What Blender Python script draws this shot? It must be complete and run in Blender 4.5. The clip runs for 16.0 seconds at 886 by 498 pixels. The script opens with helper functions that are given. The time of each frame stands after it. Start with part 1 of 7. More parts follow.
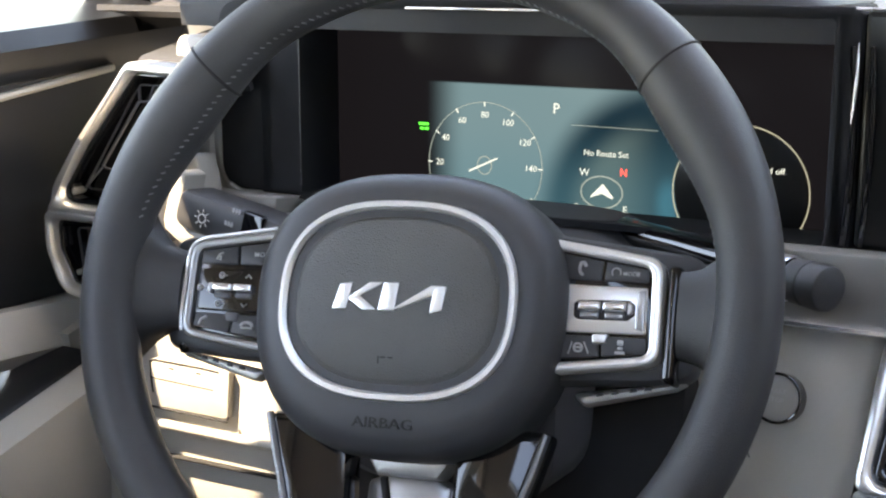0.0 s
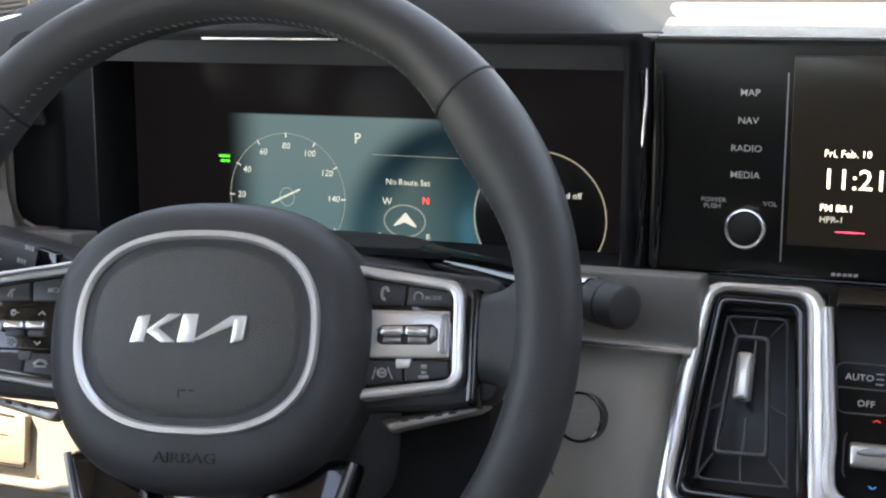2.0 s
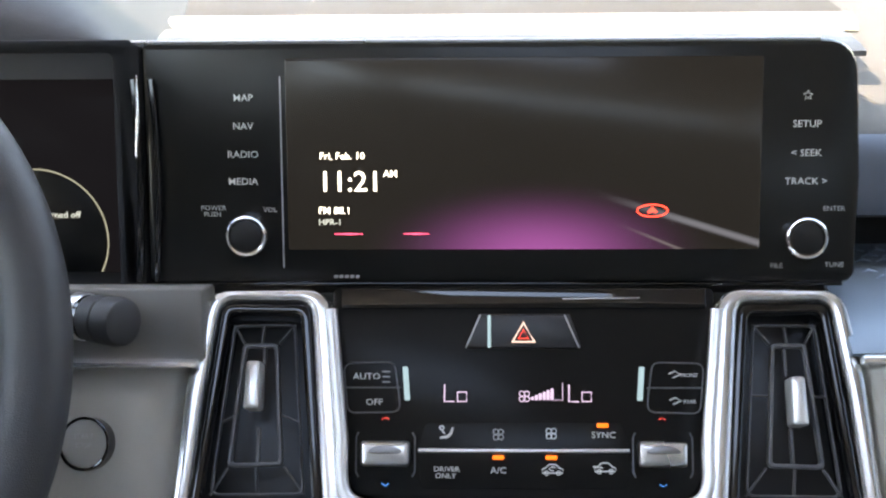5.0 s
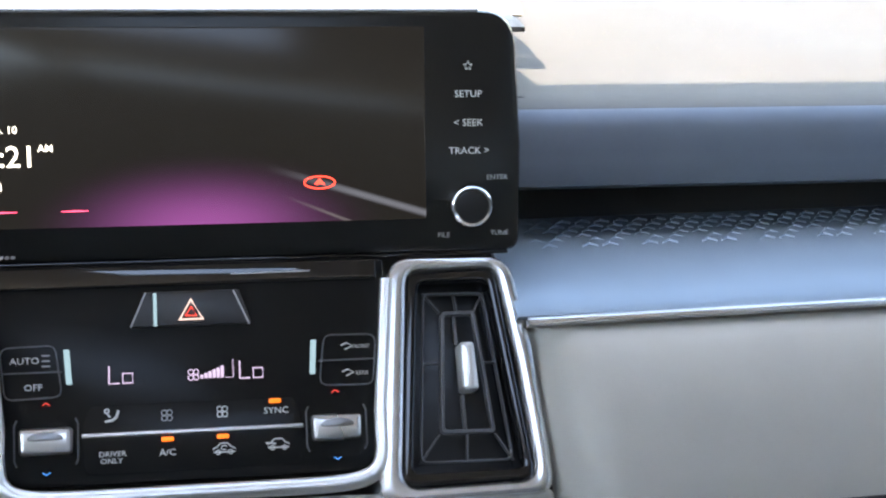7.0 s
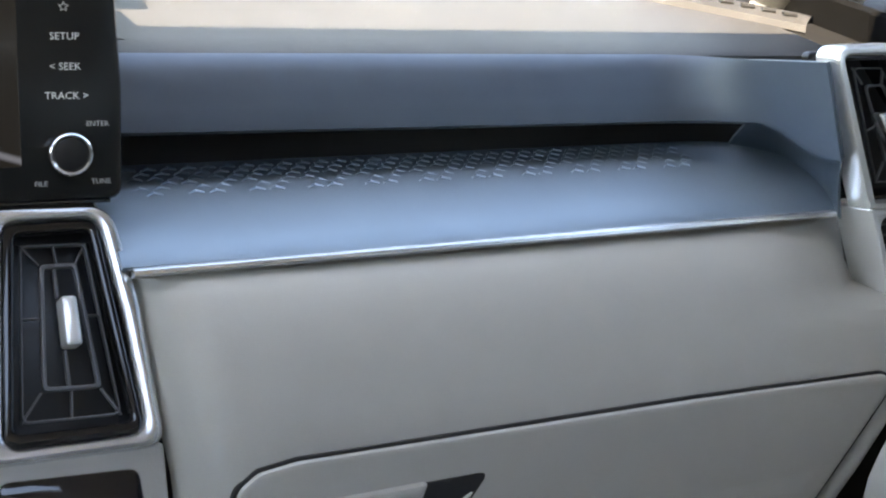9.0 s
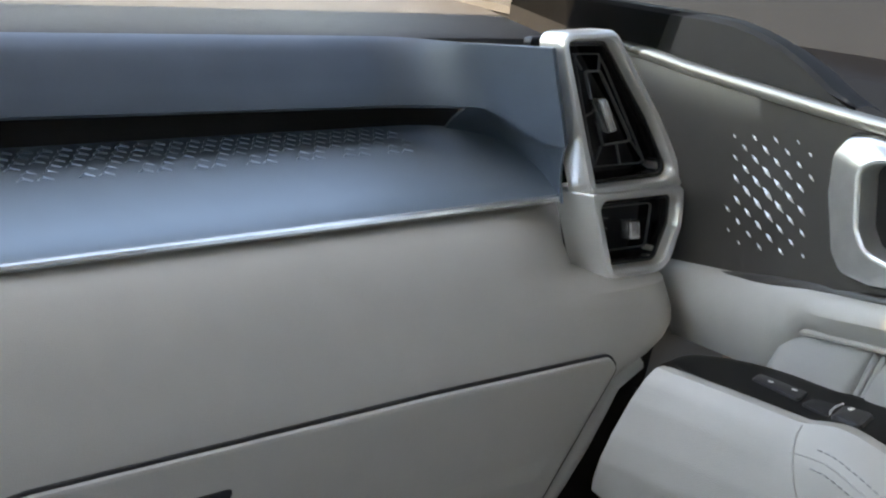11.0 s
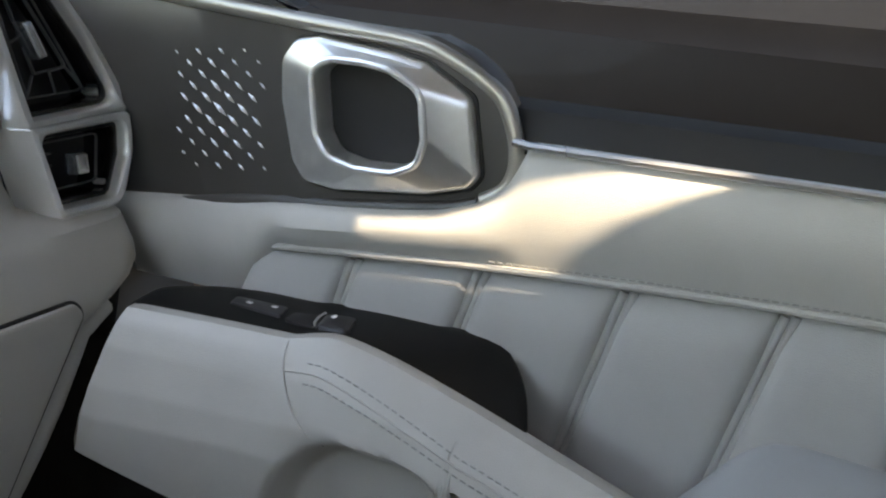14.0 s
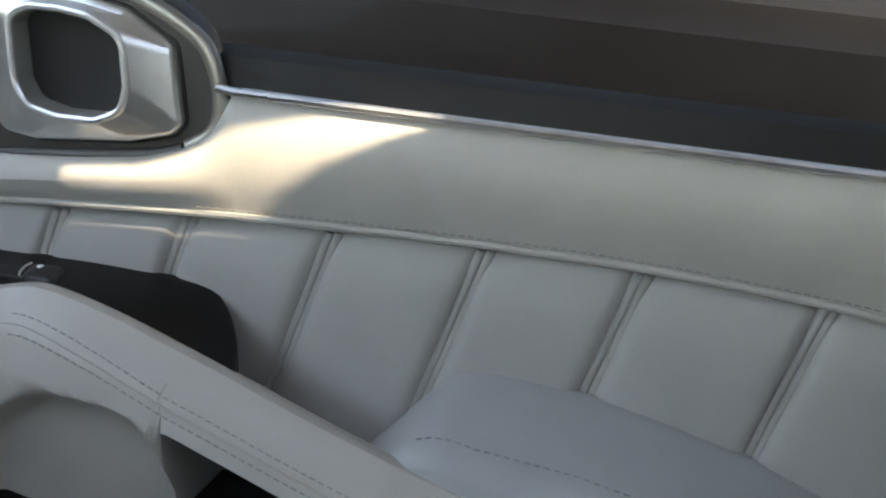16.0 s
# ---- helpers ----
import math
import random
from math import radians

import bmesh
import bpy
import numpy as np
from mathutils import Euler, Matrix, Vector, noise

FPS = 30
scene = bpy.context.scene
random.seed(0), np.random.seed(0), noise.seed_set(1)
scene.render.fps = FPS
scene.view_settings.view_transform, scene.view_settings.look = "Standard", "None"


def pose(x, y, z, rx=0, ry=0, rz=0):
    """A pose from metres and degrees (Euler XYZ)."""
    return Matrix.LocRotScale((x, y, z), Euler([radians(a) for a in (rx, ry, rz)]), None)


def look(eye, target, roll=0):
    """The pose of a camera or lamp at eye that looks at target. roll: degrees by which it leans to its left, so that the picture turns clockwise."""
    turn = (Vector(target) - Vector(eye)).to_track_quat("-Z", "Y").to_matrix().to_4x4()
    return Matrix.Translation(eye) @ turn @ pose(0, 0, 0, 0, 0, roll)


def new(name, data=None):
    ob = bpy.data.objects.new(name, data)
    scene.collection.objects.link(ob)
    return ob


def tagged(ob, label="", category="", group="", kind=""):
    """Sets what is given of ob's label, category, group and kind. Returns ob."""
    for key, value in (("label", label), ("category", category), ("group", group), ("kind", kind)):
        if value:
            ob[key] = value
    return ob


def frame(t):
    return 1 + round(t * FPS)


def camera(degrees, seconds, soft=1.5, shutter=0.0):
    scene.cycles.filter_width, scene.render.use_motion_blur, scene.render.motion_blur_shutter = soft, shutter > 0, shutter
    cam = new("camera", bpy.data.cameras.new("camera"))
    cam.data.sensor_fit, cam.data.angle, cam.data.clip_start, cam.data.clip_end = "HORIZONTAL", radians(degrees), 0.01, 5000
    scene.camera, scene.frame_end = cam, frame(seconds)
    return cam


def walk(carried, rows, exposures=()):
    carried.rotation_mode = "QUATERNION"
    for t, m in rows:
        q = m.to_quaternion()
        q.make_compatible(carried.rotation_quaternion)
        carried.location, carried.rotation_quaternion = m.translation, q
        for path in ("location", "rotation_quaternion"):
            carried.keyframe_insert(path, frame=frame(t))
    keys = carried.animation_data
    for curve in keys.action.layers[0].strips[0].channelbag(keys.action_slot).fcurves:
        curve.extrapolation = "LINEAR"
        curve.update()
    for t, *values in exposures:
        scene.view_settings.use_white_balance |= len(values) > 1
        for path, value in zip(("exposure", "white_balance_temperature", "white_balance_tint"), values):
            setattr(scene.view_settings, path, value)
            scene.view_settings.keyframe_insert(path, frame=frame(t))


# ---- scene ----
cam = camera(35.93, 16.0, 2.2)
PATH = [
    (0.0, pose(-0.0528, -0.6956, 1.2686, 66.28, 6.07, 27.46)),
    (0.5, pose(-0.0607, -0.6927, 1.2694, 67.61, 5.68, 25.37)),
    (1.0, pose(-0.0658, -0.6969, 1.2670, 67.87, 5.01, 23.74)),
    (1.5, pose(-0.0595, -0.6954, 1.2643, 67.82, 4.43, 22.15)),
    (2.0, pose(-0.0463, -0.6936, 1.2584, 67.46, 4.39, 19.81)),
    (2.5, pose(-0.0410, -0.6908, 1.2544, 67.04, 3.86, 17.54)),
    (3.0, pose(-0.0284, -0.7011, 1.2524, 66.51, 3.50, 15.56)),
    (3.5, pose(-0.0226, -0.6920, 1.2491, 66.95, 3.07, 13.03)),
    (4.0, pose(-0.0191, -0.6788, 1.2468, 66.46, 2.17, 9.34)),
    (4.5, pose(-0.0231, -0.6751, 1.2422, 67.71, 1.10, 4.74)),
    (4.7, pose(-0.0220, -0.6759, 1.2379, 68.15, 0.95, 3.49)),
    (6.8, pose(0.0082, -0.6798, 1.1963, 70.70, -1.32, -8.95)),
    (7.0, pose(0.0098, -0.6829, 1.1934, 70.68, -1.65, -9.73)),
    (7.5, pose(0.0138, -0.6832, 1.1883, 70.32, -2.57, -12.47)),
    (8.0, pose(0.0149, -0.6925, 1.1896, 70.89, -3.50, -16.87)),
    (8.5, pose(0.0171, -0.6835, 1.1931, 70.39, -4.32, -20.44)),
    (9.0, pose(0.0129, -0.6785, 1.1989, 69.03, -6.37, -25.28)),
    (9.5, pose(0.0073, -0.6623, 1.2053, 68.58, -8.84, -30.11)),
    (9.7, pose(0.0035, -0.6572, 1.2055, 69.07, -9.38, -31.72)),
    (11.8, pose(-0.0182, -0.5955, 1.1775, 69.06, -11.48, -46.56)),
    (12.0, pose(-0.0196, -0.5956, 1.1745, 69.11, -11.92, -48.55)),
    (12.5, pose(-0.0113, -0.5931, 1.1734, 70.50, -12.34, -53.44)),
    (13.0, pose(-0.0046, -0.5909, 1.1719, 70.87, -11.59, -57.04)),
    (13.5, pose(0.0143, -0.5811, 1.1671, 71.51, -11.08, -62.03)),
    (14.0, pose(0.0244, -0.5809, 1.1644, 71.94, -10.76, -64.64)),
    (14.5, pose(0.0250, -0.5832, 1.1624, 71.95, -11.56, -68.16)),
    (15.0, pose(0.0225, -0.5848, 1.1655, 71.58, -11.91, -70.71)),
    (15.5, pose(0.0099, -0.5964, 1.1692, 71.61, -12.43, -72.64)),
    (16.0, pose(0.0116, -0.6060, 1.1653, 72.46, -12.57, -75.58)),
]
EXPOSURES = [(0.0, 3.2, 9000, 15), (0.5, 3.2, 9000, 15), (1.0, 2.85, 9100, 15), (1.5, 2.75, 9200, 15), (2.0, 2.75, 9300, 15), (2.5, 3.2, 9300, 15), (3.0, 3.5, 9200, 15), (4.0, 3.5, 9100, 14), (4.5, 3.2, 9000, 14), (7.0, 3.1, 8100, 12), (8.5, 2.93, 8300, 12), (9.7, 2.88, 8700, 12), (12.0, 2.45, 9300, 13), (12.5, 2.45, 9300, 13), (13.0, 2.32, 9100, 13), (16.0, 2.08, 8700, 12)]
walk(cam, PATH, EXPOSURES)

# ---- light ----
SUN_FROM = Vector((-0.45, -0.20, 0.87)).normalized()      # towards the sun
world = bpy.data.worlds.new("sky")
scene.world = world
world.use_nodes = True
wn = world.node_tree
sky = wn.nodes.new("ShaderNodeTexSky")
sky.sky_type = 'NISHITA'
sky.sun_disc = False
sky.sun_elevation = math.asin(SUN_FROM.z)
sky.sun_rotation = math.atan2(SUN_FROM.x, SUN_FROM.y)
sky.air_density, sky.dust_density = 1.0, 0.3
wn.links.new(sky.outputs[0], wn.nodes["Background"].inputs[0])
wn.nodes["Background"].inputs[1].default_value = 0.20
sun = new("sun", bpy.data.lights.new("sun", 'SUN'))
sun.data.energy, sun.data.angle, sun.data.color = 3.4, radians(0.6), (1.0, 0.93, 0.82)
sun.matrix_world = look(SUN_FROM * 6, (0, 0, 0))

# ---- materials ----


def material(name, color, rough=0.5, metal=0.0, vary=0.0, scale=40.0, bump=0.0, bump_scale=400.0, coat=0.0, spec=0.5,
             stain=0.0, voronoi=False):
    m = bpy.data.materials.new(name)
    m.use_nodes = True
    t, p = m.node_tree, m.node_tree.nodes["Principled BSDF"]
    p.inputs["Base Color"].default_value = (*color, 1)
    p.inputs["Roughness"].default_value = rough
    p.inputs["Metallic"].default_value = metal
    p.inputs["Specular IOR Level"].default_value = spec
    p.inputs["Coat Weight"].default_value = coat
    p.inputs["Coat Roughness"].default_value = 0.04
    where = t.nodes.new("ShaderNodeTexCoord")
    if vary or stain:
        n = t.nodes.new("ShaderNodeTexNoise")
        n.inputs["Scale"].default_value, n.inputs["Detail"].default_value = scale, 5
        big = t.nodes.new("ShaderNodeTexNoise")
        big.inputs["Scale"].default_value, big.inputs["Detail"].default_value = scale / 9, 3
        t.links.new(where.outputs["Object"], n.inputs["Vector"])
        t.links.new(where.outputs["Object"], big.inputs["Vector"])
        add = t.nodes.new("ShaderNodeMath")
        add.operation = 'ADD'
        t.links.new(n.outputs["Fac"], add.inputs[0])
        t.links.new(big.outputs["Fac"], add.inputs[1])
        ramp = t.nodes.new("ShaderNodeMapRange")
        ramp.inputs[1].default_value, ramp.inputs[2].default_value = 0.7, 1.3
        ramp.inputs[3].default_value, ramp.inputs[4].default_value = 1 - vary, 1 + vary
        t.links.new(add.outputs[0], ramp.inputs[0])
        mul = t.nodes.new("ShaderNodeMix")
        mul.data_type, mul.blend_type = 'RGBA', 'MULTIPLY'
        mul.inputs["Factor"].default_value = 1
        mul.inputs[6].default_value = (*color, 1)
        t.links.new(ramp.outputs[0], mul.inputs[7])
        t.links.new(mul.outputs[2], p.inputs["Base Color"])
        rr = t.nodes.new("ShaderNodeMapRange")
        rr.inputs[1].default_value, rr.inputs[2].default_value = 0.3, 0.7
        rr.inputs[3].default_value, rr.inputs[4].default_value = max(0.02, rough * (1 - vary)), min(1, rough * (1 + vary * 1.5))
        t.links.new(big.outputs["Fac"], rr.inputs[0])
        t.links.new(rr.outputs[0], p.inputs["Roughness"])
    if bump:
        if voronoi:
            b = t.nodes.new("ShaderNodeTexVoronoi")
            b.feature = 'DISTANCE_TO_EDGE'
            out = b.outputs["Distance"]
        else:
            b = t.nodes.new("ShaderNodeTexNoise")
            b.inputs["Detail"].default_value = 3
            out = b.outputs["Fac"]
        b.inputs["Scale"].default_value = bump_scale
        t.links.new(where.outputs["Object"], b.inputs["Vector"])
        bp = t.nodes.new("ShaderNodeBump")
        bp.inputs["Strength"].default_value, bp.inputs["Distance"].default_value = bump, 0.001
        t.links.new(out, bp.inputs["Height"])
        t.links.new(bp.outputs[0], p.inputs["Normal"])
    return m


def glow(name, color, strength):
    m = bpy.data.materials.new(name)
    m.use_nodes = True
    p = m.node_tree.nodes["Principled BSDF"]
    p.inputs["Base Color"].default_value = (0.02, 0.02, 0.02, 1)
    p.inputs["Emission Color"].default_value = (*color, 1)
    p.inputs["Emission Strength"].default_value = strength
    return m


LEATHER_BLACK = material("black_leather", (0.040, 0.0405, 0.043), 0.47, vary=0.10, scale=60, bump=0.22, bump_scale=900, voronoi=True)
RUBBER_BLACK = material("black_soft_plastic", (0.056, 0.057, 0.061), 0.44, vary=0.10, bump=0.12, bump_scale=1500)
HUB_BLACK = material("hub_grained_plastic", (0.095, 0.094, 0.090), 0.46, vary=0.08, bump=0.45, bump_scale=700, voronoi=True)
GLOSS_BLACK = material("gloss_black", (0.006, 0.006, 0.007), 0.07, vary=0.25, scale=25, coat=0.4)
PIANO = material("panel_black", (0.013, 0.0128, 0.0122), 0.24, vary=0.15, scale=18, spec=0.27)
PANEL_DARK = material("climate_panel_black", (0.012, 0.0118, 0.0115), 0.24, vary=0.15, scale=18, spec=0.13)
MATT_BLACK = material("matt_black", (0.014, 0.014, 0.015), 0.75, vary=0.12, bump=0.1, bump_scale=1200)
VENT_BLACK = material("vent_black", (0.017, 0.017, 0.019), 0.35, vary=0.12)
VANE = material("vane_plastic", (0.12, 0.124, 0.132), 0.36, vary=0.1)
VANE_METAL = material("vane_satin_metal", (0.17, 0.174, 0.182), 0.34, 0.5, vary=0.1)
# the reflected sky's blue is mixed into the next two base colours
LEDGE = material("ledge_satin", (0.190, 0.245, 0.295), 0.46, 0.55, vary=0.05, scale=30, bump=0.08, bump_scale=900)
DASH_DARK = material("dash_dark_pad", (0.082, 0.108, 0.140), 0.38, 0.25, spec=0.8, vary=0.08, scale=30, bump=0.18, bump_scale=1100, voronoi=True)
HOOD = material("hood_pad", (0.034, 0.036, 0.040), 0.58, spec=0.3, vary=0.08, scale=30, bump=0.2, bump_scale=1100, voronoi=True)
DASH_TOP = material("dash_top_pad", (0.050, 0.049, 0.049), 0.62, spec=0.25, vary=0.08, scale=30, bump=0.25, bump_scale=1100, voronoi=True)
VOID = material("dead_black", (0.020, 0.021, 0.0235), 0.8, vary=0.1, spec=0.18)
# ledge satin made lighter, in place of the light its relief catches
EMBOSS = material("embossed_satin", (0.24, 0.31, 0.375), 0.36, 0.60, vary=0.05)
PARTITION_DARK = material("dark_partition_cloth", (0.10, 0.097, 0.092), 0.9, vary=0.1, scale=60, bump=0.4, bump_scale=700)
DASH_CHEEK = material("dash_end_pad", (0.20, 0.195, 0.185), 0.48, vary=0.08, scale=30, bump=0.2, bump_scale=1100, voronoi=True)
GRILLE_TOP = material("dash_grille", (0.16, 0.157, 0.15), 0.6, vary=0.3, scale=260, bump=0.5, bump_scale=500)
CREAM = material("cream_plastic", (0.40, 0.385, 0.345), 0.48, vary=0.05, scale=30, bump=0.14, bump_scale=1000, voronoi=True)
CREAM_LEATHER = material("cream_leather", (0.44, 0.43, 0.40), 0.40, vary=0.05, scale=35, bump=0.17, bump_scale=800, voronoi=True)
# cream leather cooled and darkened to carry the sky's reflection
ELBOW = material("elbow_leather_sky_tint", (0.345, 0.358, 0.362), 0.42, vary=0.05, scale=35, bump=0.17, bump_scale=800, voronoi=True)
# cream leather darkened for the shade on the side-facing quilting
QUILT = material("quilted_leather_in_shade", (0.37, 0.367, 0.352), 0.46, vary=0.05, scale=35, bump=0.2, bump_scale=800, voronoi=True)
CREAM_GREY = material("light_grey_trim", (0.42, 0.41, 0.38), 0.5, vary=0.06, scale=30, bump=0.12, bump_scale=900)
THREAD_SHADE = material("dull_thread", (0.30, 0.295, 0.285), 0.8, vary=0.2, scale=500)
THREAD_GREY = material("grey_thread", (0.24, 0.24, 0.25), 0.8, vary=0.2, scale=500)
SATIN = material("satin_metal", (0.86, 0.86, 0.85), 0.33, 0.88, vary=0.10, scale=60, bump=0.03, bump_scale=1800)
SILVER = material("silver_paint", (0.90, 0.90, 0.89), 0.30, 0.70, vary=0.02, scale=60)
CHROME = material("bright_chrome", (0.88, 0.88, 0.88), 0.24, 0.88, vary=0.15, scale=40)
CHROME_BRIGHT = material("polished_chrome", (0.92, 0.92, 0.92), 0.14, 1.0, vary=0.10, scale=40)
CHROME_SOFT = material("brushed_chrome", (0.84, 0.84, 0.84), 0.28, 0.92, vary=0.12, scale=70)
DOOR_DARK = material("door_dark_metal_look", (0.082, 0.078, 0.073), 0.40, 0.40, vary=0.08, scale=25, bump=0.04, bump_scale=1500)
DOOR_BLACK = material("door_black_trim", (0.008, 0.0088, 0.0105), 0.34, spec=0.35, vary=0.08, scale=25, bump=0.10, bump_scale=900)
GLINT = material("relief_glint", (0.72, 0.71, 0.68), 0.42, 0.8, vary=0.1, scale=90)
DOOR_EDGE = material("door_trim_edge", (0.42, 0.40, 0.36), 0.38, 0.8, vary=0.08, scale=25)
CARPET = material("black_carpet", (0.008, 0.0078, 0.0078), 0.95, vary=0.3, scale=200, bump=0.8, bump_scale=900)
HEADLINER = material("headliner_cloth", (0.45, 0.44, 0.42), 0.9, vary=0.06, scale=50, bump=0.3, bump_scale=900)
ASPHALT = material("asphalt", (0.20, 0.185, 0.165), 0.9, vary=0.25, scale=12, bump=0.6, bump_scale=120)
CONCRETE = material("concrete", (0.50, 0.48, 0.44), 0.85, vary=0.12, scale=3, bump=0.4, bump_scale=60)
PAINT_DARK = material("dark_car_paint", (0.014, 0.014, 0.015), 0.4, 0.2, vary=0.2, scale=4, coat=0.2)
PAINT_RED = material("red_car_paint", (0.45, 0.045, 0.03), 0.25, vary=0.1, scale=4, coat=0.8)
TYRE = material("tyre_rubber", (0.020, 0.020, 0.020), 0.85, vary=0.2)
BTN = material("button_black", (0.018, 0.018, 0.020), 0.38, vary=0.15)
BTN_SOFT = material("key_soft_black", (0.045, 0.046, 0.049), 0.45, vary=0.08, bump=0.05, bump_scale=1500)
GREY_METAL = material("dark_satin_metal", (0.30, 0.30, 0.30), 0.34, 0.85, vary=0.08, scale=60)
BTN_GREY = material("start_button_grey", (0.40, 0.395, 0.375), 0.40, 0.15, vary=0.06)
PLATE_BLACK = material("switch_plate_black", (0.008, 0.008, 0.008), 0.45, vary=0.1, spec=0.07)
ROLLER = material("roller_satin", (0.42, 0.42, 0.42), 0.30, 0.85, vary=0.03)
INK = material("printed_white", (0.80, 0.80, 0.78), 0.6, vary=0.04, scale=300)
INK_GREY = material("printed_grey", (0.48, 0.48, 0.48), 0.6, vary=0.04, scale=300)
INK_DARK = material("embossed_mark", (0.022, 0.022, 0.022), 0.7, vary=0.04, scale=300)
WHITE_GLOW = glow("white_display", (0.95, 0.97, 0.92), 0.51)
GREY_GLOW = glow("grey_display", (0.50, 0.60, 0.63), 0.23)
DIM_GLOW = glow("dim_display", (0.30, 0.40, 0.42), 0.13)
AMBER = glow("amber_lamp", (1.0, 0.19, 0.01), 0.26)
GREEN = glow("green_lamp", (0.02, 0.75, 0.06), 0.26)
RED = glow("red_display", (0.9, 0.06, 0.04), 0.48)
PALE_PINK = glow("pale_triangle", (1.0, 0.80, 0.82), 0.15)
PINK = glow("pink_display", (0.9, 0.08, 0.20), 0.45)
ICE = glow("ice_light_bar", (0.36, 0.62, 0.82), 0.13)
LILAC = glow("lilac_display", (0.60, 0.52, 0.86), 0.18)
BLUE_ARROW = glow("blue_mark", (0.03, 0.22, 0.75), 0.30)
RED_ARROW = glow("red_mark", (0.7, 0.05, 0.04), 0.24)
GOLD_RING = glow("ring_display", (0.40, 0.44, 0.38), 0.14)


def tft(name, build, gloss=0.33):
    """A lit display: build(node tree, position output) gives the colour's output."""
    m = bpy.data.materials.new(name)
    m.use_nodes = True
    t, p = m.node_tree, m.node_tree.nodes["Principled BSDF"]
    p.inputs["Base Color"].default_value = (0.003, 0.003, 0.003, 1)
    p.inputs["Roughness"].default_value = 0.18
    p.inputs["Specular IOR Level"].default_value = gloss
    p.inputs["Emission Strength"].default_value = 1.0
    geo = t.nodes.new("ShaderNodeTexCoord")
    t.links.new(build(t, geo.outputs["Object"]), p.inputs["Emission Color"])
    return m


def calc(t, op, a, b=None, c=None):
    n = t.nodes.new("ShaderNodeMath")
    n.operation = op
    for i, v in enumerate((a, b, c)):
        if v is None:
            continue
        if isinstance(v, (int, float)):
            n.inputs[i].default_value = v
        else:
            t.links.new(v, n.inputs[i])
    return n.outputs[0]


def blend(t, fac, a, b):
    n = t.nodes.new("ShaderNodeMix")
    n.data_type = 'RGBA'
    t.links.new(fac, n.inputs["Factor"])
    for v, i in ((a, 6), (b, 7)):
        if isinstance(v, tuple):
            n.inputs[i].default_value = (*v, 1)
        else:
            t.links.new(v, n.inputs[i])
    return n.outputs[2]


def smooth(t, v, a, b):
    n = t.nodes.new("ShaderNodeMapRange")
    n.interpolation_type = 'SMOOTHSTEP'
    n.inputs[1].default_value, n.inputs[2].default_value = a, b
    t.links.new(v, n.inputs[0])
    return n.outputs[0]


def split(t, pos):
    n = t.nodes.new("ShaderNodeSeparateXYZ")
    t.links.new(pos, n.inputs[0])
    return n.outputs[0], n.outputs[1], n.outputs[2]


def radius(t, x, y, cx, cy, sx=1.0, sy=1.0):
    dx = calc(t, 'MULTIPLY', calc(t, 'SUBTRACT', x, cx), 1 / sx)
    dy = calc(t, 'MULTIPLY', calc(t, 'SUBTRACT', y, cy), 1 / sy)
    return calc(t, 'SQRT', calc(t, 'ADD', calc(t, 'MULTIPLY', dx, dx), calc(t, 'MULTIPLY', dy, dy)))


def picture_home(t, pos):
    # purple glow over a dark ground, with two faint roads
    x, y, z = split(t, pos)
    r = radius(t, x, z, 0.008, 1.050 - 0.079, 0.100, 0.042)
    g = calc(t, 'MULTIPLY', smooth(t, r, 1.0, 0.0), smooth(t, r, 1.1, 0.1))
    base = blend(t, g, (0.0022, 0.0022, 0.0022), (0.041, 0.0115, 0.050))
    line = calc(t, 'ABSOLUTE', calc(t, 'ADD', calc(t, 'SUBTRACT', z, 1.050 - 0.058), calc(t, 'MULTIPLY', calc(t, 'SUBTRACT', x, 0.070), 0.30)))
    road = calc(t, 'MULTIPLY', smooth(t, line, 0.0028, 0.0003), smooth(t, x, 0.035, 0.09))
    out = blend(t, road, base, (0.020, 0.023, 0.031))
    line2 = calc(t, 'ABSOLUTE', calc(t, 'ADD', calc(t, 'SUBTRACT', z, 1.050 - 0.074), calc(t, 'MULTIPLY', calc(t, 'SUBTRACT', x, 0.075), 0.40)))
    road2 = calc(t, 'MULTIPLY', smooth(t, line2, 0.0012, 0.0003), smooth(t, x, 0.045, 0.075))
    return blend(t, calc(t, 'MULTIPLY', road2, 0.5), out, (0.03, 0.03, 0.035))


def picture_cluster(t, pos):
    # teal ground, lighter in the upper part of the speedometer, with a dark sweeping arc painted in for the wheel rim's
    # reflection
    x, y, z = split(t, pos)
    top = smooth(t, z, 1.0175, 1.0160)
    left = smooth(t, x, -0.478, -0.448)
    field = calc(t, 'MULTIPLY', top, left)
    r = radius(t, x, z, -0.312, 0.938)
    lit = blend(t, smooth(t, r, 0.072, 0.092), (0.001, 0.004, 0.007), (0.018, 0.035, 0.046))
    inner = calc(t, 'MULTIPLY', smooth(t, r, 0.070, 0.052), smooth(t, x, -0.315, -0.350))
    lit2 = blend(t, inner, lit, (0.010, 0.018, 0.021))
    spot = smooth(t, radius(t, x, z, -0.312, 0.952, 0.012, 0.020), 1.0, 0.2)
    lit3 = blend(t, calc(t, 'MULTIPLY', spot, 0.6), lit2, (0.003, 0.028, 0.048))
    cool = smooth(t, z, 1.0, 0.95)
    lit4 = blend(t, calc(t, 'MULTIPLY', cool, 0.35), lit3, (0.008, 0.028, 0.042))
    field = calc(t, 'MULTIPLY', field, smooth(t, x, -0.272, -0.315))
    return blend(t, field, (0.0010, 0.0010, 0.0014), lit4)


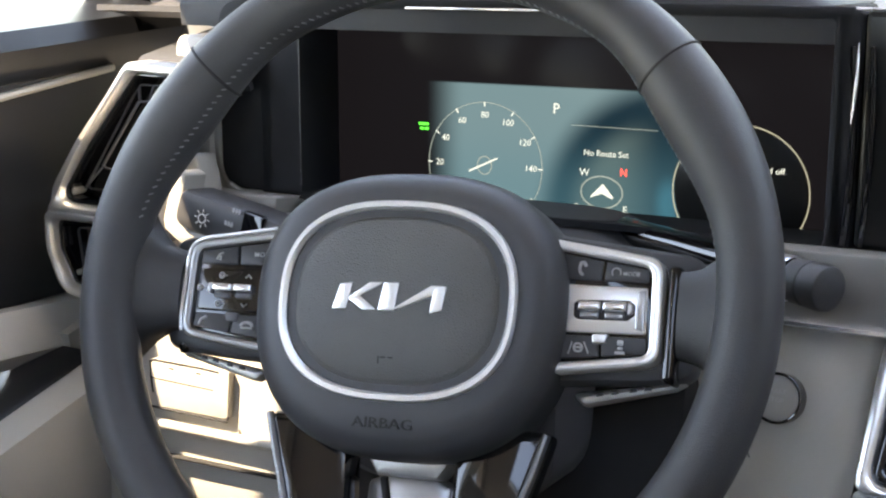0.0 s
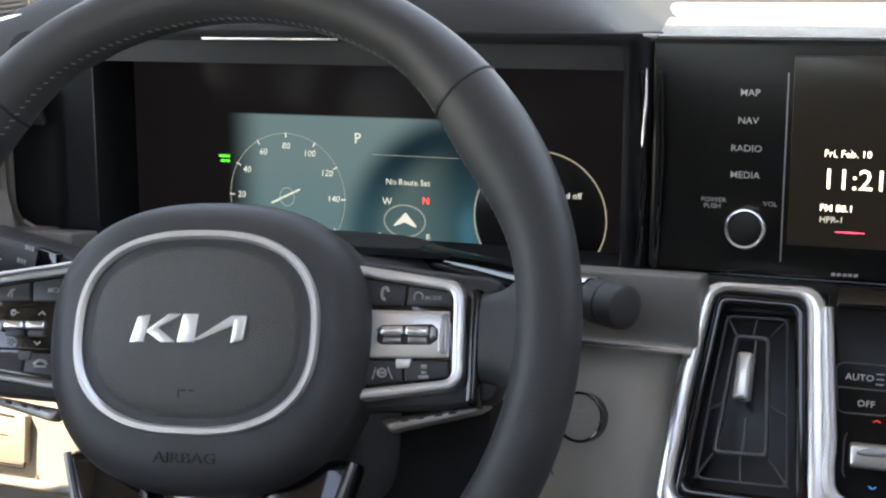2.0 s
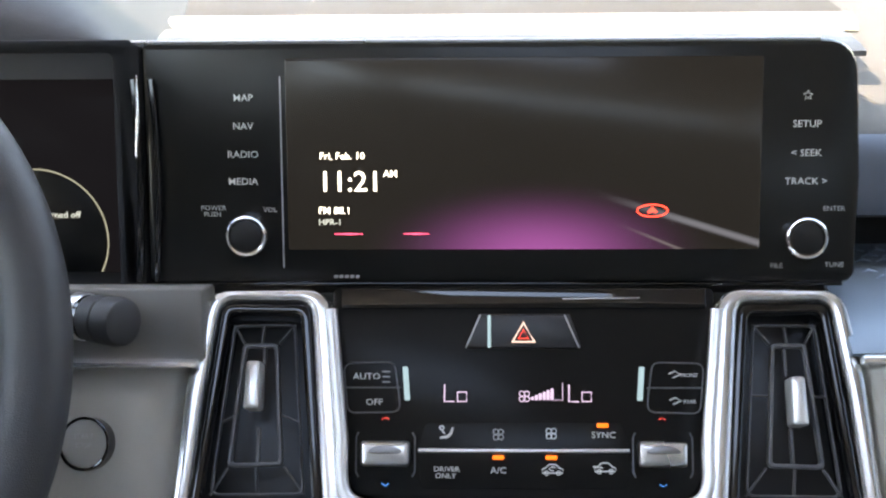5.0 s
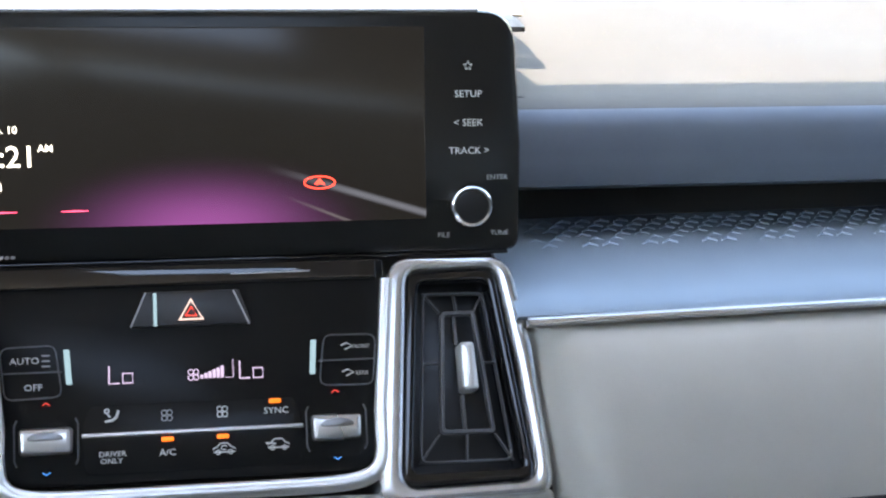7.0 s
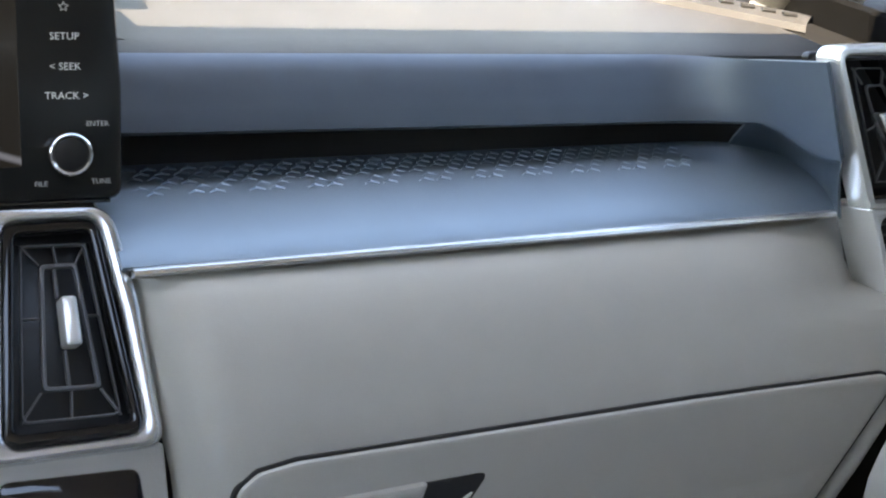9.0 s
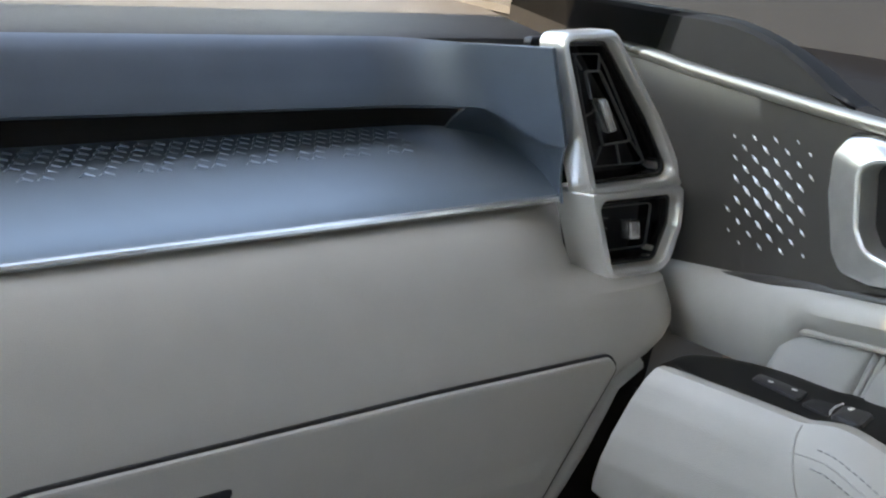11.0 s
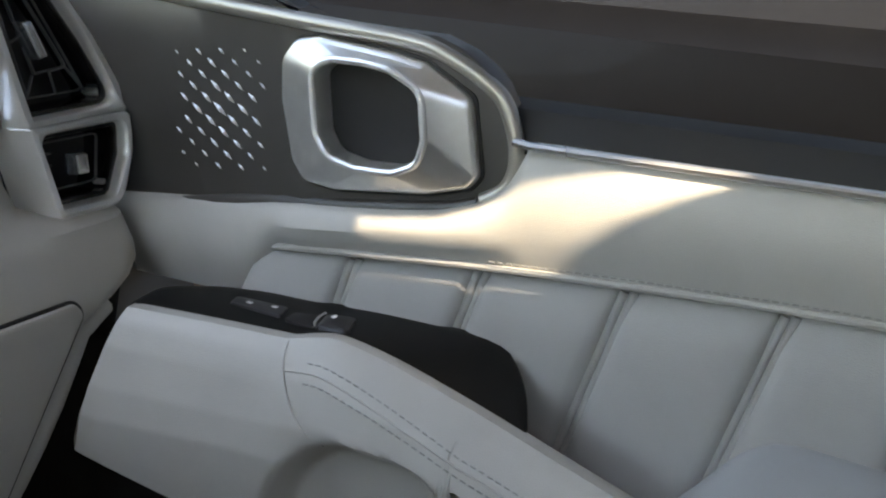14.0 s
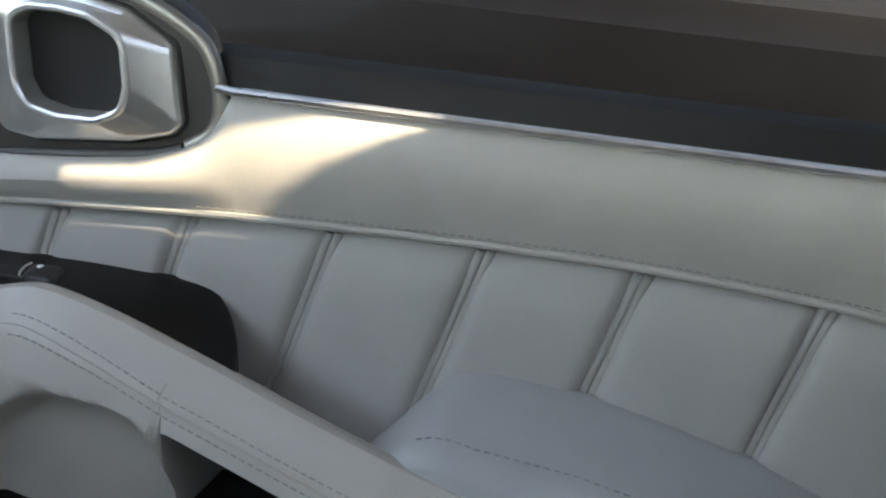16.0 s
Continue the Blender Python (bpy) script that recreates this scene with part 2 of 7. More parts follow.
HOME = tft("home_screen", picture_home)
GAUGES = tft("cluster_screen", picture_cluster, 0.03)
GLASS = bpy.data.materials.new("window_glass")
GLASS.use_nodes = True
gp = GLASS.node_tree.nodes["Principled BSDF"]
gp.inputs["Base Color"].default_value = (0.97, 0.985, 0.98, 1)
gp.inputs["Transmission Weight"].default_value = 1.0
gp.inputs["Roughness"].default_value = 0.0
gp.inputs["IOR"].default_value = 1.01

# ---- shapes ----
TILT = Matrix.Translation((0, 0, 1.05)) @ Matrix.Rotation(radians(-13.0), 4, 'X')   # dash frame: x across, y ahead, z up the leaning face


class Face:
    """A leaning face of the dash: y = c + s * z; points are given by x and z, w stands out towards the seats."""

    def __init__(self, c, s, turn=None):
        self.n = math.sqrt(1 + s * s)
        ey = Vector((0, s, 1)) / self.n
        ex = Vector((1, 0, 0))
        ez = ex.cross(ey)
        self.m = TILT @ Matrix(((ex.x, ey.x, ez.x, 0), (ex.y, ey.y, ez.y, c), (ex.z, ey.z, ez.z, 0), (0, 0, 0, 1)))

    def at(self, x, z, w=0.0):
        return self.m @ Vector((x, z * self.n, w))

    def spot(self, x, z, w=0.0, turn=0.0):
        return self.m @ Matrix.Translation((x, z * self.n, w)) @ Matrix.Rotation(radians(turn), 4, 'Z')


class Side:
    """The inner face of a door at x: points are given by y and z in the dash frame, w stands out into the cabin.
    Towards the dash the face swings outwards by flare."""

    def __init__(self, x, way=-1, flare=0.0):
        self.x, self.way, self.n, self.flare = x, way, 1.0, flare

    def at(self, y, z, w=0.0):
        out = self.flare * max(0.0, y + 0.20)
        return TILT @ Vector((self.x - self.way * out + self.way * w, y, z))


def rounded(corners, r, seg=5):
    """A closed outline with rounded corners; r: one radius, or one for each corner."""
    out, k = [], len(corners)
    for i in range(k):
        p, a, b = Vector(corners[i]), Vector(corners[i - 1]), Vector(corners[(i + 1) % k])
        da, db = (a - p), (b - p)
        ri = r[i] if isinstance(r, (list, tuple)) else r
        half = da.angle(db) / 2
        t = min(ri / max(math.tan(half), 1e-3), da.length * 0.49, db.length * 0.49)
        pa, pb = p + da.normalized() * t, p + db.normalized() * t
        for j in range(seg + 1):
            s = j / seg
            out.append(tuple((1 - s) ** 2 * pa + 2 * s * (1 - s) * p + s * s * pb))
    return out


def grown(corners, d):
    """The outline's corners moved outwards by d (inwards where d is negative)."""
    k = len(corners)
    area = sum(corners[i - 1][0] * corners[i][1] - corners[i][0] * corners[i - 1][1] for i in range(k))
    sign = 1 if area > 0 else -1
    out = []
    for i in range(k):
        p, a, b = Vector(corners[i]), Vector(corners[i - 1]), Vector(corners[(i + 1) % k])
        e1, e2 = (p - a).normalized(), (b - p).normalized()
        n1, n2 = Vector((e1.y, -e1.x)) * sign, Vector((e2.y, -e2.x)) * sign
        m = n1 + n2
        out.append(tuple(p + m * (d / max(0.25, 1 + n1.dot(n2)))))
    return out


def loft(loops, cap0=False, cap1=True, closed=True, bm=None):
    """A skin over loops of points of one length."""
    bm = bm or bmesh.new()
    rows = [[bm.verts.new(p) for p in loop] for loop in loops]
    n = len(rows[0])
    for a, b in zip(rows, rows[1:]):
        for i in range(n if closed else n - 1):
            j = (i + 1) % n
            bm.faces.new((a[i], a[j], b[j], b[i]))
    if cap0:
        bm.faces.new(rows[0][::-1])
    if cap1:
        bm.faces.new(rows[-1])
    return bm


def slab(face, corners, r=0.004, w0=-0.01, w1=0.0, bevel=0.0015, seg=5, bm=None, crown=0.0):
    """A plate on a face with a rounded outline and eased front edge."""
    b = min(bevel, abs(w1 - w0) * 0.9)
    steps = [(0.0, w0), (0.0, w1 - b), (-0.35 * b, w1 - 0.3 * b), (-b, w1)]
    if crown:
        steps += [(-b - crown * 3, w1 + crown * 0.7), (-b - crown * 8, w1 + crown)]
    loops = []
    for d, w in steps:
        rr = [max(q + d, 0.0004) for q in r] if isinstance(r, (list, tuple)) else max(r + d, 0.0004)
        loops.append([face.at(x, z, w) for x, z in rounded(grown(corners, d), rr, seg)])
    return loft(loops, cap0=True, cap1=True, bm=bm)


def ring(face, outer, inner, ro, ri, w0=-0.01, w1=0.003, win=None, bevel=0.002, seg=5, bm=None):
    """A frame between two outlines of as many corners."""
    win = w0 if win is None else win
    steps = [(outer, ro, 0, w0), (outer, ro, 0, w1 - bevel), (outer, ro, -0.35 * bevel, w1 - 0.3 * bevel), (outer, ro, -bevel, w1),
             (inner, ri, bevel, w1), (inner, ri, 0.35 * bevel, w1 - 0.3 * bevel), (inner, ri, 0, w1 - bevel), (inner, ri, 0, win)]
    loops = []
    for cs, r, d, w in steps:
        rr = [max(q + d, 0.0004) for q in r] if isinstance(r, (list, tuple)) else max(r + d, 0.0004)
        loops.append([face.at(x, z, w) for x, z in rounded(grown(cs, d), rr, seg)])
    return loft(loops, cap0=False, cap1=False, bm=bm)


def tube(points, r, sides=10, closed=False, bm=None, flat=1.0):
    """A round bar along points; r: one radius or one for each point."""
    pts = [Vector(p) for p in points]
    loops = []
    up = Vector((0.12, 0.31, 0.94))
    k = len(pts)
    for i, p in enumerate(pts):
        a = pts[i - 1] if (i > 0 or closed) else p
        b = pts[(i + 1) % k] if (i < k - 1 or closed) else p
        d = (b - a).normalized()
        e = d.cross(up).normalized()
        f = e.cross(d)
        ri = r[i] if isinstance(r, (list, tuple)) else r
        loops.append([p + e * math.cos(q) * ri + f * math.sin(q) * ri * flat for q in (2 * math.pi * j / sides for j in range(sides))])
    if closed:
        loops.append(loops[0])
    bm = loft(loops, cap0=not closed, cap1=not closed, bm=bm)
    if closed:
        bmesh.ops.remove_doubles(bm, verts=bm.verts, dist=1e-6)
    return bm


def lathe(profile, m, sides=32, bm=None):
    """A turned body: rows of (radius, height) about the frame's z axis."""
    loops = [[m @ Vector((r * math.cos(a), r * math.sin(a), h)) for a in (2 * math.pi * j / sides for j in range(sides))] for r, h in profile]
    return loft(loops, cap0=True, cap1=True, bm=bm)


def sweep(profile, xs, bm=None, shift=None):
    """A profile of (y, z) in the dash frame drawn out along x; shift(x, i) -> (dy, dz)."""
    loops = []
    for x in xs:
        row = []
        for i, (y, z) in enumerate(profile):
            dy, dz = shift(x, i) if shift else (0, 0)
            row.append(TILT @ Vector((x, y + dy, z + dz)))
        loops.append(row)
    return loft(loops, cap0=False, cap1=False, closed=False, bm=bm)


def thick(bm, d):
    bmesh.ops.recalc_face_normals(bm, faces=bm.faces)
    bmesh.ops.solidify(bm, geom=bm.faces[:], thickness=d)
    return bm


def link(name, bm, mat, flat=False):
    bmesh.ops.recalc_face_normals(bm, faces=bm.faces)
    me = bpy.data.meshes.new(name)
    bm.to_mesh(me)
    bm.free()
    me.materials.append(mat)
    if not flat:
        me.polygons.foreach_set("use_smooth", [True] * len(me.polygons))
        me.set_sharp_from_angle(angle=radians(38))
    return me


def thing(name, place, label, category, group="", kind=""):
    ob = new(name)
    ob.location = place
    ob.empty_display_size = 0.02
    return tagged(ob, label, category, group, kind)


def attach(ob, parent):
    top = Matrix.Identity(4)
    p = parent
    while p:
        top = Matrix.Translation(p.location) @ top if p.type == 'EMPTY' else top
        p = p.parent
    ob.parent = parent
    ob.matrix_parent_inverse = top.inverted() if parent.type == 'EMPTY' else Matrix.Identity(4)
    return ob


def part(name, bm, mat, parent, label="", flat=False):
    ob = new(name, link(name, bm, mat, flat))
    attach(ob, parent)
    return tagged(ob, label)


def whole(name, bm, mat, label, category, group="", kind="", flat=False):
    return tagged(new(name, link(name, bm, mat, flat)), label, category, group, kind)


def words(name, text, m, size, mat, parent, align='CENTER', squeeze=1.0, depth=0.0, shear=0.0):
    """Lettering in the built-in font, as a mesh, on the frame m."""
    cu = bpy.data.curves.new(name, 'FONT')
    cu.body, cu.size, cu.align_x, cu.align_y, cu.extrude, cu.shear = text, size, align, 'CENTER', depth, shear
    cu.resolution_u = 2
    cu.offset = size * 0.004
    tmp = bpy.data.objects.new(name, cu)
    scene.collection.objects.link(tmp)
    bpy.context.view_layer.update()
    me = bpy.data.meshes.new_from_object(tmp.evaluated_get(bpy.context.evaluated_depsgraph_get()))
    bpy.data.objects.remove(tmp)
    me.transform(m @ Matrix.Diagonal((squeeze, 1, 1, 1)))
    me.materials.clear()
    me.materials.append(mat)
    ob = new(name, me)
    return attach(ob, parent)


def bars(face, x, z, count, length, height, gap, w, bm=None, slant=0.0):
    bm = bm or bmesh.new()
    for i in range(count):
        x0 = x + i * (length + gap)
        slab(face, [(x0, z), (x0 + length, z), (x0 + length + slant, z + height), (x0 + slant, z + height)], 0.0002, w - 0.0004, w, 0.0001, 1, bm)
    return bm


def stitches(points, length, gap, r, bm=None, slant=(0, 0, 0)):
    """A row of short thread ends along a line of points."""
    bm = bm or bmesh.new()
    pts = [Vector(p) for p in points]
    d, walked = [0.0], 0.0
    for a, b in zip(pts, pts[1:]):
        walked += (b - a).length
        d.append(walked)

    def on(s):
        for i in range(len(pts) - 1):
            if d[i + 1] >= s:
                return pts[i].lerp(pts[i + 1], (s - d[i]) / max(d[i + 1] - d[i], 1e-9))
        return pts[-1]
    s = 0.0
    while s + length < walked:
        tube([on(s), on(s + length) + Vector(slant)], r, 5, bm=bm)
        s += length + gap
    return bm


def line3(points, steps):
    """A smooth line through points (Catmull-Rom)."""
    p = [Vector(q) for q in points]
    p = [p[0] * 2 - p[1]] + p + [p[-1] * 2 - p[-2]]
    out = []
    for i in range(1, len(p) - 2):
        for j in range(steps):
            s = j / steps
            a, b, c, d = p[i - 1], p[i], p[i + 1], p[i + 2]
            out.append(0.5 * ((2 * b) + (c - a) * s + (2 * a - 5 * b + 4 * c - d) * s * s + (3 * b - a - 3 * c + d) * s ** 3))
    out.append(p[-2])
    return out


def spaced(a, b, n):
    return [a + (b - a) * i / n for i in range(n + 1)]

# ---- the car's shell ----
SCREEN, CLIMATE, VENTS = Face(0.0, 0.0), Face(0.025, 0.30), Face(0.026, 0.36)


def dash_point(x, y, z):
    return TILT @ Vector((x, y, z + 0.0135 * max(0.0, x - 0.17)))      # the passenger's side rises a little towards the door


def dashboard():
    d = thing("dashboard", dash_point(0, 0.1, -0.3), "dark upper pad and cream lower fascia of a car dashboard", "dashboard", kind="structure")
    # cream lower fascia on the passenger's side, rounded off towards the door
    low = [(0.020, -0.1322), (-0.026, -0.1330), (-0.036, -0.1368), (-0.046, -0.146), (-0.060, -0.165), (-0.074, -0.192), (-0.084, -0.2165), (-0.088, -0.240),
           (-0.094, -0.290), (-0.085, -0.340), (-0.03, -0.40)]

    def end(x, i):
        e = max(0.0, (x - 0.662) / 0.046)
        near = max(0.0, 1 - (x - 0.172) / 0.040)
        return (0.055 * e ** 2.4 + 0.026 * near ** 2 * min(1.0, i / 5), 0.0)
    # its outer edge runs down and inwards, beside the glove box
    def edge(z):
        return 0.712 if z > -0.200 else 0.712 - 0.072 * min(1.0, (-0.200 - z) / 0.035) ** 2.2 + 1.02 * min(0.0, z + 0.235)
    dense = [Vector((0, y, z)) for y, z in low]
    dense = [(p.y, p.z) for p in line3(dense, 3)]

    def flank(z):
        """Where the vent frame's outer edge runs, as x."""
        return 0.1632 + 0.0148 * max(0.0, min(1.15, (-0.0985 - z) / 0.115))
    loops = []
    for q in [0.0, 0.005, 0.012, 0.023, 0.036, 0.053, 0.075, 0.12] + spaced(0.2, 0.88, 9) + [0.905, 0.92, 0.935, 0.948, 0.96, 0.97, 0.98, 0.988, 0.995, 1.0]:
        row = []
        for k, (y, z) in enumerate(dense):
            x = flank(z) + (edge(z) - flank(z)) * q
            e = max(0.0, (x - (edge(z) - 0.048)) / 0.046)
            near = max(0.0, 1 - (x - flank(z)) / 0.030) ** 2.4 * min(1.0, k / 6)
            pod = max(0.0, min(1.0, (x - 0.600) / 0.025)) * max(0.0, min(1.0, (z + 0.181) / 0.007))
            yy = y + (min(0.0, 0.034 + 0.36 * z) - y) * near
            row.append(dash_point(x, yy + 0.034 * e ** 2.4 + 0.048 * pod, z))
        loops.append(row)
    part("lower_fascia", thick(loft(loops, cap1=False, closed=False), 0.004), CREAM, d, "cream grained lower fascia")
    rim_pts = [dash_point(edge(z) - 0.010, y + 0.012, z) for y, z in dense if z < -0.226]
    part("fascia_edge", tube(rim_pts, 0.0070, 10), CREAM, d, "rounded edge of the fascia")
    # the same on the driver's side, cut off at the column
    lowd = [(0.030, -0.1305), (-0.020, -0.1310), (-0.030, -0.135), (-0.040, -0.150), (-0.052, -0.180), (-0.058, -0.215), (-0.062, -0.255), (-0.060, -0.31), (-0.03, -0.40)]

    dense = [(p.y, p.z) for p in line3([Vector((0, y, z)) for y, z in lowd], 3)]
    loops = []
    for q in [0.0, 0.008, 0.018, 0.030, 0.045, 0.065, 0.09, 0.13] + spaced(0.2, 0.90, 8) + [0.93, 0.95, 0.97, 0.985, 1.0]:
        row = []
        for k, (y, z) in enumerate(dense):
            x = flank(z) + (0.705 - flank(z)) * q
            e = max(0.0, (x - 0.660) / 0.045)
            near = max(0.0, 1 - (x - flank(z)) / 0.030) ** 2.4 * min(1.0, k / 6)
            row.append(dash_point(-x, y + (min(0.03, 0.034 + 0.36 * z) - y) * near + 0.05 * e ** 2.2, z))
        loops.append(row)
    part("knee_fascia", thick(loft(loops, cap1=False, closed=False), 0.004), CREAM, d, "cream lower fascia under the steering wheel")
    # dark ledge with a curved end towards the corner vent: depth, height and outer end
    ledge = [(-0.0305, -0.1268, 0.6185), (-0.0265, -0.1230, 0.6200), (-0.015, -0.1170, 0.6250), (-0.002, -0.1120, 0.6297), (0.010, -0.1075, 0.6325), (0.028, -0.1015, 0.6338), (0.040, -0.0975, 0.6328),
             (0.050, -0.0950, 0.6298), (0.058, -0.0930, 0.6245), (0.065, -0.0913, 0.6160), (0.070, -0.0900, 0.6060), (0.0735, -0.0892, 0.5950), (0.0760, -0.0886, 0.5750)]
    loops = [[dash_point(0.163 + (xe - 0.163) * q, y + 0.010 * (1 - q) * max(0.0, (y - 0.04) / 0.036), z) for y, z, xe in ledge] for q in spaced(0, 1, 14)]
    part("ledge", thick(loft(loops, cap1=False, closed=False), 0.003), LEDGE, d, "satin ledge, tinted blue for reflected sky")
    # rows of fine embossed chevrons along the back of the ledge
    bm = bmesh.new()
    for r, (y, half) in enumerate(((0.0715, 0.0), (0.0640, 0.0058), (0.0565, 0.0), (0.0490, 0.0058), (0.0415, 0.0), (0.0340, 0.0058))):
        z = -0.0975 + 0.25 * (y - 0.040) - 0.0004
        for i in range(33):
            x = 0.190 + half + 0.0116 * i
            if r > 2 and (i * 7 + r) % 3 == 0 or x > 0.56:
                continue
            tube([dash_point(x - 0.0044, y - 0.0016, z - 0.0004), dash_point(x, y + 0.0020, z + 0.0005), dash_point(x + 0.0044, y - 0.0016, z - 0.0004)], [0.0005, 0.0010, 0.0005], 5, bm=bm)
    tagged(part("embossed_chevrons", bm, EMBOSS, d, "rows of fine embossed chevrons"), kind="stuff")
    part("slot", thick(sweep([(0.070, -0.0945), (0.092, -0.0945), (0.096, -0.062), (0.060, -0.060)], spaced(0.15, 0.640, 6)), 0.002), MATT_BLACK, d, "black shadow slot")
    # padded band that sweeps out to the corner vent at its end and widens there
    def sag(q):
        t = max(0.0, min(1.0, (q - 0.60) / 0.36))
        return -0.0200 * t * t * (3 - 2 * t)

    def sweep_out(q, y0, z):
        a = q * math.pi / 2
        xe = 0.5815 + 0.40 * (-0.0157 - z)
        return 0.520 + (xe - 0.520) * math.sin(a) ** 1.05, y0 + (-0.0520 - y0) * (1 - math.cos(a)) ** 1.15
    loops = []
    for z, y0, lip in ((-0.0656, 0.062, 1), (-0.0654, 0.0500, 1), (-0.0645, 0.0477, 0), (-0.0585, 0.0480, 0), (-0.054, 0.0496, 0), (-0.048, 0.0513, 0), (-0.042, 0.053, 0), (-0.035, 0.0565, 0), (-0.0285, 0.060, 0), (-0.0262, 0.0635, 0)):
        row = [dash_point(x, y0, z - 0.0135 * (x - 0.17)) for x in spaced(0.175, 0.520, 8)]
        for q in spaced(0.02, 1, 32):
            x, y = sweep_out(q, 0.0477 if lip else y0, z)
            zz = z + sag(q) * (-0.0262 - z) / 0.0383 + 0.0012 * q
            row.append(dash_point(x + 0.5 * (y0 - 0.0477) * lip * q, y + (y0 - 0.0477) * lip, zz - 0.0135 * (x - 0.17)))
        loops.append(row)
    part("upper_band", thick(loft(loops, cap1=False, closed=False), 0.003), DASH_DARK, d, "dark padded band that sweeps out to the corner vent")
    # hollow under the band's end, down to the rounded corner of the ledge
    foot = line3([Vector((x, y, z - 0.001)) for y, z, x in ((0.0700, -0.0900, 0.6065), (0.065, -0.0913, 0.6160), (0.050, -0.0950, 0.6300), (0.028, -0.1015, 0.6342), (-0.002, -0.1120, 0.6300), (-0.0265, -0.1230, 0.6203), (-0.036, -0.1290, 0.6165))], 5)
    loops = []
    for i, p in enumerate(foot):
        q = 0.56 + 0.44 * (i / (len(foot) - 1)) ** 0.8
        x, y = sweep_out(q, 0.0477, -0.0645)
        head = Vector((x + 0.002, y + 0.003, -0.0650 + sag(q) + 0.0012 * q - 0.0135 * (x - 0.17)))
        loops.append([dash_point(*(head.lerp(p, k) + Vector((0.006, 0.008, 0.0)) * math.sin(math.pi * k))) for k in spaced(0, 1, 8)])
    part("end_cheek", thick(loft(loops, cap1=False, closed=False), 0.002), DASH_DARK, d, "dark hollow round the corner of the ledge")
    # top pad, up to the windscreen
    lift = 0.231
    top = [(0.062, -0.0285), (0.0625, -0.0245), (0.066, -0.0225)] + [(0.066 + q, -0.0225 + q * (lift + 0.035) - 0.03 * q * q) for q in (0.03, 0.07, 0.12, 0.18, 0.24, 0.31, 0.40)]
    part("top_pad", thick(sweep(top, spaced(0.10, 0.70, 10)), 0.004), DASH_TOP, d, "grey-brown top pad in the sun")
    mid = [(0.012, 0.022), (0.030, 0.020)] + [(0.030 + q, 0.012 + q * 0.20) for q in (0.02, 0.06, 0.11, 0.20, 0.32, 0.44)]
    part("centre_pad", thick(sweep(mid, spaced(-0.72, 0.03, 10) + [0.06, 0.09, 0.12, 0.15, 0.18, 0.20], shift=lambda x, i: (0.075 * max(0.0, min(1.0, (x - 0.04) / 0.14)) ** 1.5, -0.040 * max(0.0, min(1.0, (x - 0.04) / 0.15)) ** 1.5)), 0.004), DASH_TOP, d, "grey-brown centre of the dash top")
    # bright speckled strip and defroster bar behind the display
    part("top_grille", thick(sweep([(0.045, 0.022), (0.060, 0.0265), (0.085, 0.0315), (0.125, 0.0368), (0.134, 0.0360)], spaced(-0.30, 0.185, 8)), 0.003), GRILLE_TOP, d, "pale speckled grille strip")
    part("defroster_bar", thick(sweep([(0.138, 0.0340), (0.141, 0.0392), (0.156, 0.0450), (0.168, 0.0456), (0.173, 0.041)], spaced(-0.215, 0.205, 8)), 0.003), CREAM_GREY, d, "pale defroster bar")
    part("cowl", thick(sweep([(0.176, 0.040), (0.20, 0.0480), (0.26, 0.060), (0.40, 0.080)], spaced(-0.55, 0.21, 8)), 0.003), MATT_BLACK, d, "dark strip at the windscreen's foot")
    # pale defroster outlet with dark slots near the passenger's pillar
    a, b = Vector((0.632, 0.2210, 0.0205)), Vector((0.722, 0.1280, -0.0045))
    across = Vector((0.022, 0.020, 0.0060))
    bm = bmesh.new()
    loft([[TILT @ (p + across * k + Vector((0, 0, h))) for p in (a, b)] for k, h in ((-0.35, -0.002), (-0.25, 0.003), (0.0, 0.0045), (0.7, 0.0045), (1.0, 0.003), (1.1, -0.003))], cap1=False, closed=False, bm=bm)
    part("side_outlet", thick(bm, 0.002), DASH_TOP, d, "pale side defroster outlet")
    for i in range(7):
        p = a.lerp(b, 0.10 + 0.125 * i) + Vector((0, 0, 0.0048))
        q = p + (b - a) * 0.075
        part("outlet_slot", tube([TILT @ (p + across * 0.15), TILT @ (q + across * 0.30)], 0.0030, 8), MATT_BLACK, d)
    # hood over the instruments
    loops = []
    for x in spaced(-0.640, -0.206, 34):
        u = (x + 0.400) / (0.245 if x < -0.4 else 0.192)
        h = 0.062 * max(0.0, 1 - abs(u) ** 2.3)
        row = [(0.004, 0.010), (0.003, 0.024), (0.006 + 0.10 * h, 0.026 + 0.45 * h), (0.012 + 0.35 * h, 0.026 + 0.80 * h), (0.030 + 0.5 * h, 0.027 + 1.02 * h),
               (0.070 + 0.3 * h, 0.030 + 1.12 * h), (0.13, 0.034 + 1.15 * h), (0.20, 0.042 + 1.05 * h), (0.28, 0.052 + 0.7 * h)]
        loops.append([dash_point(x, y, z) for y, z in row])
    part("instrument_hood", thick(loft(loops, cap1=False, closed=False), 0.003), HOOD, d, "dark hood over the instruments")
    # pads at the ends of the dash above the corner vents
    for s in (-1,):
        loops = []
        for q in spaced(0, 1, 8):
            x = s * (0.575 + 0.090 * q)
            rise = -0.004
            loops.append([dash_point(x, y, z) for y, z in ((-0.010, -0.030), (-0.016, -0.016), (-0.008, -0.009 + rise * 0.3), (0.02, -0.002 + rise * 0.8), (0.06, 0.006 + rise * 0.8), (0.16, 0.02 + rise * 0.6))])
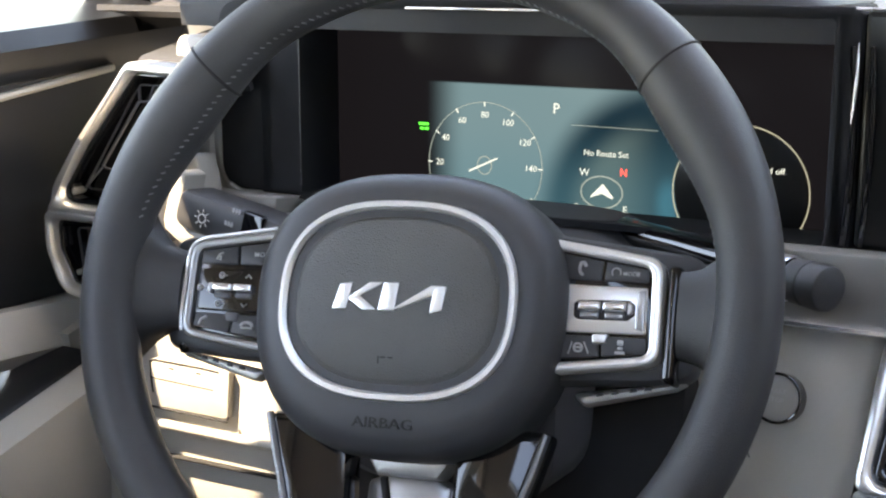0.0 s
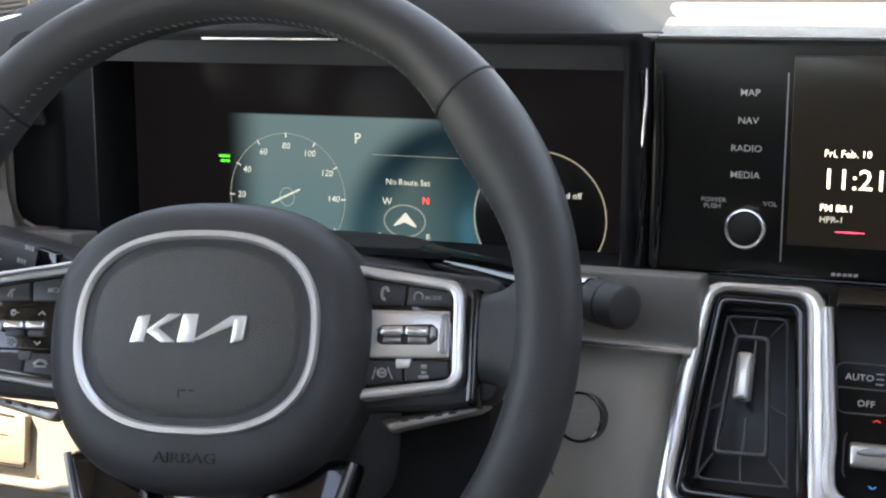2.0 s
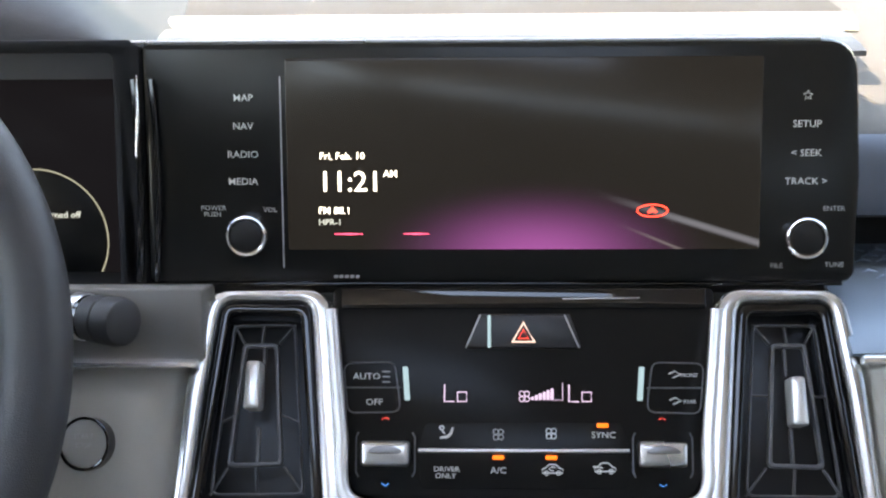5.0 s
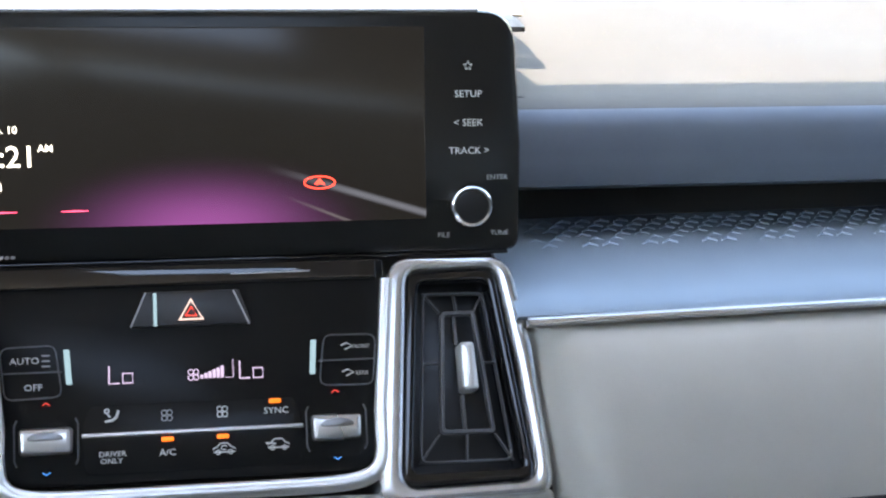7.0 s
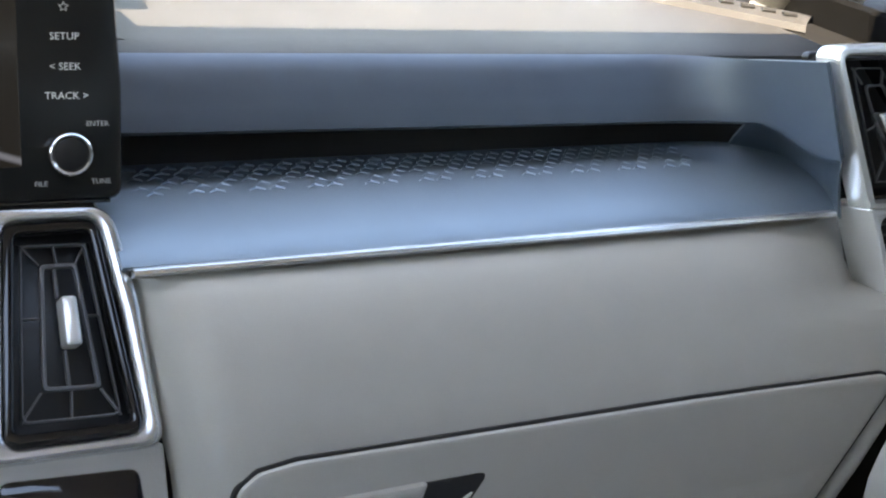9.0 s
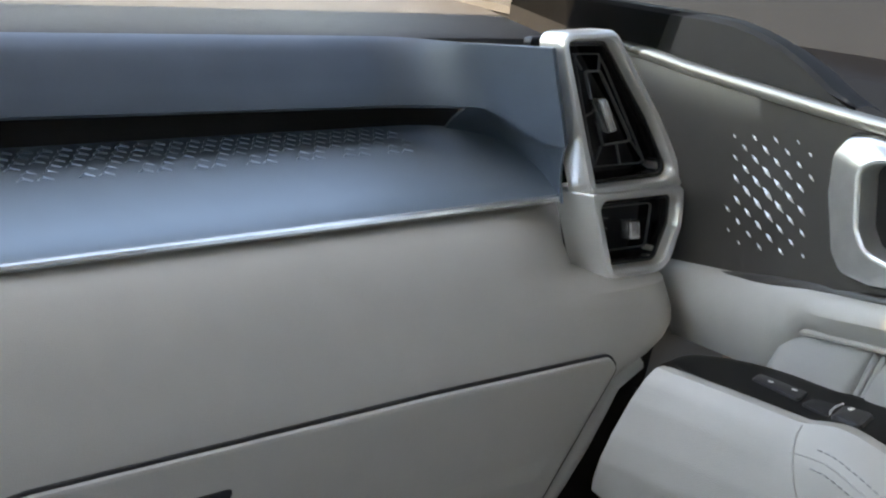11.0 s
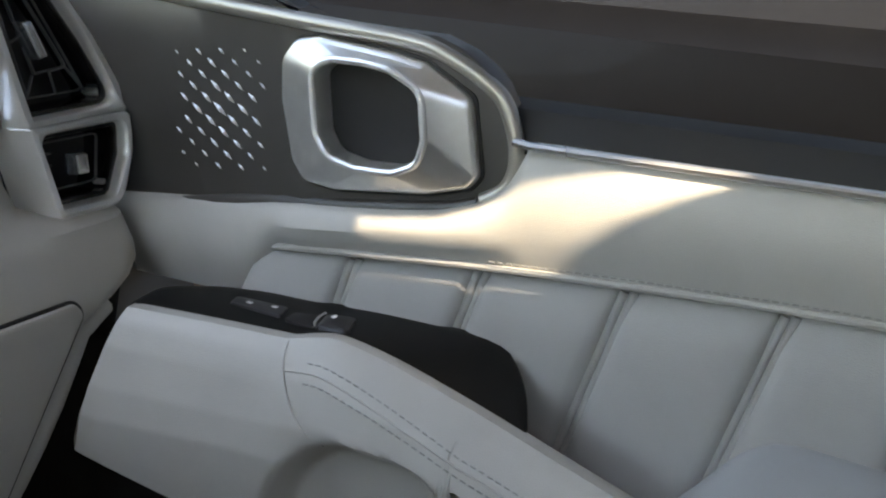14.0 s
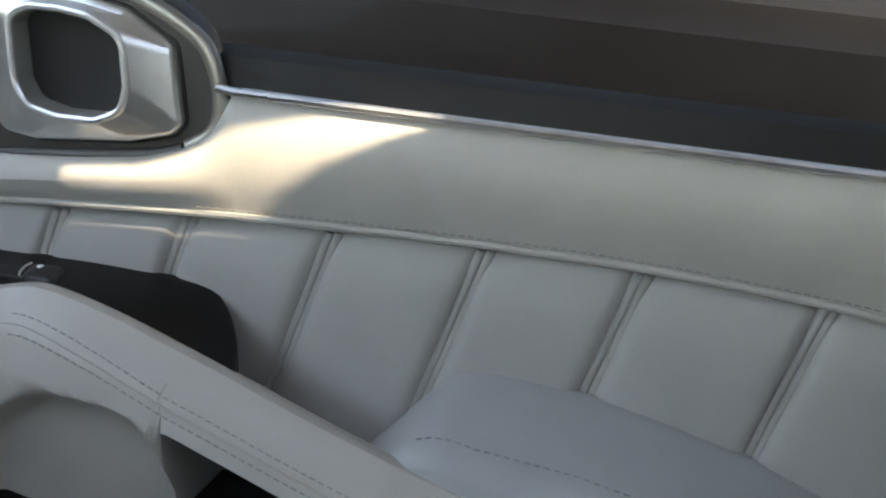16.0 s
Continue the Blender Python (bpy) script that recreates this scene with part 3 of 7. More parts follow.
        part("end_pad", thick(loft(loops, cap1=False, closed=False), 0.004), HOOD, d, "pad at the end of the dash")
    for s in (-1, 1):
        bm = bmesh.new()
        slab_world(bm, (s * 0.704, -0.095, 0.62), (s * 0.790, 0.30, 0.868))
        part("end_seal", bm, MATT_BLACK if s > 0 else CREAM, d, "filler between dash and door", flat=True)
    part("cluster_side", slab(Face(-0.004, 0.0), [(-0.652, -0.140), (-0.6135, -0.140), (-0.6135, 0.004), (-0.640, 0.004)], 0.008, -0.03, 0.0, 0.004), CREAM_GREY, d, "grey pad beside the instruments")
    part("dash_core", slab(Face(0.13, 0.0), [(-0.70, -0.45), (0.69, -0.45), (0.69, -0.13), (-0.70, -0.13)], 0.01, -0.03, 0.0), MATT_BLACK, d, "black core of the dash")
    # blank under the ledge on the driver's side, right of the wheel
    for a, b in ((-0.245, -0.1615), (-0.610, -0.545)):
        part("side_panel", slab(Face(-0.018, 0.10), [(a, -0.131), (b, -0.131), (b, -0.094), (a, -0.094)], 0.002, -0.03, 0.0), DASH_CHEEK, d, "grey strip under the display")
    return d


def trim_strip():
    for name, a, b, y, z, rise in (("trim_1", 0.168, 0.6165, -0.0310, -0.1295, 0.0050), ("trim_2", -0.56, -0.1640, -0.0335, -0.1318, 0.0)):
        loops = []
        for x in spaced(a, b, 10):
            zz = z + rise * max(0.0, x - 0.17)
            row = [(y + 0.004, zz - 0.0026), (y - 0.0012, zz - 0.0024), (y - 0.0032, zz - 0.0006), (y - 0.0028, zz + 0.0014), (y - 0.0008, zz + 0.0022), (y + 0.004, zz + 0.0024)]
            loops.append([dash_point(x, p, q) for p, q in row])
        bm = loft(loops, cap0=True, cap1=True)
        whole(name, bm, CHROME, "slim satin metal strip along the dash", "trim", kind="structure")


def shell():
    # floor, roof, windscreen and pillars of the cabin
    bm = bmesh.new()
    slab_world(bm, (-0.80, -1.66, 0.36), (0.80, 0.47, 0.40))
    whole("floor", bm, CARPET, "black carpeted car floor", "floor", kind="structure", flat=True)
    bm = bmesh.new()
    slab_world(bm, (-0.80, 0.42, 0.40), (0.80, 0.47, 0.99))
    whole("wall_front", bm, CARPET, "black carpeted bulkhead in the footwell", "wall", kind="structure", flat=True)
    bm = bmesh.new()
    z0, z1 = 1.50, 1.54
    # unseen roof; its gap is shaped to throw the sun patch on the passenger door
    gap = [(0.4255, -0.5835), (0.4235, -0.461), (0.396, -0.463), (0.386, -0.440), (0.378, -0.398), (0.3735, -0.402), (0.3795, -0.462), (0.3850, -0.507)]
    # the front edge reaches forward to shade the near part of the dash top
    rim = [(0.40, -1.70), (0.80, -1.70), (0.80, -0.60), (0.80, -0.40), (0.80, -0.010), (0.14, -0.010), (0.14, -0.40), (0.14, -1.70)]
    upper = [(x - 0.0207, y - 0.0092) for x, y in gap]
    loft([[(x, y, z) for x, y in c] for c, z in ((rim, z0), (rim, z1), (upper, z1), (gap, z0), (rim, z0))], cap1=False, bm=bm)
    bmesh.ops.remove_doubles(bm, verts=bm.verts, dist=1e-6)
    # unseen sunroof opening over the seats, added to bring skylight down on the dash
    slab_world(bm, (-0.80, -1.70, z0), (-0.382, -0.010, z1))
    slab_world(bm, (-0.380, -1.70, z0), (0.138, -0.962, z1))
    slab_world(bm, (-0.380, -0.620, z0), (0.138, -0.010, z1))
    # unseen side plates; the left ones keep the sun off the steering wheel
    slab_world(bm, (-0.80, -1.70, 1.41), (-0.70, -0.45, z0 - 0.002))
    slab_world(bm, (-0.775, -0.60, 1.330), (-0.765, 0.06, z0 - 0.002))
    slab_world(bm, (0.70, -1.70, 1.43), (0.80, -0.20, z0 - 0.002))
    whole("ceiling", bm, HEADLINER, "pale cloth headliner, unseen, with openings cut to shape the sunlight", "ceiling", kind="structure", flat=True)
    bm = bmesh.new()
    slab_world(bm, (-0.76, -1.6, 0.40), (-0.72, -0.60, 1.00))
    slab_world(bm, (-0.76, -0.92, 1.002), (-0.72, -0.78, 1.50))
    # unseen plate added in the driver's window to shade the wheel rim
    slab_world(bm, (-0.775, -0.36, 1.00), (-0.765, -0.228, 1.328))
    whole("wall_left", bm, CREAM_GREY, "pale rear side wall of the cabin", "wall", kind="structure", flat=True)
    bm = bmesh.new()
    slab_world(bm, (0.74, -1.6, 0.40), (0.78, -0.80, 1.00))
    slab_world(bm, (0.74, -0.95, 1.002), (0.78, -0.82, 1.50))
    whole("wall_right", bm, CREAM_GREY, "pale rear side wall of the cabin", "wall", kind="structure", flat=True)
    bm = bmesh.new()
    # low unseen partition, added to cut light from behind on the lower dash
    slab_world(bm, (-0.718, -1.20, 0.40), (0.738, -1.14, 1.06))
    slab_world(bm, (-0.76, -1.66, 0.40), (0.78, -1.602, 1.08))
    slab_world(bm, (-0.76, -1.66, 1.46), (0.78, -1.602, 1.50))
    whole("wall_rear", bm, CREAM_GREY, "pale rear wall of the cabin", "wall", kind="structure", flat=True)
    # unseen light block behind the camera, dark so that it throws nothing back
    bm = bmesh.new()
    slab_world(bm, (-0.70, -0.86, 0.40), (0.70, -0.80, 1.22))
    whole("wall_middle", bm, PARTITION_DARK, "unseen dark partition added to hold back light from behind", "wall", kind="structure", flat=True)
    for s, nm in ((-1, "pillar_left"), (1, "pillar_right")):
        # windscreen pillar: a flattened leaning bar
        pts = line3([(s * 0.815, 0.27, 0.96), (s * 0.800, 0.18, 1.08), (s * 0.745, 0.0, 1.31), (s * 0.66, -0.13, 1.50)], 6)
        bm = tube(pts, [0.048 - 0.001 * i for i in range(len(pts))], 14, flat=0.62)
        ob = whole(nm, bm, CREAM_GREY, "pale grey windscreen pillar trim", "pillar", kind="structure")
    bm = bmesh.new()
    vs = [bm.verts.new(p) for p in ((-0.70, 0.44, 1.07), (0.70, 0.44, 1.07), (0.62, -0.012, 1.50), (-0.62, -0.012, 1.50))]
    bm.faces.new(vs)
    thick(bm, 0.005)
    ob = whole("window_1", bm, GLASS, "clear windscreen glass", "windscreen", kind="structure", flat=True)
    ob.visible_shadow = False


def slab_world(bm, a, b):
    m = Matrix.LocRotScale([(p + q) / 2 for p, q in zip(a, b)], None, [abs(q - p) for p, q in zip(a, b)])
    bmesh.ops.create_cube(bm, size=1.0, matrix=m)
    return bm


# ---- centre stack ----
def central_vent(s):
    f = VENTS
    v = thing("air_vent", f.at(s * 0.133, -0.20), "upright centre air vent with satin metal frame and black vanes", "air vent", "centre air vents")

    def mir(c):
        out = [(s * x, z) for x, z in c]
        return out if s > 0 else out[::-1]
    bm = ring(f, mir([(0.1092, -0.1050), (0.1545, -0.1045), (0.1682, -0.2062), (0.1006, -0.2072)]), mir([(0.1145, -0.1100), (0.1505, -0.1095), (0.1630, -0.2008), (0.1062, -0.2008)]),
              0.006, 0.004, -0.012, 0.0005, -0.030, 0.0015)
    part("vent_lining", bm, GLOSS_BLACK, v, "gloss black inner lining")
    bm = slab(f, mir([(0.1100, -0.1060), (0.1540, -0.1055), (0.1670, -0.2050), (0.1015, -0.2055)]), 0.004, -0.040, -0.034)
    part("vent_back", bm, VENT_BLACK, v)
    # two nested trapezoid vanes with short ribs between them
    a = mir([(0.1180, -0.1135), (0.1500, -0.1140), (0.1596, -0.1963), (0.1113, -0.1958)])
    b = mir([(0.1263, -0.1236), (0.1442, -0.1234), (0.1508, -0.1831), (0.1224, -0.1823)])
    part("outer_vane", ring(f, a, grown(a, -0.0010), 0.004, 0.0034, -0.0125, -0.0085, None, 0.0003), VANE, v)
    part("inner_vane", ring(f, b, grown(b, -0.0019), 0.003, 0.002, -0.0115, -0.006, None, 0.0005), VANE, v)
    mid = lambda p, q, k: (p[0] + (q[0] - p[0]) * k, p[1] + (q[1] - p[1]) * k)
    joins = [(a[i], b[i]) for i in range(4)] + [(mid(a[0], a[1], 0.5), mid(b[0], b[1], 0.5)), (mid(a[2], a[3], 0.5), mid(b[2], b[3], 0.5)),
                                              (mid(a[1], a[2], 0.42), mid(b[1], b[2], 0.42)), (mid(a[3], a[0], 0.58), mid(b[3], b[0], 0.58))]
    for p, q in joins:
        n = Vector((-(q[1] - p[1]), q[0] - p[0])).normalized() * 0.0005
        bm = slab(f, [(p[0] + n.x, p[1] + n.y), (q[0] + n.x, q[1] + n.y), (q[0] - n.x, q[1] - n.y), (p[0] - n.x, p[1] - n.y)], 0.0002, -0.0125, -0.009, 0.0002, 1)
        part("rib", bm, VANE, v)
    for z0, z1 in ((-0.1245, -0.139), (-0.164, -0.182)):
        xm = s * (0.1338 + 0.0018 * (z0 < -0.15))
        part("centre_rib", slab(f, [(xm - 0.0008, z1), (xm + 0.0008, z1), (xm + 0.0008 - 0.0004 * s, z0), (xm - 0.0008 - 0.0004 * s, z0)], 0.0003, -0.0125, -0.0085, 0.0002, 1), VANE, v)
    g = mir([(0.1343, -0.1395), (0.1421, -0.1395), (0.1432, -0.1628), (0.1347, -0.1628)])
    part("slider", slab(f, [(x - s * 0.0012, z + (0.0066 if s < 0 else -0.0006)) for x, z in g], 0.0022, -0.010, 0.004, 0.0022), SILVER, v, "bright chrome slider")
    return v


def stack_surround():
    """Satin frame that holds both vents and the climate panel."""
    f = VENTS
    t = thing("trim_3", f.at(0, -0.21), "satin metal surround of the centre vents and climate panel", "trim", kind="structure")
    for s in (-1, 1):
        def mir(c):
            out = [(s * x, z) for x, z in c]
            return out if s > 0 else out[::-1]
        outer = mir([(0.0990, -0.0978), (0.1625, -0.0985), (0.1718, -0.1457), (0.1775, -0.2135), (0.0880, -0.2145)])
        inner = mir([(0.1088, -0.1045), (0.1550, -0.1040), (0.1625, -0.1500), (0.1688, -0.2070), (0.1002, -0.2080)])
        radii = [0.014, 0.016, 0.080, 0.010, 0.008]
        part("vent_frame", ring(f, outer, inner, radii if s > 0 else radii[::-1], [0.008, 0.009, 0.080, 0.009, 0.009] if s > 0 else [0.009, 0.009, 0.080, 0.009, 0.008], -0.020, 0.0035, -0.014, 0.0030, 7), CHROME, t, "satin metal vent frame")
    # lower bar that ties the frames together under the climate panel
    loops = []
    n = 40
    low = []
    for i in range(n + 1):
        a = math.pi * i / n
        sharp = math.copysign(abs(math.cos(a)) ** 0.22, math.cos(a))
        low.append((-0.0925 * sharp, -0.170 - 0.0335 * math.sin(a) ** 0.35 if 0 < i < n else -0.170))
    side = [(0.0992, -0.1080), (0.0978, -0.1200), (0.0964, -0.1340), (0.0950, -0.1480), (0.0937, -0.1600)]
    path = [f.at(x, z, 0.0) for x, z in [(-x, z) for x, z in side] + low + side[::-1]]
    part("lower_rim", tube(path, 0.0042, 10), SATIN, t, "satin metal lower rim")
    bm = slab(f, [(-0.176, -0.260), (0.176, -0.260), (0.1768, -0.2115), (0.090, -0.2090), (0.075, -0.2085), (-0.075, -0.2085), (-0.090, -0.2090), (-0.1768, -0.2115)], 0.003, -0.02, 0.0005, 0.002)
    part("lower_plate", bm, CREAM_GREY, t, "grey plate under the vents")
    for s in (-1, 1):
        c = [(s * 0.100, -0.250), (s * 0.165, -0.250), (s * 0.163, -0.222), (s * 0.096, -0.221)]
        part("tray_opening", slab(f, c if s > 0 else c[::-1], 0.006, -0.01, 0.0015, 0.001), GLOSS_BLACK, t, "gloss black tray opening")
    return t


def display_unit():
    f = SCREEN
    d = thing("infotainment_display", f.at(0, -0.095), "wide gloss black infotainment display with printed keys and two chrome knobs", "display")
    part("bezel", slab(f, [(-0.1955, -0.0965), (0.1712, -0.0965), (0.1722, -0.040), (0.1690, 0.0285), (-0.1955, 0.0285)], [0.004, 0.008, 0.06, 0.019, 0.004], -0.024, 0.0, 0.0035, 7), PIANO, d, "gloss black bezel")
    part("screen", slab(f, [(-0.1215, -0.0785), (0.1215, -0.0785), (0.1215, 0.0200), (-0.1215, 0.0200)], 0.0015, -0.002, 0.0006, 0.0003), HOME, d, "lit home screen with purple glow")
    part("top_edge", tube([f.at(x, 0.0287, -0.003) for x in spaced(-0.250, 0.150, 10)], 0.0010, 6), CHROME_SOFT, d, "thin bright top edge")
    for s in (-1, 1):
        c = f.spot(-0.1422 if s < 0 else 0.1440, -0.0703 if s < 0 else -0.0720, 0.0)
        k = part("knob", lathe([(0.0118, 0.0), (0.0116, 0.0012), (0.0112, 0.002), (0.0111, 0.0078), (0.0107, 0.0094), (0.0098, 0.0102), (0.0088, 0.0100), (0.0083, 0.0088), (0.0082, 0.0080)], c, 40), CHROME_BRIGHT, d, "chrome ring knob")
        part("knob_cap", lathe([(0.0083, 0.0075), (0.0081, 0.0090), (0.0070, 0.0094), (0.0001, 0.0092)], c, 40), BTN, k, "black knob face")
    for x, z, s in ((-0.1432, 0.0, "MAP"), (-0.1436, -0.0145, "NAV"), (-0.1440, -0.0290, "RADIO"), (-0.1442, -0.0430, "MEDIA"), (0.1440, -0.0145, "SETUP"), (0.1440, -0.0293, "< SEEK"), (0.1443, -0.0437, "TRACK >")):
        words("key_lettering", s, f.spot(x, z, 0.0007), 0.0050, INK, d, squeeze=1.05)
    for x, z, s in ((-0.1600, -0.0567, "POWER"), (-0.1606, -0.0600, "PUSH"), (-0.1305, -0.0577, "VOL"), (0.1590, -0.0577, "ENTER"), (0.1305, -0.0873, "FILE"), (0.1600, -0.0868, "TUNE")):
        words("key_lettering", s, f.spot(x, z, 0.0007), 0.0036, INK_GREY, d, squeeze=1.05)
    star = [f.spot(0.1440, 0.0, 0.0006) @ Vector((math.sin(a) * r, math.cos(a) * r, 0)) for a, r in ((math.pi * i / 5, 0.0028 if i % 2 == 0 else 0.0013) for i in range(10))]
    inner = [f.spot(0.1440, 0.0, 0.0006) @ Vector((math.sin(a) * r, math.cos(a) * r, 0)) for a, r in ((math.pi * i / 5, 0.0020 if i % 2 == 0 else 0.0009) for i in range(10))]
    part("star_mark", loft([star, inner], cap1=False), INK, d)
    for x, z, s, size, m in ((-0.1045, -0.0300, "Fri, Feb. 10", 0.0052, WHITE_GLOW), (-0.1055, -0.0435, "11:21", 0.0150, WHITE_GLOW), (-0.0718, -0.0392, "AM", 0.0052, WHITE_GLOW),
                              (-0.1055, -0.0582, "FM 88.1", 0.0052, WHITE_GLOW), (-0.1055, -0.0642, "HPR-1", 0.0046, GREY_GLOW)):
        words("screen_lettering", s, f.spot(x, z, 0.0010), size, m, d, align='LEFT')
    for x, w in ((-0.0900, 0.0145), (-0.0550, 0.0130)):
        part("pink_line", slab(f, [(x - w, -0.0704), (x, -0.0707), (x + w, -0.0704), (x, -0.0699)], 0.0002, 0.0006, 0.0010, 0.0001, 1), PINK, d)
    c = f.spot(0.0665, -0.0585, 0.0010)
    part("position_mark", tube([c @ Vector((0.0078 * math.cos(a), 0.0031 * math.sin(a), 0)) for a in (2 * math.pi * i / 28 for i in range(28))], 0.00045, 6, closed=True), RED, d, "red position mark")
    part("position_arrow", slab(f, [(0.0630, -0.0603), (0.0665, -0.0592), (0.0700, -0.0603), (0.0665, -0.0562)], 0.0001, 0.0006, 0.0011, 0.0001, 1), RED, d)
    part("maker_mark", bars(f, -0.0985, -0.0935, 5, 0.0022, 0.0016, 0.0006, 0.0005, slant=0.0008), INK_GREY, d, "small printed mark")
    part("seam_line", slab(f, [(-0.1245, -0.0880), (-0.1238, -0.0880), (-0.1238, 0.0110), (-0.1245, 0.0110)], 0.0002, 0, 0.0004, 0.0001, 1), INK_GREY, d)
    part("lower_lip", slab(f, [(-0.170, -0.0980), (0.165, -0.0980), (0.165, -0.0962), (-0.170, -0.0962)], 0.0005, -0.012, -0.001, 0.0004, 2), GLOSS_BLACK, d)
    # curved gloss post between the display and the instruments
    for x0, r, w in ((-0.2000, 0.0021, 0.001), (-0.1905, 0.0016, 0.0015)):
        part("post_edge", tube([f.at(x0 + 0.0025 * math.sin(3.0 * i / 12), z, w) for i, z in enumerate(spaced(-0.095, 0.010, 12))], r, 8), GLOSS_BLACK, d, "slim gloss post edge")
    # highlight on the gloss post, put in as a chrome sliver
    part("post_glint", tube([f.at(-0.1988 + 0.002 * math.sin(2.0 * i / 6), z, 0.0036) for i, z in enumerate(spaced(-0.030, 0.012, 6))], [0.0003, 0.0007, 0.0009, 0.0009, 0.0008, 0.0006, 0.0003], 6), CHROME, d, "chrome sliver set in for a highlight on the post")
    return d


def climate_unit():
    f = CLIMATE
    d = thing("climate_panel", f.at(0, -0.20), "gloss black climate control panel with rocker rollers and lit keys", "control panel")
    out = [(-0.0985, -0.0975), (0.0985, -0.0975), (0.0965, -0.150), (0.0885, -0.2010), (-0.0885, -0.2010), (-0.0965, -0.150)]
    part("panel", slab(f, out[::-1], [0.03, 0.014, 0.014, 0.03, 0.004, 0.004], -0.02, 0.0, 0.002, 6), PANEL_DARK, d, "gloss black panel")
    part("upper_strip", slab(f, [(-0.094, -0.1085), (0.094, -0.1085), (0.094, -0.0985), (-0.094, -0.0985)], 0.001, -0.002, 0.0015, 0.001), GLOSS_BLACK, d)
    part("scratch", slab(f, [(0.020, -0.1040), (0.060, -0.1036), (0.060, -0.1030), (0.020, -0.1034)], 0.0001, 0.001, 0.0018, 0.0001, 1), INK_GREY, d, "thin pale scuff")
    h = part("hazard_button", slab(f, [(-0.0300, -0.1282), (0.0300, -0.1282), (0.0240, -0.1112), (-0.0222, -0.1112)], 0.0012, -0.002, 0.0018, 0.001), BTN, d, "hazard warning button")
    part("bright_bar", slab(f, [(-0.0182, -0.1278), (-0.0165, -0.1278), (-0.0165, -0.1117), (-0.0182, -0.1117)], 0.0003, 0.001, 0.0023, 0.0002, 1), ICE, h)
    for x in (-0.0298, 0.0282):
        sx = 1 if x < 0 else -1
        part("key_edge", slab(f, [(x, -0.1280), (x + 0.0009, -0.1280), (x + 0.0009 + sx * 0.0075, -0.1114), (x + sx * 0.0075, -0.1114)], 0.0002, 0.001, 0.0021, 0.0002, 1), INK_GREY, h)
    for r in (0.0066, 0.0030):
        tri = [f.spot(0.0002, -0.1218, 0.0022) @ Vector((r * math.sin(a), r * math.cos(a), 0)) for a in (0, 2 * math.pi / 3, 4 * math.pi / 3)]
        part("warning_triangle", tube(tri, 0.0010 if r > 0.005 else 0.0003, 5, closed=True), PALE_PINK if r > 0.005 else RED, h, "lit warning triangle")
    for s in (-1, 1):
        c = [(s * 0.0620, -0.1595), (s * 0.0900, -0.1600), (s * 0.0925, -0.1350), (s * 0.0655, -0.1345)]
        c = c if s > 0 else c[::-1]
        part("key_block", ring(f, c, grown(c, -0.0007), 0.005, 0.004, -0.001, 0.0012, None, 0.0003), VANE, d)
        part("key_split", slab(f, [(min(s * 0.0625, s * 0.0915), -0.1476), (max(s * 0.0625, s * 0.0915), -0.1476), (max(s * 0.0625, s * 0.0915), -0.1469), (min(s * 0.0625, s * 0.0915), -0.1469)], 0.0001, 0, 0.0008, 0.0001, 1), VANE, d)
        x = s * 0.0592
        part("light_bar", slab(f, [(x - 0.0014, -0.1535), (x + 0.0014, -0.1535), (x + 0.0014 - s * -0.0012, -0.1370), (x - 0.0014 - s * -0.0012, -0.1370)], 0.0004, 0, 0.0012, 0.0003, 1), ICE, d, "pale blue light bar")
        cx = s * 0.0702
        for e in (-1, 1):
            part("roller_bracket", tube([f.at(cx + e * 0.0138, -0.1690, 0.0006), f.at(cx + e * 0.0150, -0.1715, 0.0006), f.at(cx + e * 0.0150, -0.1880, 0.0006), f.at(cx + e * 0.0136, -0.1905, 0.0006)], 0.00045, 5), VANE, d)
        r = [(cx - 0.0122, -0.1856), (cx + 0.0122, -0.1856), (cx + 0.0126, -0.1732), (cx - 0.0126, -0.1732)]
        bar = part("roller", slab(f, r, 0.0022, -0.003, 0.0052, 0.0026, 5), CHROME_SOFT, d, "satin temperature roller")
        # dark reflection in the roller's hollow, laid on as a flat lens
        lens = [(cx + 0.0085 * math.cos(a), -0.1772 + 0.0021 * math.sin(a) - 0.0010 * math.cos(a) ** 2) for a in (2 * math.pi * k / 16 for k in range(16))]
        part("roller_reflection", slab(f, lens, 0.0004, 0.0035, 0.0055, 0.0002, 1), GREY_METAL, bar, "dark lens laid on for the reflection in the finger hollow")
        for z, m, k in ((-0.1622, RED_ARROW, 1), (-0.1942, BLUE_ARROW, -1)):
            bm = tube([f.at(cx - 0.0018, z - 0.0006 * k, 0.0008), f.at(cx, z + 0.0006 * k, 0.0008), f.at(cx + 0.0018, z - 0.0006 * k, 0.0008)], 0.00026, 5)
            part("arrow_mark", bm, m, d)
    low = [(-0.0520, -0.1960), (0.0520, -0.1960), (0.0540, -0.1780), (0.0500, -0.1640), (-0.0500, -0.1640), (-0.0540, -0.1780)]
    part("key_plate", slab(f, low, 0.004, -0.002, 0.0006, 0.0005), PANEL_DARK, d, "gloss black key row")
    part("chrome_line", slab(f, [(-0.0535, -0.1787), (0.0535, -0.1787), (0.0535, -0.1768), (-0.0535, -0.1768)], 0.0005, -0.001, 0.0018, 0.0006, 2), SATIN, d, "fine chrome line")
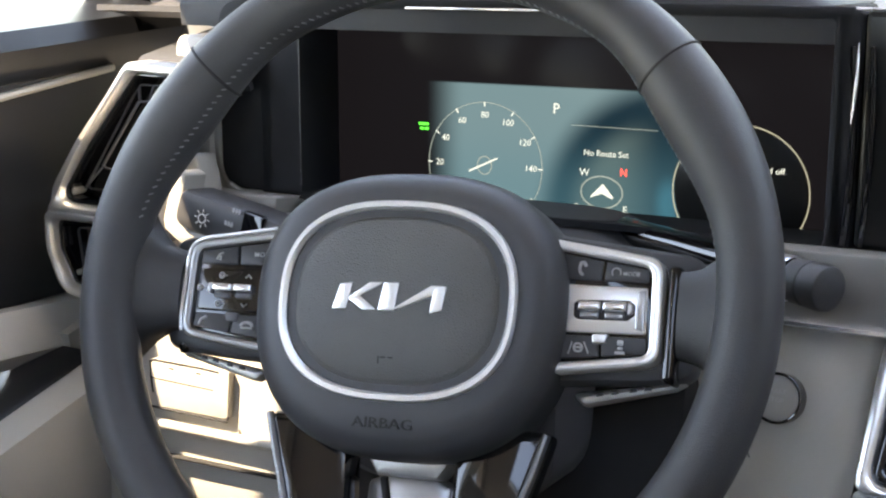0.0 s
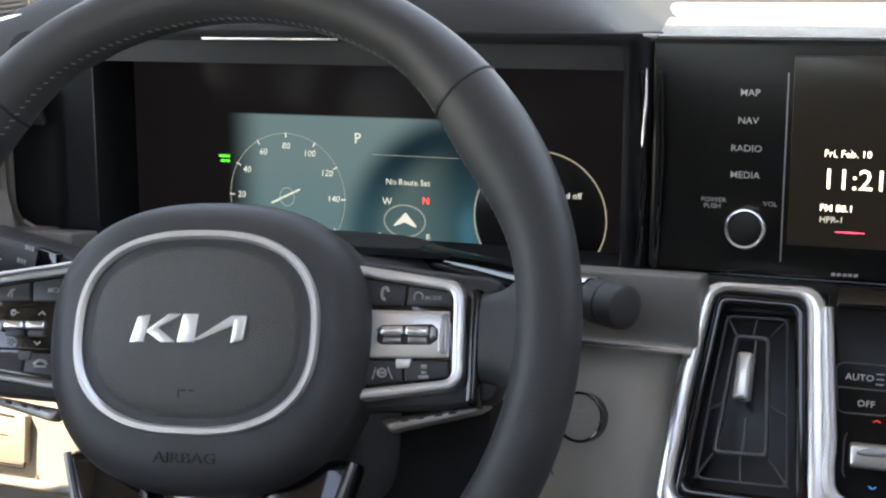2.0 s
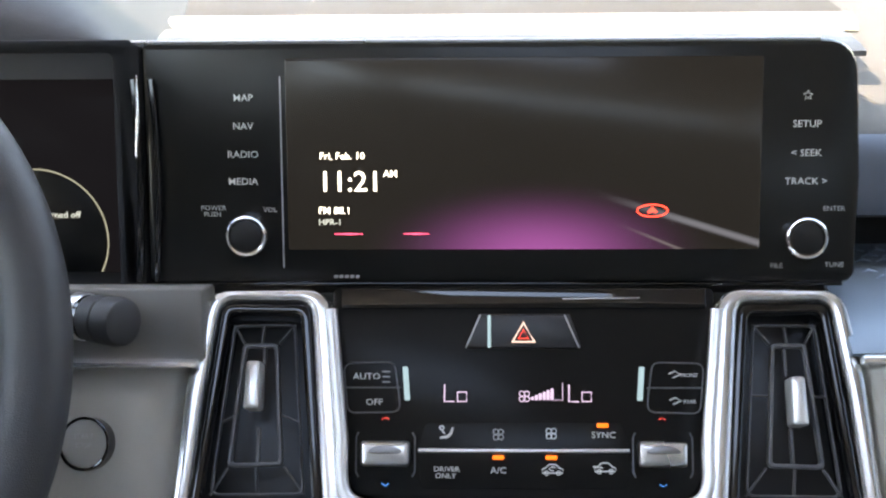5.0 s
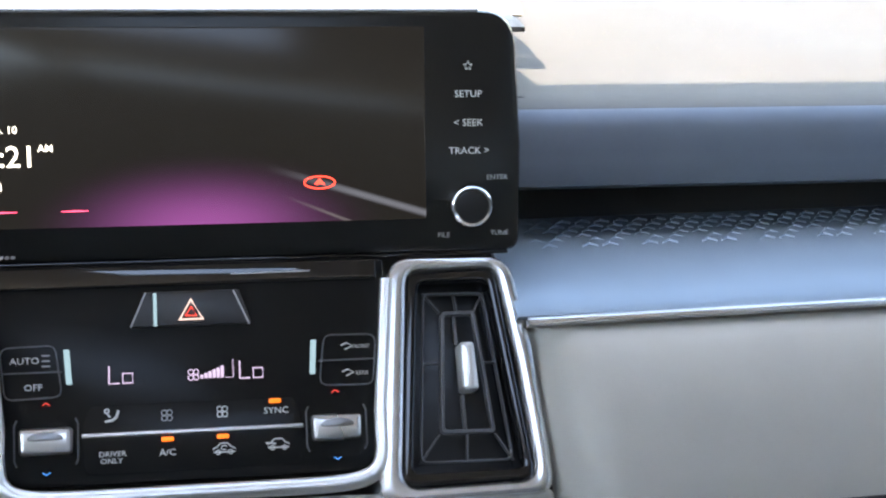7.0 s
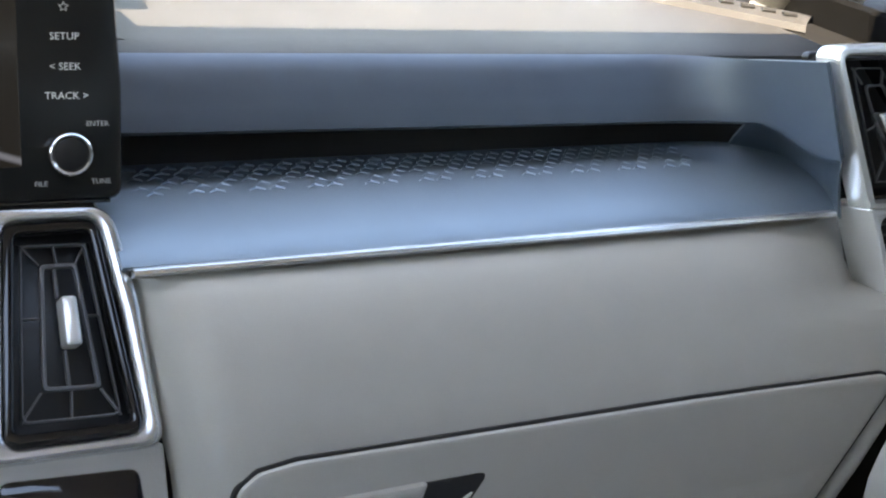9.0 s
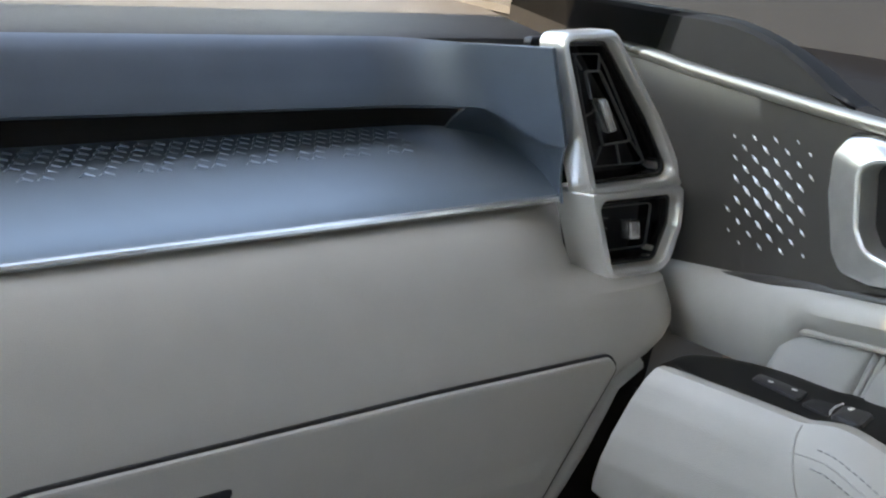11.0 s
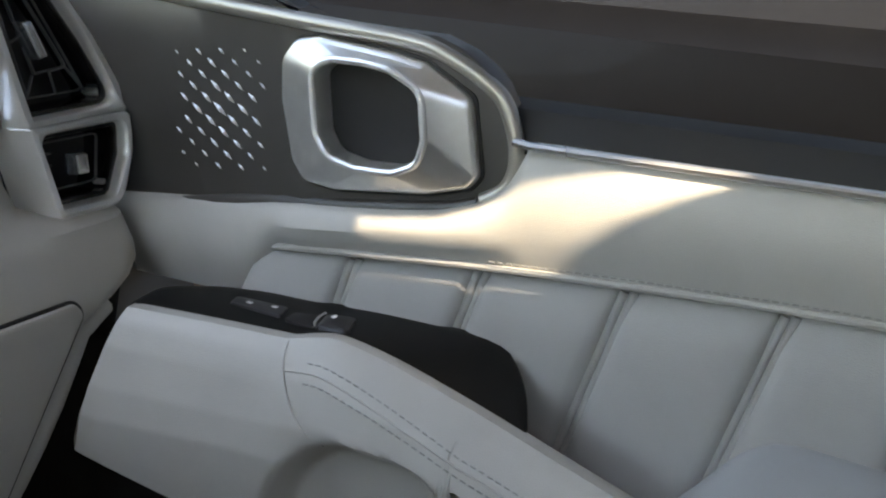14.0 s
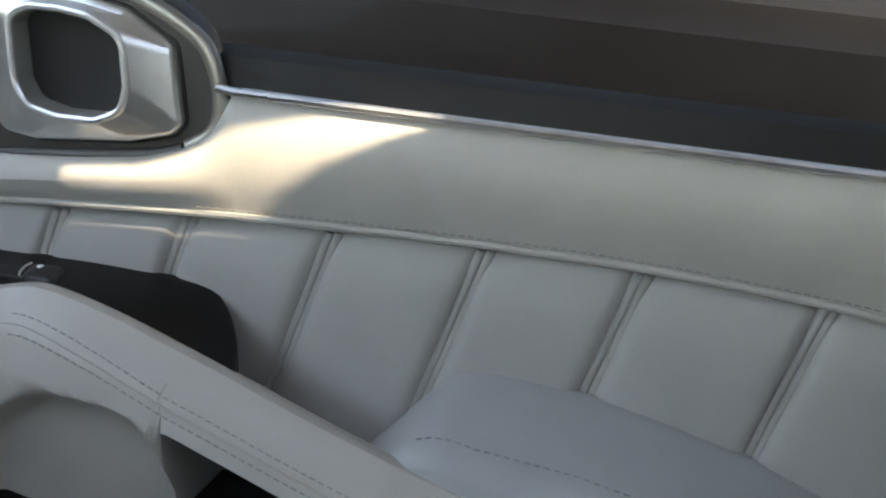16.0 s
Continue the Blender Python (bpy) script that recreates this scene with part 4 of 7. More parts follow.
    for x, z in ((0.0400, -0.1655), (-0.0128, -0.1810), (0.0140, -0.1810)):
        part("amber_lamp", slab(f, [(x - 0.0029, z - 0.0010), (x + 0.0029, z - 0.0010), (x + 0.0029, z + 0.0010), (x - 0.0029, z + 0.0010)], 0.0003, 0, 0.0018, 0.0002, 1), AMBER, d, "lit amber indicator")
    for x, z, s, size, m in ((-0.0800, -0.1420, "AUTO", 0.0046, INK), (-0.0760, -0.1545, "OFF", 0.0046, INK), (0.0404, -0.1702, "SYNC", 0.0044, INK), (-0.0128, -0.1873, "A/C", 0.0044, INK),
                              (-0.0390, -0.1868, "DRIVER", 0.0036, INK), (-0.0395, -0.1900, "ONLY", 0.0036, INK)):
        words("key_lettering", s, f.spot(x, z, 0.0020), size, m, d, squeeze=1.1)
    # "Lo" in straight display strokes
    for x in (-0.0402, 0.0232):
        bm = bmesh.new()
        at = lambda u, v: f.at(x + 1.18 * u, -0.1540 + 1.15 * v, 0.0012)
        tube([at(0.0, 0.0072), at(0.0, 0.0), at(0.0042, 0.0)], 0.00045, 5, bm=bm)
        tube([at(0.0056, 0.0), at(0.0056, 0.0040), at(0.0096, 0.0040), at(0.0096, 0.0)], 0.00045, 5, closed=True, bm=bm)
        part("display_digits", bm, LILAC, d)
    # three short lines beside the automatic key
    for z in (-0.1395, -0.1420, -0.1445):
        part("key_line", slab(f, [(-0.0722, z - 0.0003), (-0.0680, z - 0.0003), (-0.0680, z + 0.0003), (-0.0722, z + 0.0003)], 0.0001, 0.0, 0.0012, 0.0001, 1), INK_GREY, d)
    for i in range(6):
        x = 0.0038 + i * 0.0020
        part("fan_bar", slab(f, [(x, -0.1533), (x + 0.0016, -0.1533), (x + 0.0016, -0.1515 + i * 0.0008), (x, -0.1517 + i * 0.0008)], 0.0001, 0, 0.0011, 0.0001, 1), LILAC, d)
    part("fan_end", tube([f.at(0.0160, -0.1533, 0.001), f.at(0.0200, -0.1533, 0.001), f.at(0.0200, -0.1448, 0.001)], 0.0002, 5), LILAC, d)
    # small pictograms: ovals and strokes
    for x, z, m in ((0.0005, -0.1515, LILAC), (-0.0128, -0.1700, INK_GREY), (0.0140, -0.1695, INK), (-0.0395, -0.1690, INK), (0.0145, -0.1868, INK), (0.0410, -0.1860, INK), (0.0790, -0.1412, INK), (0.0790, -0.1540, INK)):
        bm = bmesh.new()
        if m is INK and z < -0.18:
            car = [(-0.0052, -0.0016), (-0.0052, 0.0002), (-0.0036, 0.0008), (-0.0018, 0.0025), (0.0018, 0.0025), (0.0034, 0.0008), (0.0052, 0.0001), (0.0052, -0.0016)]
            tube([f.at(x + u, z + v, 0.0016) for u, v in car], 0.00035, 5, closed=True, bm=bm)
            for u in (-0.0030, 0.0030):
                tube([f.at(x + u + 0.0010 * math.cos(a), z - 0.0016 + 0.0010 * math.sin(a), 0.0017) for a in (2 * math.pi * i / 10 for i in range(10))], 0.0003, 5, closed=True, bm=bm)
            if x < 0.03:
                tube([f.at(x + 0.0016 * math.cos(a), z + 0.0004 + 0.0009 * math.sin(a), 0.0017) for a in spaced(0.5, 5.2, 8)], 0.0003, 5, bm=bm)
            else:
                tube([f.at(x - 0.0062, z + 0.0008, 0.0017), f.at(x - 0.0012, z + 0.0002, 0.0017)], 0.0004, 5, bm=bm)
        elif x < -0.03:
            tube([f.at(x + u, z + v, 0.0016) for u, v in ((-0.0030, -0.0026), (0.0006, -0.0022), (0.0026, -0.0006), (0.0036, 0.0024))], [0.0005, 0.0008, 0.0008, 0.0005], 6, bm=bm)
            tube([f.at(x - 0.0020 + 0.0011 * math.cos(a), z + 0.0022 + 0.0009 * math.sin(a), 0.0016) for a in (2 * math.pi * i / 10 for i in range(10))], 0.0004, 5, closed=True, bm=bm)
            tube([f.at(x - 0.0018, z + 0.0008, 0.0016), f.at(x - 0.0004, z - 0.0006, 0.0016)], 0.0005, 5, bm=bm)
        elif x > 0.07:
            tube([f.at(x - 0.005, z + 0.0008, 0.0014), f.at(x - 0.002, z + 0.002, 0.0014), f.at(x + 0.001, z + 0.0005, 0.0014), f.at(x - 0.003, z - 0.0012, 0.0014)], 0.0004, 5, bm=bm)
            words("key_lettering", "FRONT" if z > -0.15 else "REAR", f.spot(x + 0.0052, z, 0.0014), 0.0027, INK, d)
        else:
            for k in range(4):
                a = math.pi / 4 + k * math.pi / 2
                c = f.spot(x + 0.0018 * math.cos(a), z + 0.0018 * math.sin(a), 0.0018)
                tube([c @ Vector((0.0013 * math.cos(b), 0.0013 * math.sin(b), 0)) for b in (2 * math.pi * i / 10 for i in range(10))], 0.0003, 5, closed=True, bm=bm)
        part("pictogram", bm, m, d)
    return d


# ---- steering wheel ----
# the wheel leans back and is turned a little about the upright
WRIM = Face(-0.10244, 0.40).spot(-0.3873, -0.11374, 0.0) @ Matrix.Rotation(radians(7.0), 4, 'Y') @ Matrix.Translation((0.0025, 0.006, 0.0)) @ Matrix.Rotation(radians(5.0), 4, 'Z')


class Local:
    """A face given by a frame: x across, z up, w towards the seats."""

    def __init__(self, m):
        self.m, self.n = m, 1.0

    def at(self, x, z, w=0.0):
        return self.m @ Vector((x, z, w))

    def spot(self, x, z, w=0.0, turn=0.0):
        return self.m @ Matrix.Translation((x, z, w)) @ Matrix.Rotation(radians(turn), 4, 'Z')


def oval(a, top, low, power=2.6, n=64, lean=0.0):
    """A rounded-square outline, half width a, narrowing towards the foot by lean."""
    out = []
    for i in range(n):
        t = 2 * math.pi * i / n
        c, s = math.cos(t), math.sin(t)
        x = a * math.copysign(abs(c) ** (2 / power), c)
        z = (top if s > 0 else low) * math.copysign(abs(s) ** (2 / power), s)
        out.append((x * (1 + lean * z / top), z))
    return out


def steering_wheel():
    f = Local(WRIM)
    w = thing("steering_wheel", f.at(0, 0, -0.10), "black leather steering wheel with grey stitching and chrome-ringed hub", "steering wheel")
    R, T = 0.1712, 0.0158

    def section(a, q):
        """A point of the rim's skin: a round the wheel in degrees, q round the section in radians."""
        b = min(abs(a - 33), abs(a - 147)) if a < 200 else 99
        k = max(0.0, 1 - b / 24)
        k = k * k * (3 - 2 * k)
        rad = R + (T + 0.0036 * k) * math.cos(q) - 0.0036 * k
        c = radians(a)
        return f.at(rad * math.cos(c) + 0.0026 * max(0.0, math.sin(c)), rad * math.sin(c), (0.0163 + 0.0016 * k) * math.sin(q))

    def arc(a0, a1, n):
        return [[section(a0 + (a1 - a0) * i / n, 2 * math.pi * j / 20) for j in range(20)] for i in range(n + 1)]
    part("rim_top", loft(arc(42.6, 137.2, 48), cap0=True), LEATHER_BLACK, w, "smooth black leather top of the rim")
    part("rim_side", loft(arc(-52, 42.1, 56), cap0=True), LEATHER_BLACK, w, "black leather grip of the rim")
    part("rim_side", loft(arc(137.7, 232, 56), cap0=True), LEATHER_BLACK, w, "black leather grip of the rim")
    part("rim_foot", loft(arc(232.4, 307.6, 30), cap0=True), LEATHER_BLACK, w, "black leather foot of the rim")
    for a in (42.35, 137.45, 232.2, 307.8):
        pts = [section(a, 2 * math.pi * j / 20) for j in range(20)]
        part("rim_joint", tube(pts, 0.0009, 5, closed=True), MATT_BLACK, w, "fine dark joint")
    # stitching along the inner side, two leaning stitches to a place
    bm = bmesh.new()
    for i in range(100):
        a = 10 + 160 * i / 100
        q = radians(172 - 16 * max(0.0, min(1.0, (a - 100) / 30)))
        tube([section(a, q), section(a + 0.60, q - 0.12)], 0.00040, 5, bm=bm)
    tagged(part("rim_stitching", bm, THREAD_GREY, w, "grey stitching inside the rim"), kind="stuff")
    # spokes, each with a framed key pad
    for s in (-1, 1):
        def mir(c):
            out = [(s * x, z) for x, z in c]
            return out if s > 0 else out[::-1]
        arm = mir([(0.055, -0.0430), (0.120, -0.0390), (0.146, -0.0360), (0.146, 0.0230), (0.138, 0.0260), (0.055, 0.0360)])
        part("spoke", slab(f, arm, [0.004, 0.006, 0.010, 0.010, 0.006, 0.004], -0.034, -0.018, 0.006, 6), RUBBER_BLACK, w, "black spoke")
        # leather thumb rest that flares from the spoke into the rim
        loops = []
        for u in spaced(0, 1, 14):
            x = 0.1372 + 0.036 * u if s > 0 else 0.1308 + 0.0424 * u
            hi, lo = 0.0165 + 0.053 * u ** 2.6, -0.0265 - 0.043 * u ** 2.2
            loops.append([f.at(s * x, (hi + lo) / 2 + (hi - lo) / 2 * math.cos(a), -0.020 + (0.0170 + 0.011 * u) * math.sin(a) ** 0.5) for a in spaced(0.0, math.pi, 24)])
        part("thumb_rest", loft(loops, cap0=True, cap1=False, closed=False), LEATHER_BLACK, w, "black leather thumb rest")
        o = mir([(0.066, -0.0390), (0.1300, -0.0305), (0.1296, 0.0210), (0.066, 0.0305)])
        n = mir([(0.066, -0.0335), (0.1240, -0.0262), (0.1232, 0.0165), (0.066, 0.0250)])
        k = part("key_pad", slab(f, grown(n, 0.001), 0.003, -0.022, -0.0095, 0.001), GLOSS_BLACK, w, "gloss black key pad")
        # left rim takes a darker metal for its shade, the right a brighter one
        part("key_pad_rim", ring(f, o, n, [0.002, 0.010, 0.010, 0.002], [0.002, 0.006, 0.006, 0.002], -0.022, -0.0066, -0.012, 0.0022, 6), SILVER if s > 0 else GREY_METAL, w, "satin chrome rim of the key pad" if s > 0 else "satin rim of the key pad, darkened for shade")
        # highlight along the left rim's bevel, put in as a bright bar
        if s < 0:
            edge = [(-0.078, 0.0290), (-0.105, 0.0250), (-0.1220, 0.0222), (-0.1285, 0.0165), (-0.1298, 0.0050), (-0.1302, -0.0150), (-0.1290, -0.0280)]
            part("rim_highlight_edge", tube(line3([f.at(x, z, -0.0072) for x, z in edge], 4), 0.0011, 8), SATIN, w, "bar set in for the highlight on the key pad rim")
        side = mir([(0.1302, -0.0370), (0.1372, -0.0400), (0.1378, 0.0180), (0.1310, 0.0190)])
        part("spoke_side", slab(f, side, 0.003, -0.030, -0.0090 if s > 0 else -0.0190, 0.003), GLOSS_BLACK, w, "gloss black side of the spoke")
        rows = [((0.074, 0.0092), (0.0988, 0.0092), (0.0996, 0.0192), (0.074, 0.0228)), ((0.1000, 0.0092), (0.1222, 0.0092), (0.1222, 0.0158), (0.1008, 0.0190)),
                ((0.074, -0.0305), (0.1000, -0.0278), (0.0992, -0.0177), (0.074, -0.0180)), ((0.1012, -0.0277), (0.1228, -0.0250), (0.1222, -0.0174), (0.1004, -0.0177))]
        for q in rows:
            part("key", slab(f, mir(list(q)), 0.0010, -0.012, -0.0082, 0.0008), BTN_SOFT, k, "black push key")
        mid = mir([(0.074, -0.0168), (0.1222, -0.0160), (0.1218, 0.0068), (0.074, 0.0072)])
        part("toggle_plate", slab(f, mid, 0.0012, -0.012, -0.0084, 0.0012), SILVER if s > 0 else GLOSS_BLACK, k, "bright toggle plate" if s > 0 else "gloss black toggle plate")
        if s > 0:
            part("plate_facet", slab(f, [(0.1165, -0.0135), (0.1215, -0.0148), (0.1212, 0.0062), (0.1172, 0.0045)], 0.0010, -0.010, -0.0078, 0.0010), ROLLER, k, "folded end of the toggle plate")
            part("toggle_well", slab(f, [(0.0860, -0.0085), (0.0885, -0.0102), (0.1130, -0.0098), (0.1165, -0.0070), (0.1165, -0.0022), (0.1135, 0.0004), (0.0885, -0.0004), (0.0860, -0.0022)], 0.0012, -0.010, -0.0080, 0.0006), BTN, k, "dark toggle well")
        for xa, xb in ((0.0885, 0.0998), (0.1008, 0.1125)):
            t = part("toggle", slab(f, mir([(xa, -0.0058), (xb, -0.0057), (xb, -0.0012), (xa, -0.0014)]), 0.0010, -0.012, -0.0040, 0.0016), CHROME, k, "chrome toggle")
            # lower half in a duller metal, which stands in for its shade
            part("toggle_underside", slab(f, mir([(xa + 0.001, -0.0094), (xb - 0.001, -0.0093), (xb - 0.001, -0.0062), (xa + 0.001, -0.0062)]), 0.0008, -0.012, -0.0062, 0.0010), VANE if s < 0 else ROLLER, t, "shaded lower half of the toggle")
        part("toggle_end", slab(f, mir([(0.1130, -0.0075), (0.1158, -0.0060), (0.1156, -0.0020), (0.1130, -0.0008)]), 0.0008, -0.012, -0.0055, 0.0010), ROLLER, k)
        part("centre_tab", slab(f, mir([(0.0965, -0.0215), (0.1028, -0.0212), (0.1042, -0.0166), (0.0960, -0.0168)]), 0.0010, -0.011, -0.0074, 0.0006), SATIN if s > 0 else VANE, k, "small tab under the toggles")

        # printed signs on the keys, each its own
        def sign(points, r=0.0004, closed=False):
            part("key_sign", tube([f.at(x, z, -0.0079) for x, z in points], r, 6, closed=closed), INK_GREY, k)

        def bow(x, z, rx, rz, a0, a1, n=10):
            return [(x + rx * math.cos(a), z + rz * math.sin(a)) for a in spaced(a0, a1, n)]
        if s > 0:
            sign([(0.0850, -0.0272), (0.0866, -0.0212)])
            sign([(0.0950, -0.0266), (0.0924, -0.0210)])
            sign(bow(0.0896, -0.0238, 0.0022, 0.0020, 0, 6.0), 0.0006, True)
            sign([(0.0876, -0.0238), (0.0916, -0.0238)], 0.0006)
            sign([(0.1080, -0.0254), (0.1128, -0.0254)], 0.0008)
            sign([(0.1104, -0.0238), (0.1104, -0.0226)], 0.0014)
            sign([(0.1090, -0.0205), (0.1118, -0.0205)], 0.0013)
            sign(bow(0.0892, 0.0150, 0.0016, 0.0030, 0.3, 5.0), 0.0009)
            sign(bow(0.1060, 0.0136, 0.0022, 0.0022, -0.6, 3.9))
            words("key_lettering", "MODE", f.spot(0.1134, 0.0130, -0.0080), 0.0030, INK_GREY, k)
        else:
            sign([(-0.1190, -0.0240), (-0.1180, -0.0212), (-0.1150, -0.0196)], 0.0009)
            sign(bow(-0.0905, -0.0240, 0.0034, 0.0024, 0.1, math.pi - 0.1), 0.0009)
            sign([(-0.0938, -0.0246), (-0.0872, -0.0246)], 0.0006)
            sign([(-0.1128, 0.0116), (-0.1112, 0.0145), (-0.1092, 0.0152)], 0.0006)
            sign([(-0.1108, 0.0110), (-0.1104, 0.0136)], 0.0005)
            for x, z, d in ((-0.0925, 0.0028, 1), (-0.0935, -0.0125, -1)):
                sign([(x - 0.0018, z - 0.0008 * d), (x, z + 0.0010 * d), (x + 0.0018, z - 0.0008 * d)], 0.0005)
            for x, z in ((-0.1085, 0.0030), (-0.1090, -0.0122), (-0.1212, -0.0040)):
                sign(bow(x, z, 0.0012, 0.0014, 0, 5.5), 0.0006, True)
                sign([(x + 0.0022, z), (x + 0.0034, z)], 0.0004)
            words("key_lettering", "MODE", f.spot(-0.0850, 0.0148, -0.0080), 0.0040, INK_GREY, k)
        # shift paddle behind the spoke
        blade = mir([(0.0905, -0.0514), (0.1345, -0.0405), (0.1420, -0.0360), (0.0838, -0.0452)])
        p = part("paddle", slab(f, blade, [0.003, 0.002, 0.002, 0.004], -0.034, -0.024, 0.003), SATIN, w, "satin metal paddle behind the spoke")
        for x in (0.0985, 0.1060, 0.1150, 0.1220):
            z = -0.0450 + 0.185 * (x - 0.0985)
            part("paddle_slot", slab(f, mir([(x - 0.0022, z - 0.0012), (x + 0.0022, z - 0.0004), (x + 0.0018, z + 0.0014), (x - 0.0014, z + 0.0008)]), 0.0007, -0.026, -0.0236, 0.0003, 3), BTN, p)
    # hub: domed cover, chrome ring and grained centre
    cx, cz = 0.0, -0.0100

    def dome(outline, rows):
        return [[f.at(cx + x * k, cz + z * k, d) for x, z in outline] for k, d in rows]
    hub = oval(0.0835, 0.0705, 0.0770, 2.45, 80, 0.03)
    part("hub_cover", loft(dome(hub, [(1.0, -0.034), (1.0, -0.010), (0.988, -0.003), (0.955, 0.0035), (0.90, 0.0080), (0.83, 0.0104), (0.76, 0.0110), (0.5, 0.0110)])), RUBBER_BLACK, w, "domed black hub cover")
    o, i2 = oval(0.0632, 0.0502, 0.0504, 2.55, 80, 0.0), oval(0.0588, 0.0458, 0.0460, 2.55, 80, 0.0)
    mk = lambda c, k, d: [f.at(cx + x * k, cz + 0.0022 + z * k, d) for x, z in c]
    part("hub_ring", loft([mk(o, 1.0, 0.0085), mk(o, 1.0, 0.0122), mk(o, 0.984, 0.0140), mk(i2, 1.026, 0.0140), mk(i2, 1.0, 0.0122), mk(i2, 1.0, 0.0085)], cap1=False), SILVER, w, "satin chrome hub ring")
    part("hub_centre", loft([mk(i2, 1.0, 0.0098), mk(i2, 0.955, 0.0100), mk(i2, 0.925, 0.0106), mk(i2, 0.89, 0.0124), mk(i2, 0.86, 0.0132), mk(i2, 0.6, 0.0144), mk(i2, 0.2, 0.0150)]), HUB_BLACK, w, "grained black airbag lid")
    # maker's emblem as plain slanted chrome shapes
    strokes = [((-0.0322, -0.0143), (-0.0246, -0.0138), (-0.0222, -0.0004), (-0.0286, -0.0014)), ((-0.0250, -0.0092), (-0.0180, -0.0072), (-0.0052, 0.0002), (-0.0128, 0.0000)),
               ((-0.0238, -0.0088), (-0.0158, -0.0139), (-0.0080, -0.0138), (-0.0180, -0.0066)), ((-0.0075, -0.0139), (0.0015, -0.0137), (0.0028, 0.0003), (-0.0052, 0.0002)),
               ((-0.0010, -0.0138), (0.0050, -0.0122), (0.0230, -0.0042), (0.0276, -0.0004), (0.0198, -0.0004)), ((0.0200, -0.0142), (0.0262, -0.0122), (0.0277, -0.0005), (0.0212, -0.0020))]
    e = Local(f.spot(0.0, 0.0, 0.0142))
    bm = bmesh.new()
    for j, q in enumerate(strokes):
        slab(e, list(q), 0.0004, -0.002, 0.0012 + 0.00008 * j, 0.0004, 2, bm)
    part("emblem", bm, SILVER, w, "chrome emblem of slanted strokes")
    part("airbag_mark", bars(f, -0.0040, -0.0372, 2, 0.0030, 0.0012, 0.001, 0.0143, bars(f, -0.0052, -0.0402, 1, 0.0008, 0.0060, 0, 0.0143)), INK_DARK, w, "small embossed mark")
    words("hub_lettering", "AIRBAG", f.spot(-0.0005, -0.0690, 0.0112), 0.0074, INK_DARK, w, squeeze=1.25, depth=0.0004)
    # lower spoke in two legs down to the foot of the rim
    for s in (-1, 1):
        leg = [(s * 0.024, -0.160), (s * 0.050, -0.158), (s * 0.078, -0.066), (s * 0.030, -0.066)]
        part("lower_spoke", slab(f, leg if s > 0 else leg[::-1], 0.005, -0.034, -0.016, 0.005), GLOSS_BLACK, w, "gloss black leg of the lower spoke")
        part("leg_edge", tube([f.at(s * x, z, -0.017) for x, z in ((0.0755, -0.0670), (0.0700, -0.086), (0.0635, -0.106), (0.0550, -0.134), (0.0500, -0.150))], 0.0022, 8), GREY_METAL, w, "satin edge of the leg")
    part("spoke_bridge", slab(f, [(-0.0170, -0.0945), (0.0170, -0.0945), (0.0275, -0.0790), (-0.0275, -0.0790)], 0.002, -0.044, -0.028, 0.004, 5), SATIN, w, "pale satin bridge under the hub")
    part("bridge_plate", slab(f, [(-0.0250, -0.1240), (0.0250, -0.1240), (0.0230, -0.0975), (0.0150, -0.0940), (-0.0150, -0.0940), (-0.0230, -0.0975)], 0.003, -0.050, -0.034, 0.003, 5), ROLLER, w, "grey plate between the legs")
    part("bridge_rib", slab(f, [(-0.0100, -0.1240), (-0.0050, -0.1240), (-0.0125, -0.0940), (-0.0165, -0.0955)], 0.0015, -0.046, -0.032, 0.0015, 4), MATT_BLACK, w, "dark rib across the plate")
    return w


def column():
    c = thing("steering_column", dash_point(-0.3985, -0.02, -0.22), "black plastic steering column shroud", "steering column")
    # shroud: a rounded box along the column
    loops = []
    for y, k, z in ((0.03, 1.12, -0.150), (-0.03, 1.05, -0.165), (-0.075, 1.0, -0.178), (-0.105, 0.92, -0.184), (-0.112, 0.80, -0.185)):
        loops.append([dash_point(-0.3873 + 0.075 * k * x, y, z + 0.052 * k * q) for x, q in oval(1.0, 1.0, 1.0, 4.0, 40)])
    part("shroud", loft(loops, cap0=True), RUBBER_BLACK, c, "black column shroud")
    part("ignition_cover", slab(Face(-0.050, 0.1), [(-0.508, -0.40), (-0.262, -0.40), (-0.260, -0.160), (-0.290, -0.150), (-0.480, -0.150), (-0.506, -0.230)], [0.01, 0.01, 0.012, 0.01, 0.02, 0.01], -0.04, 0.0, 0.006), MATT_BLACK, c, "black cover under the column")
    part("cover_edge", tube([dash_point(-0.5095, -0.052 + 0.1 * z, z) for z in (-0.236, -0.26, -0.29, -0.33)], 0.0035, 10), VANE, c, "grey edge of the cover")
    return c


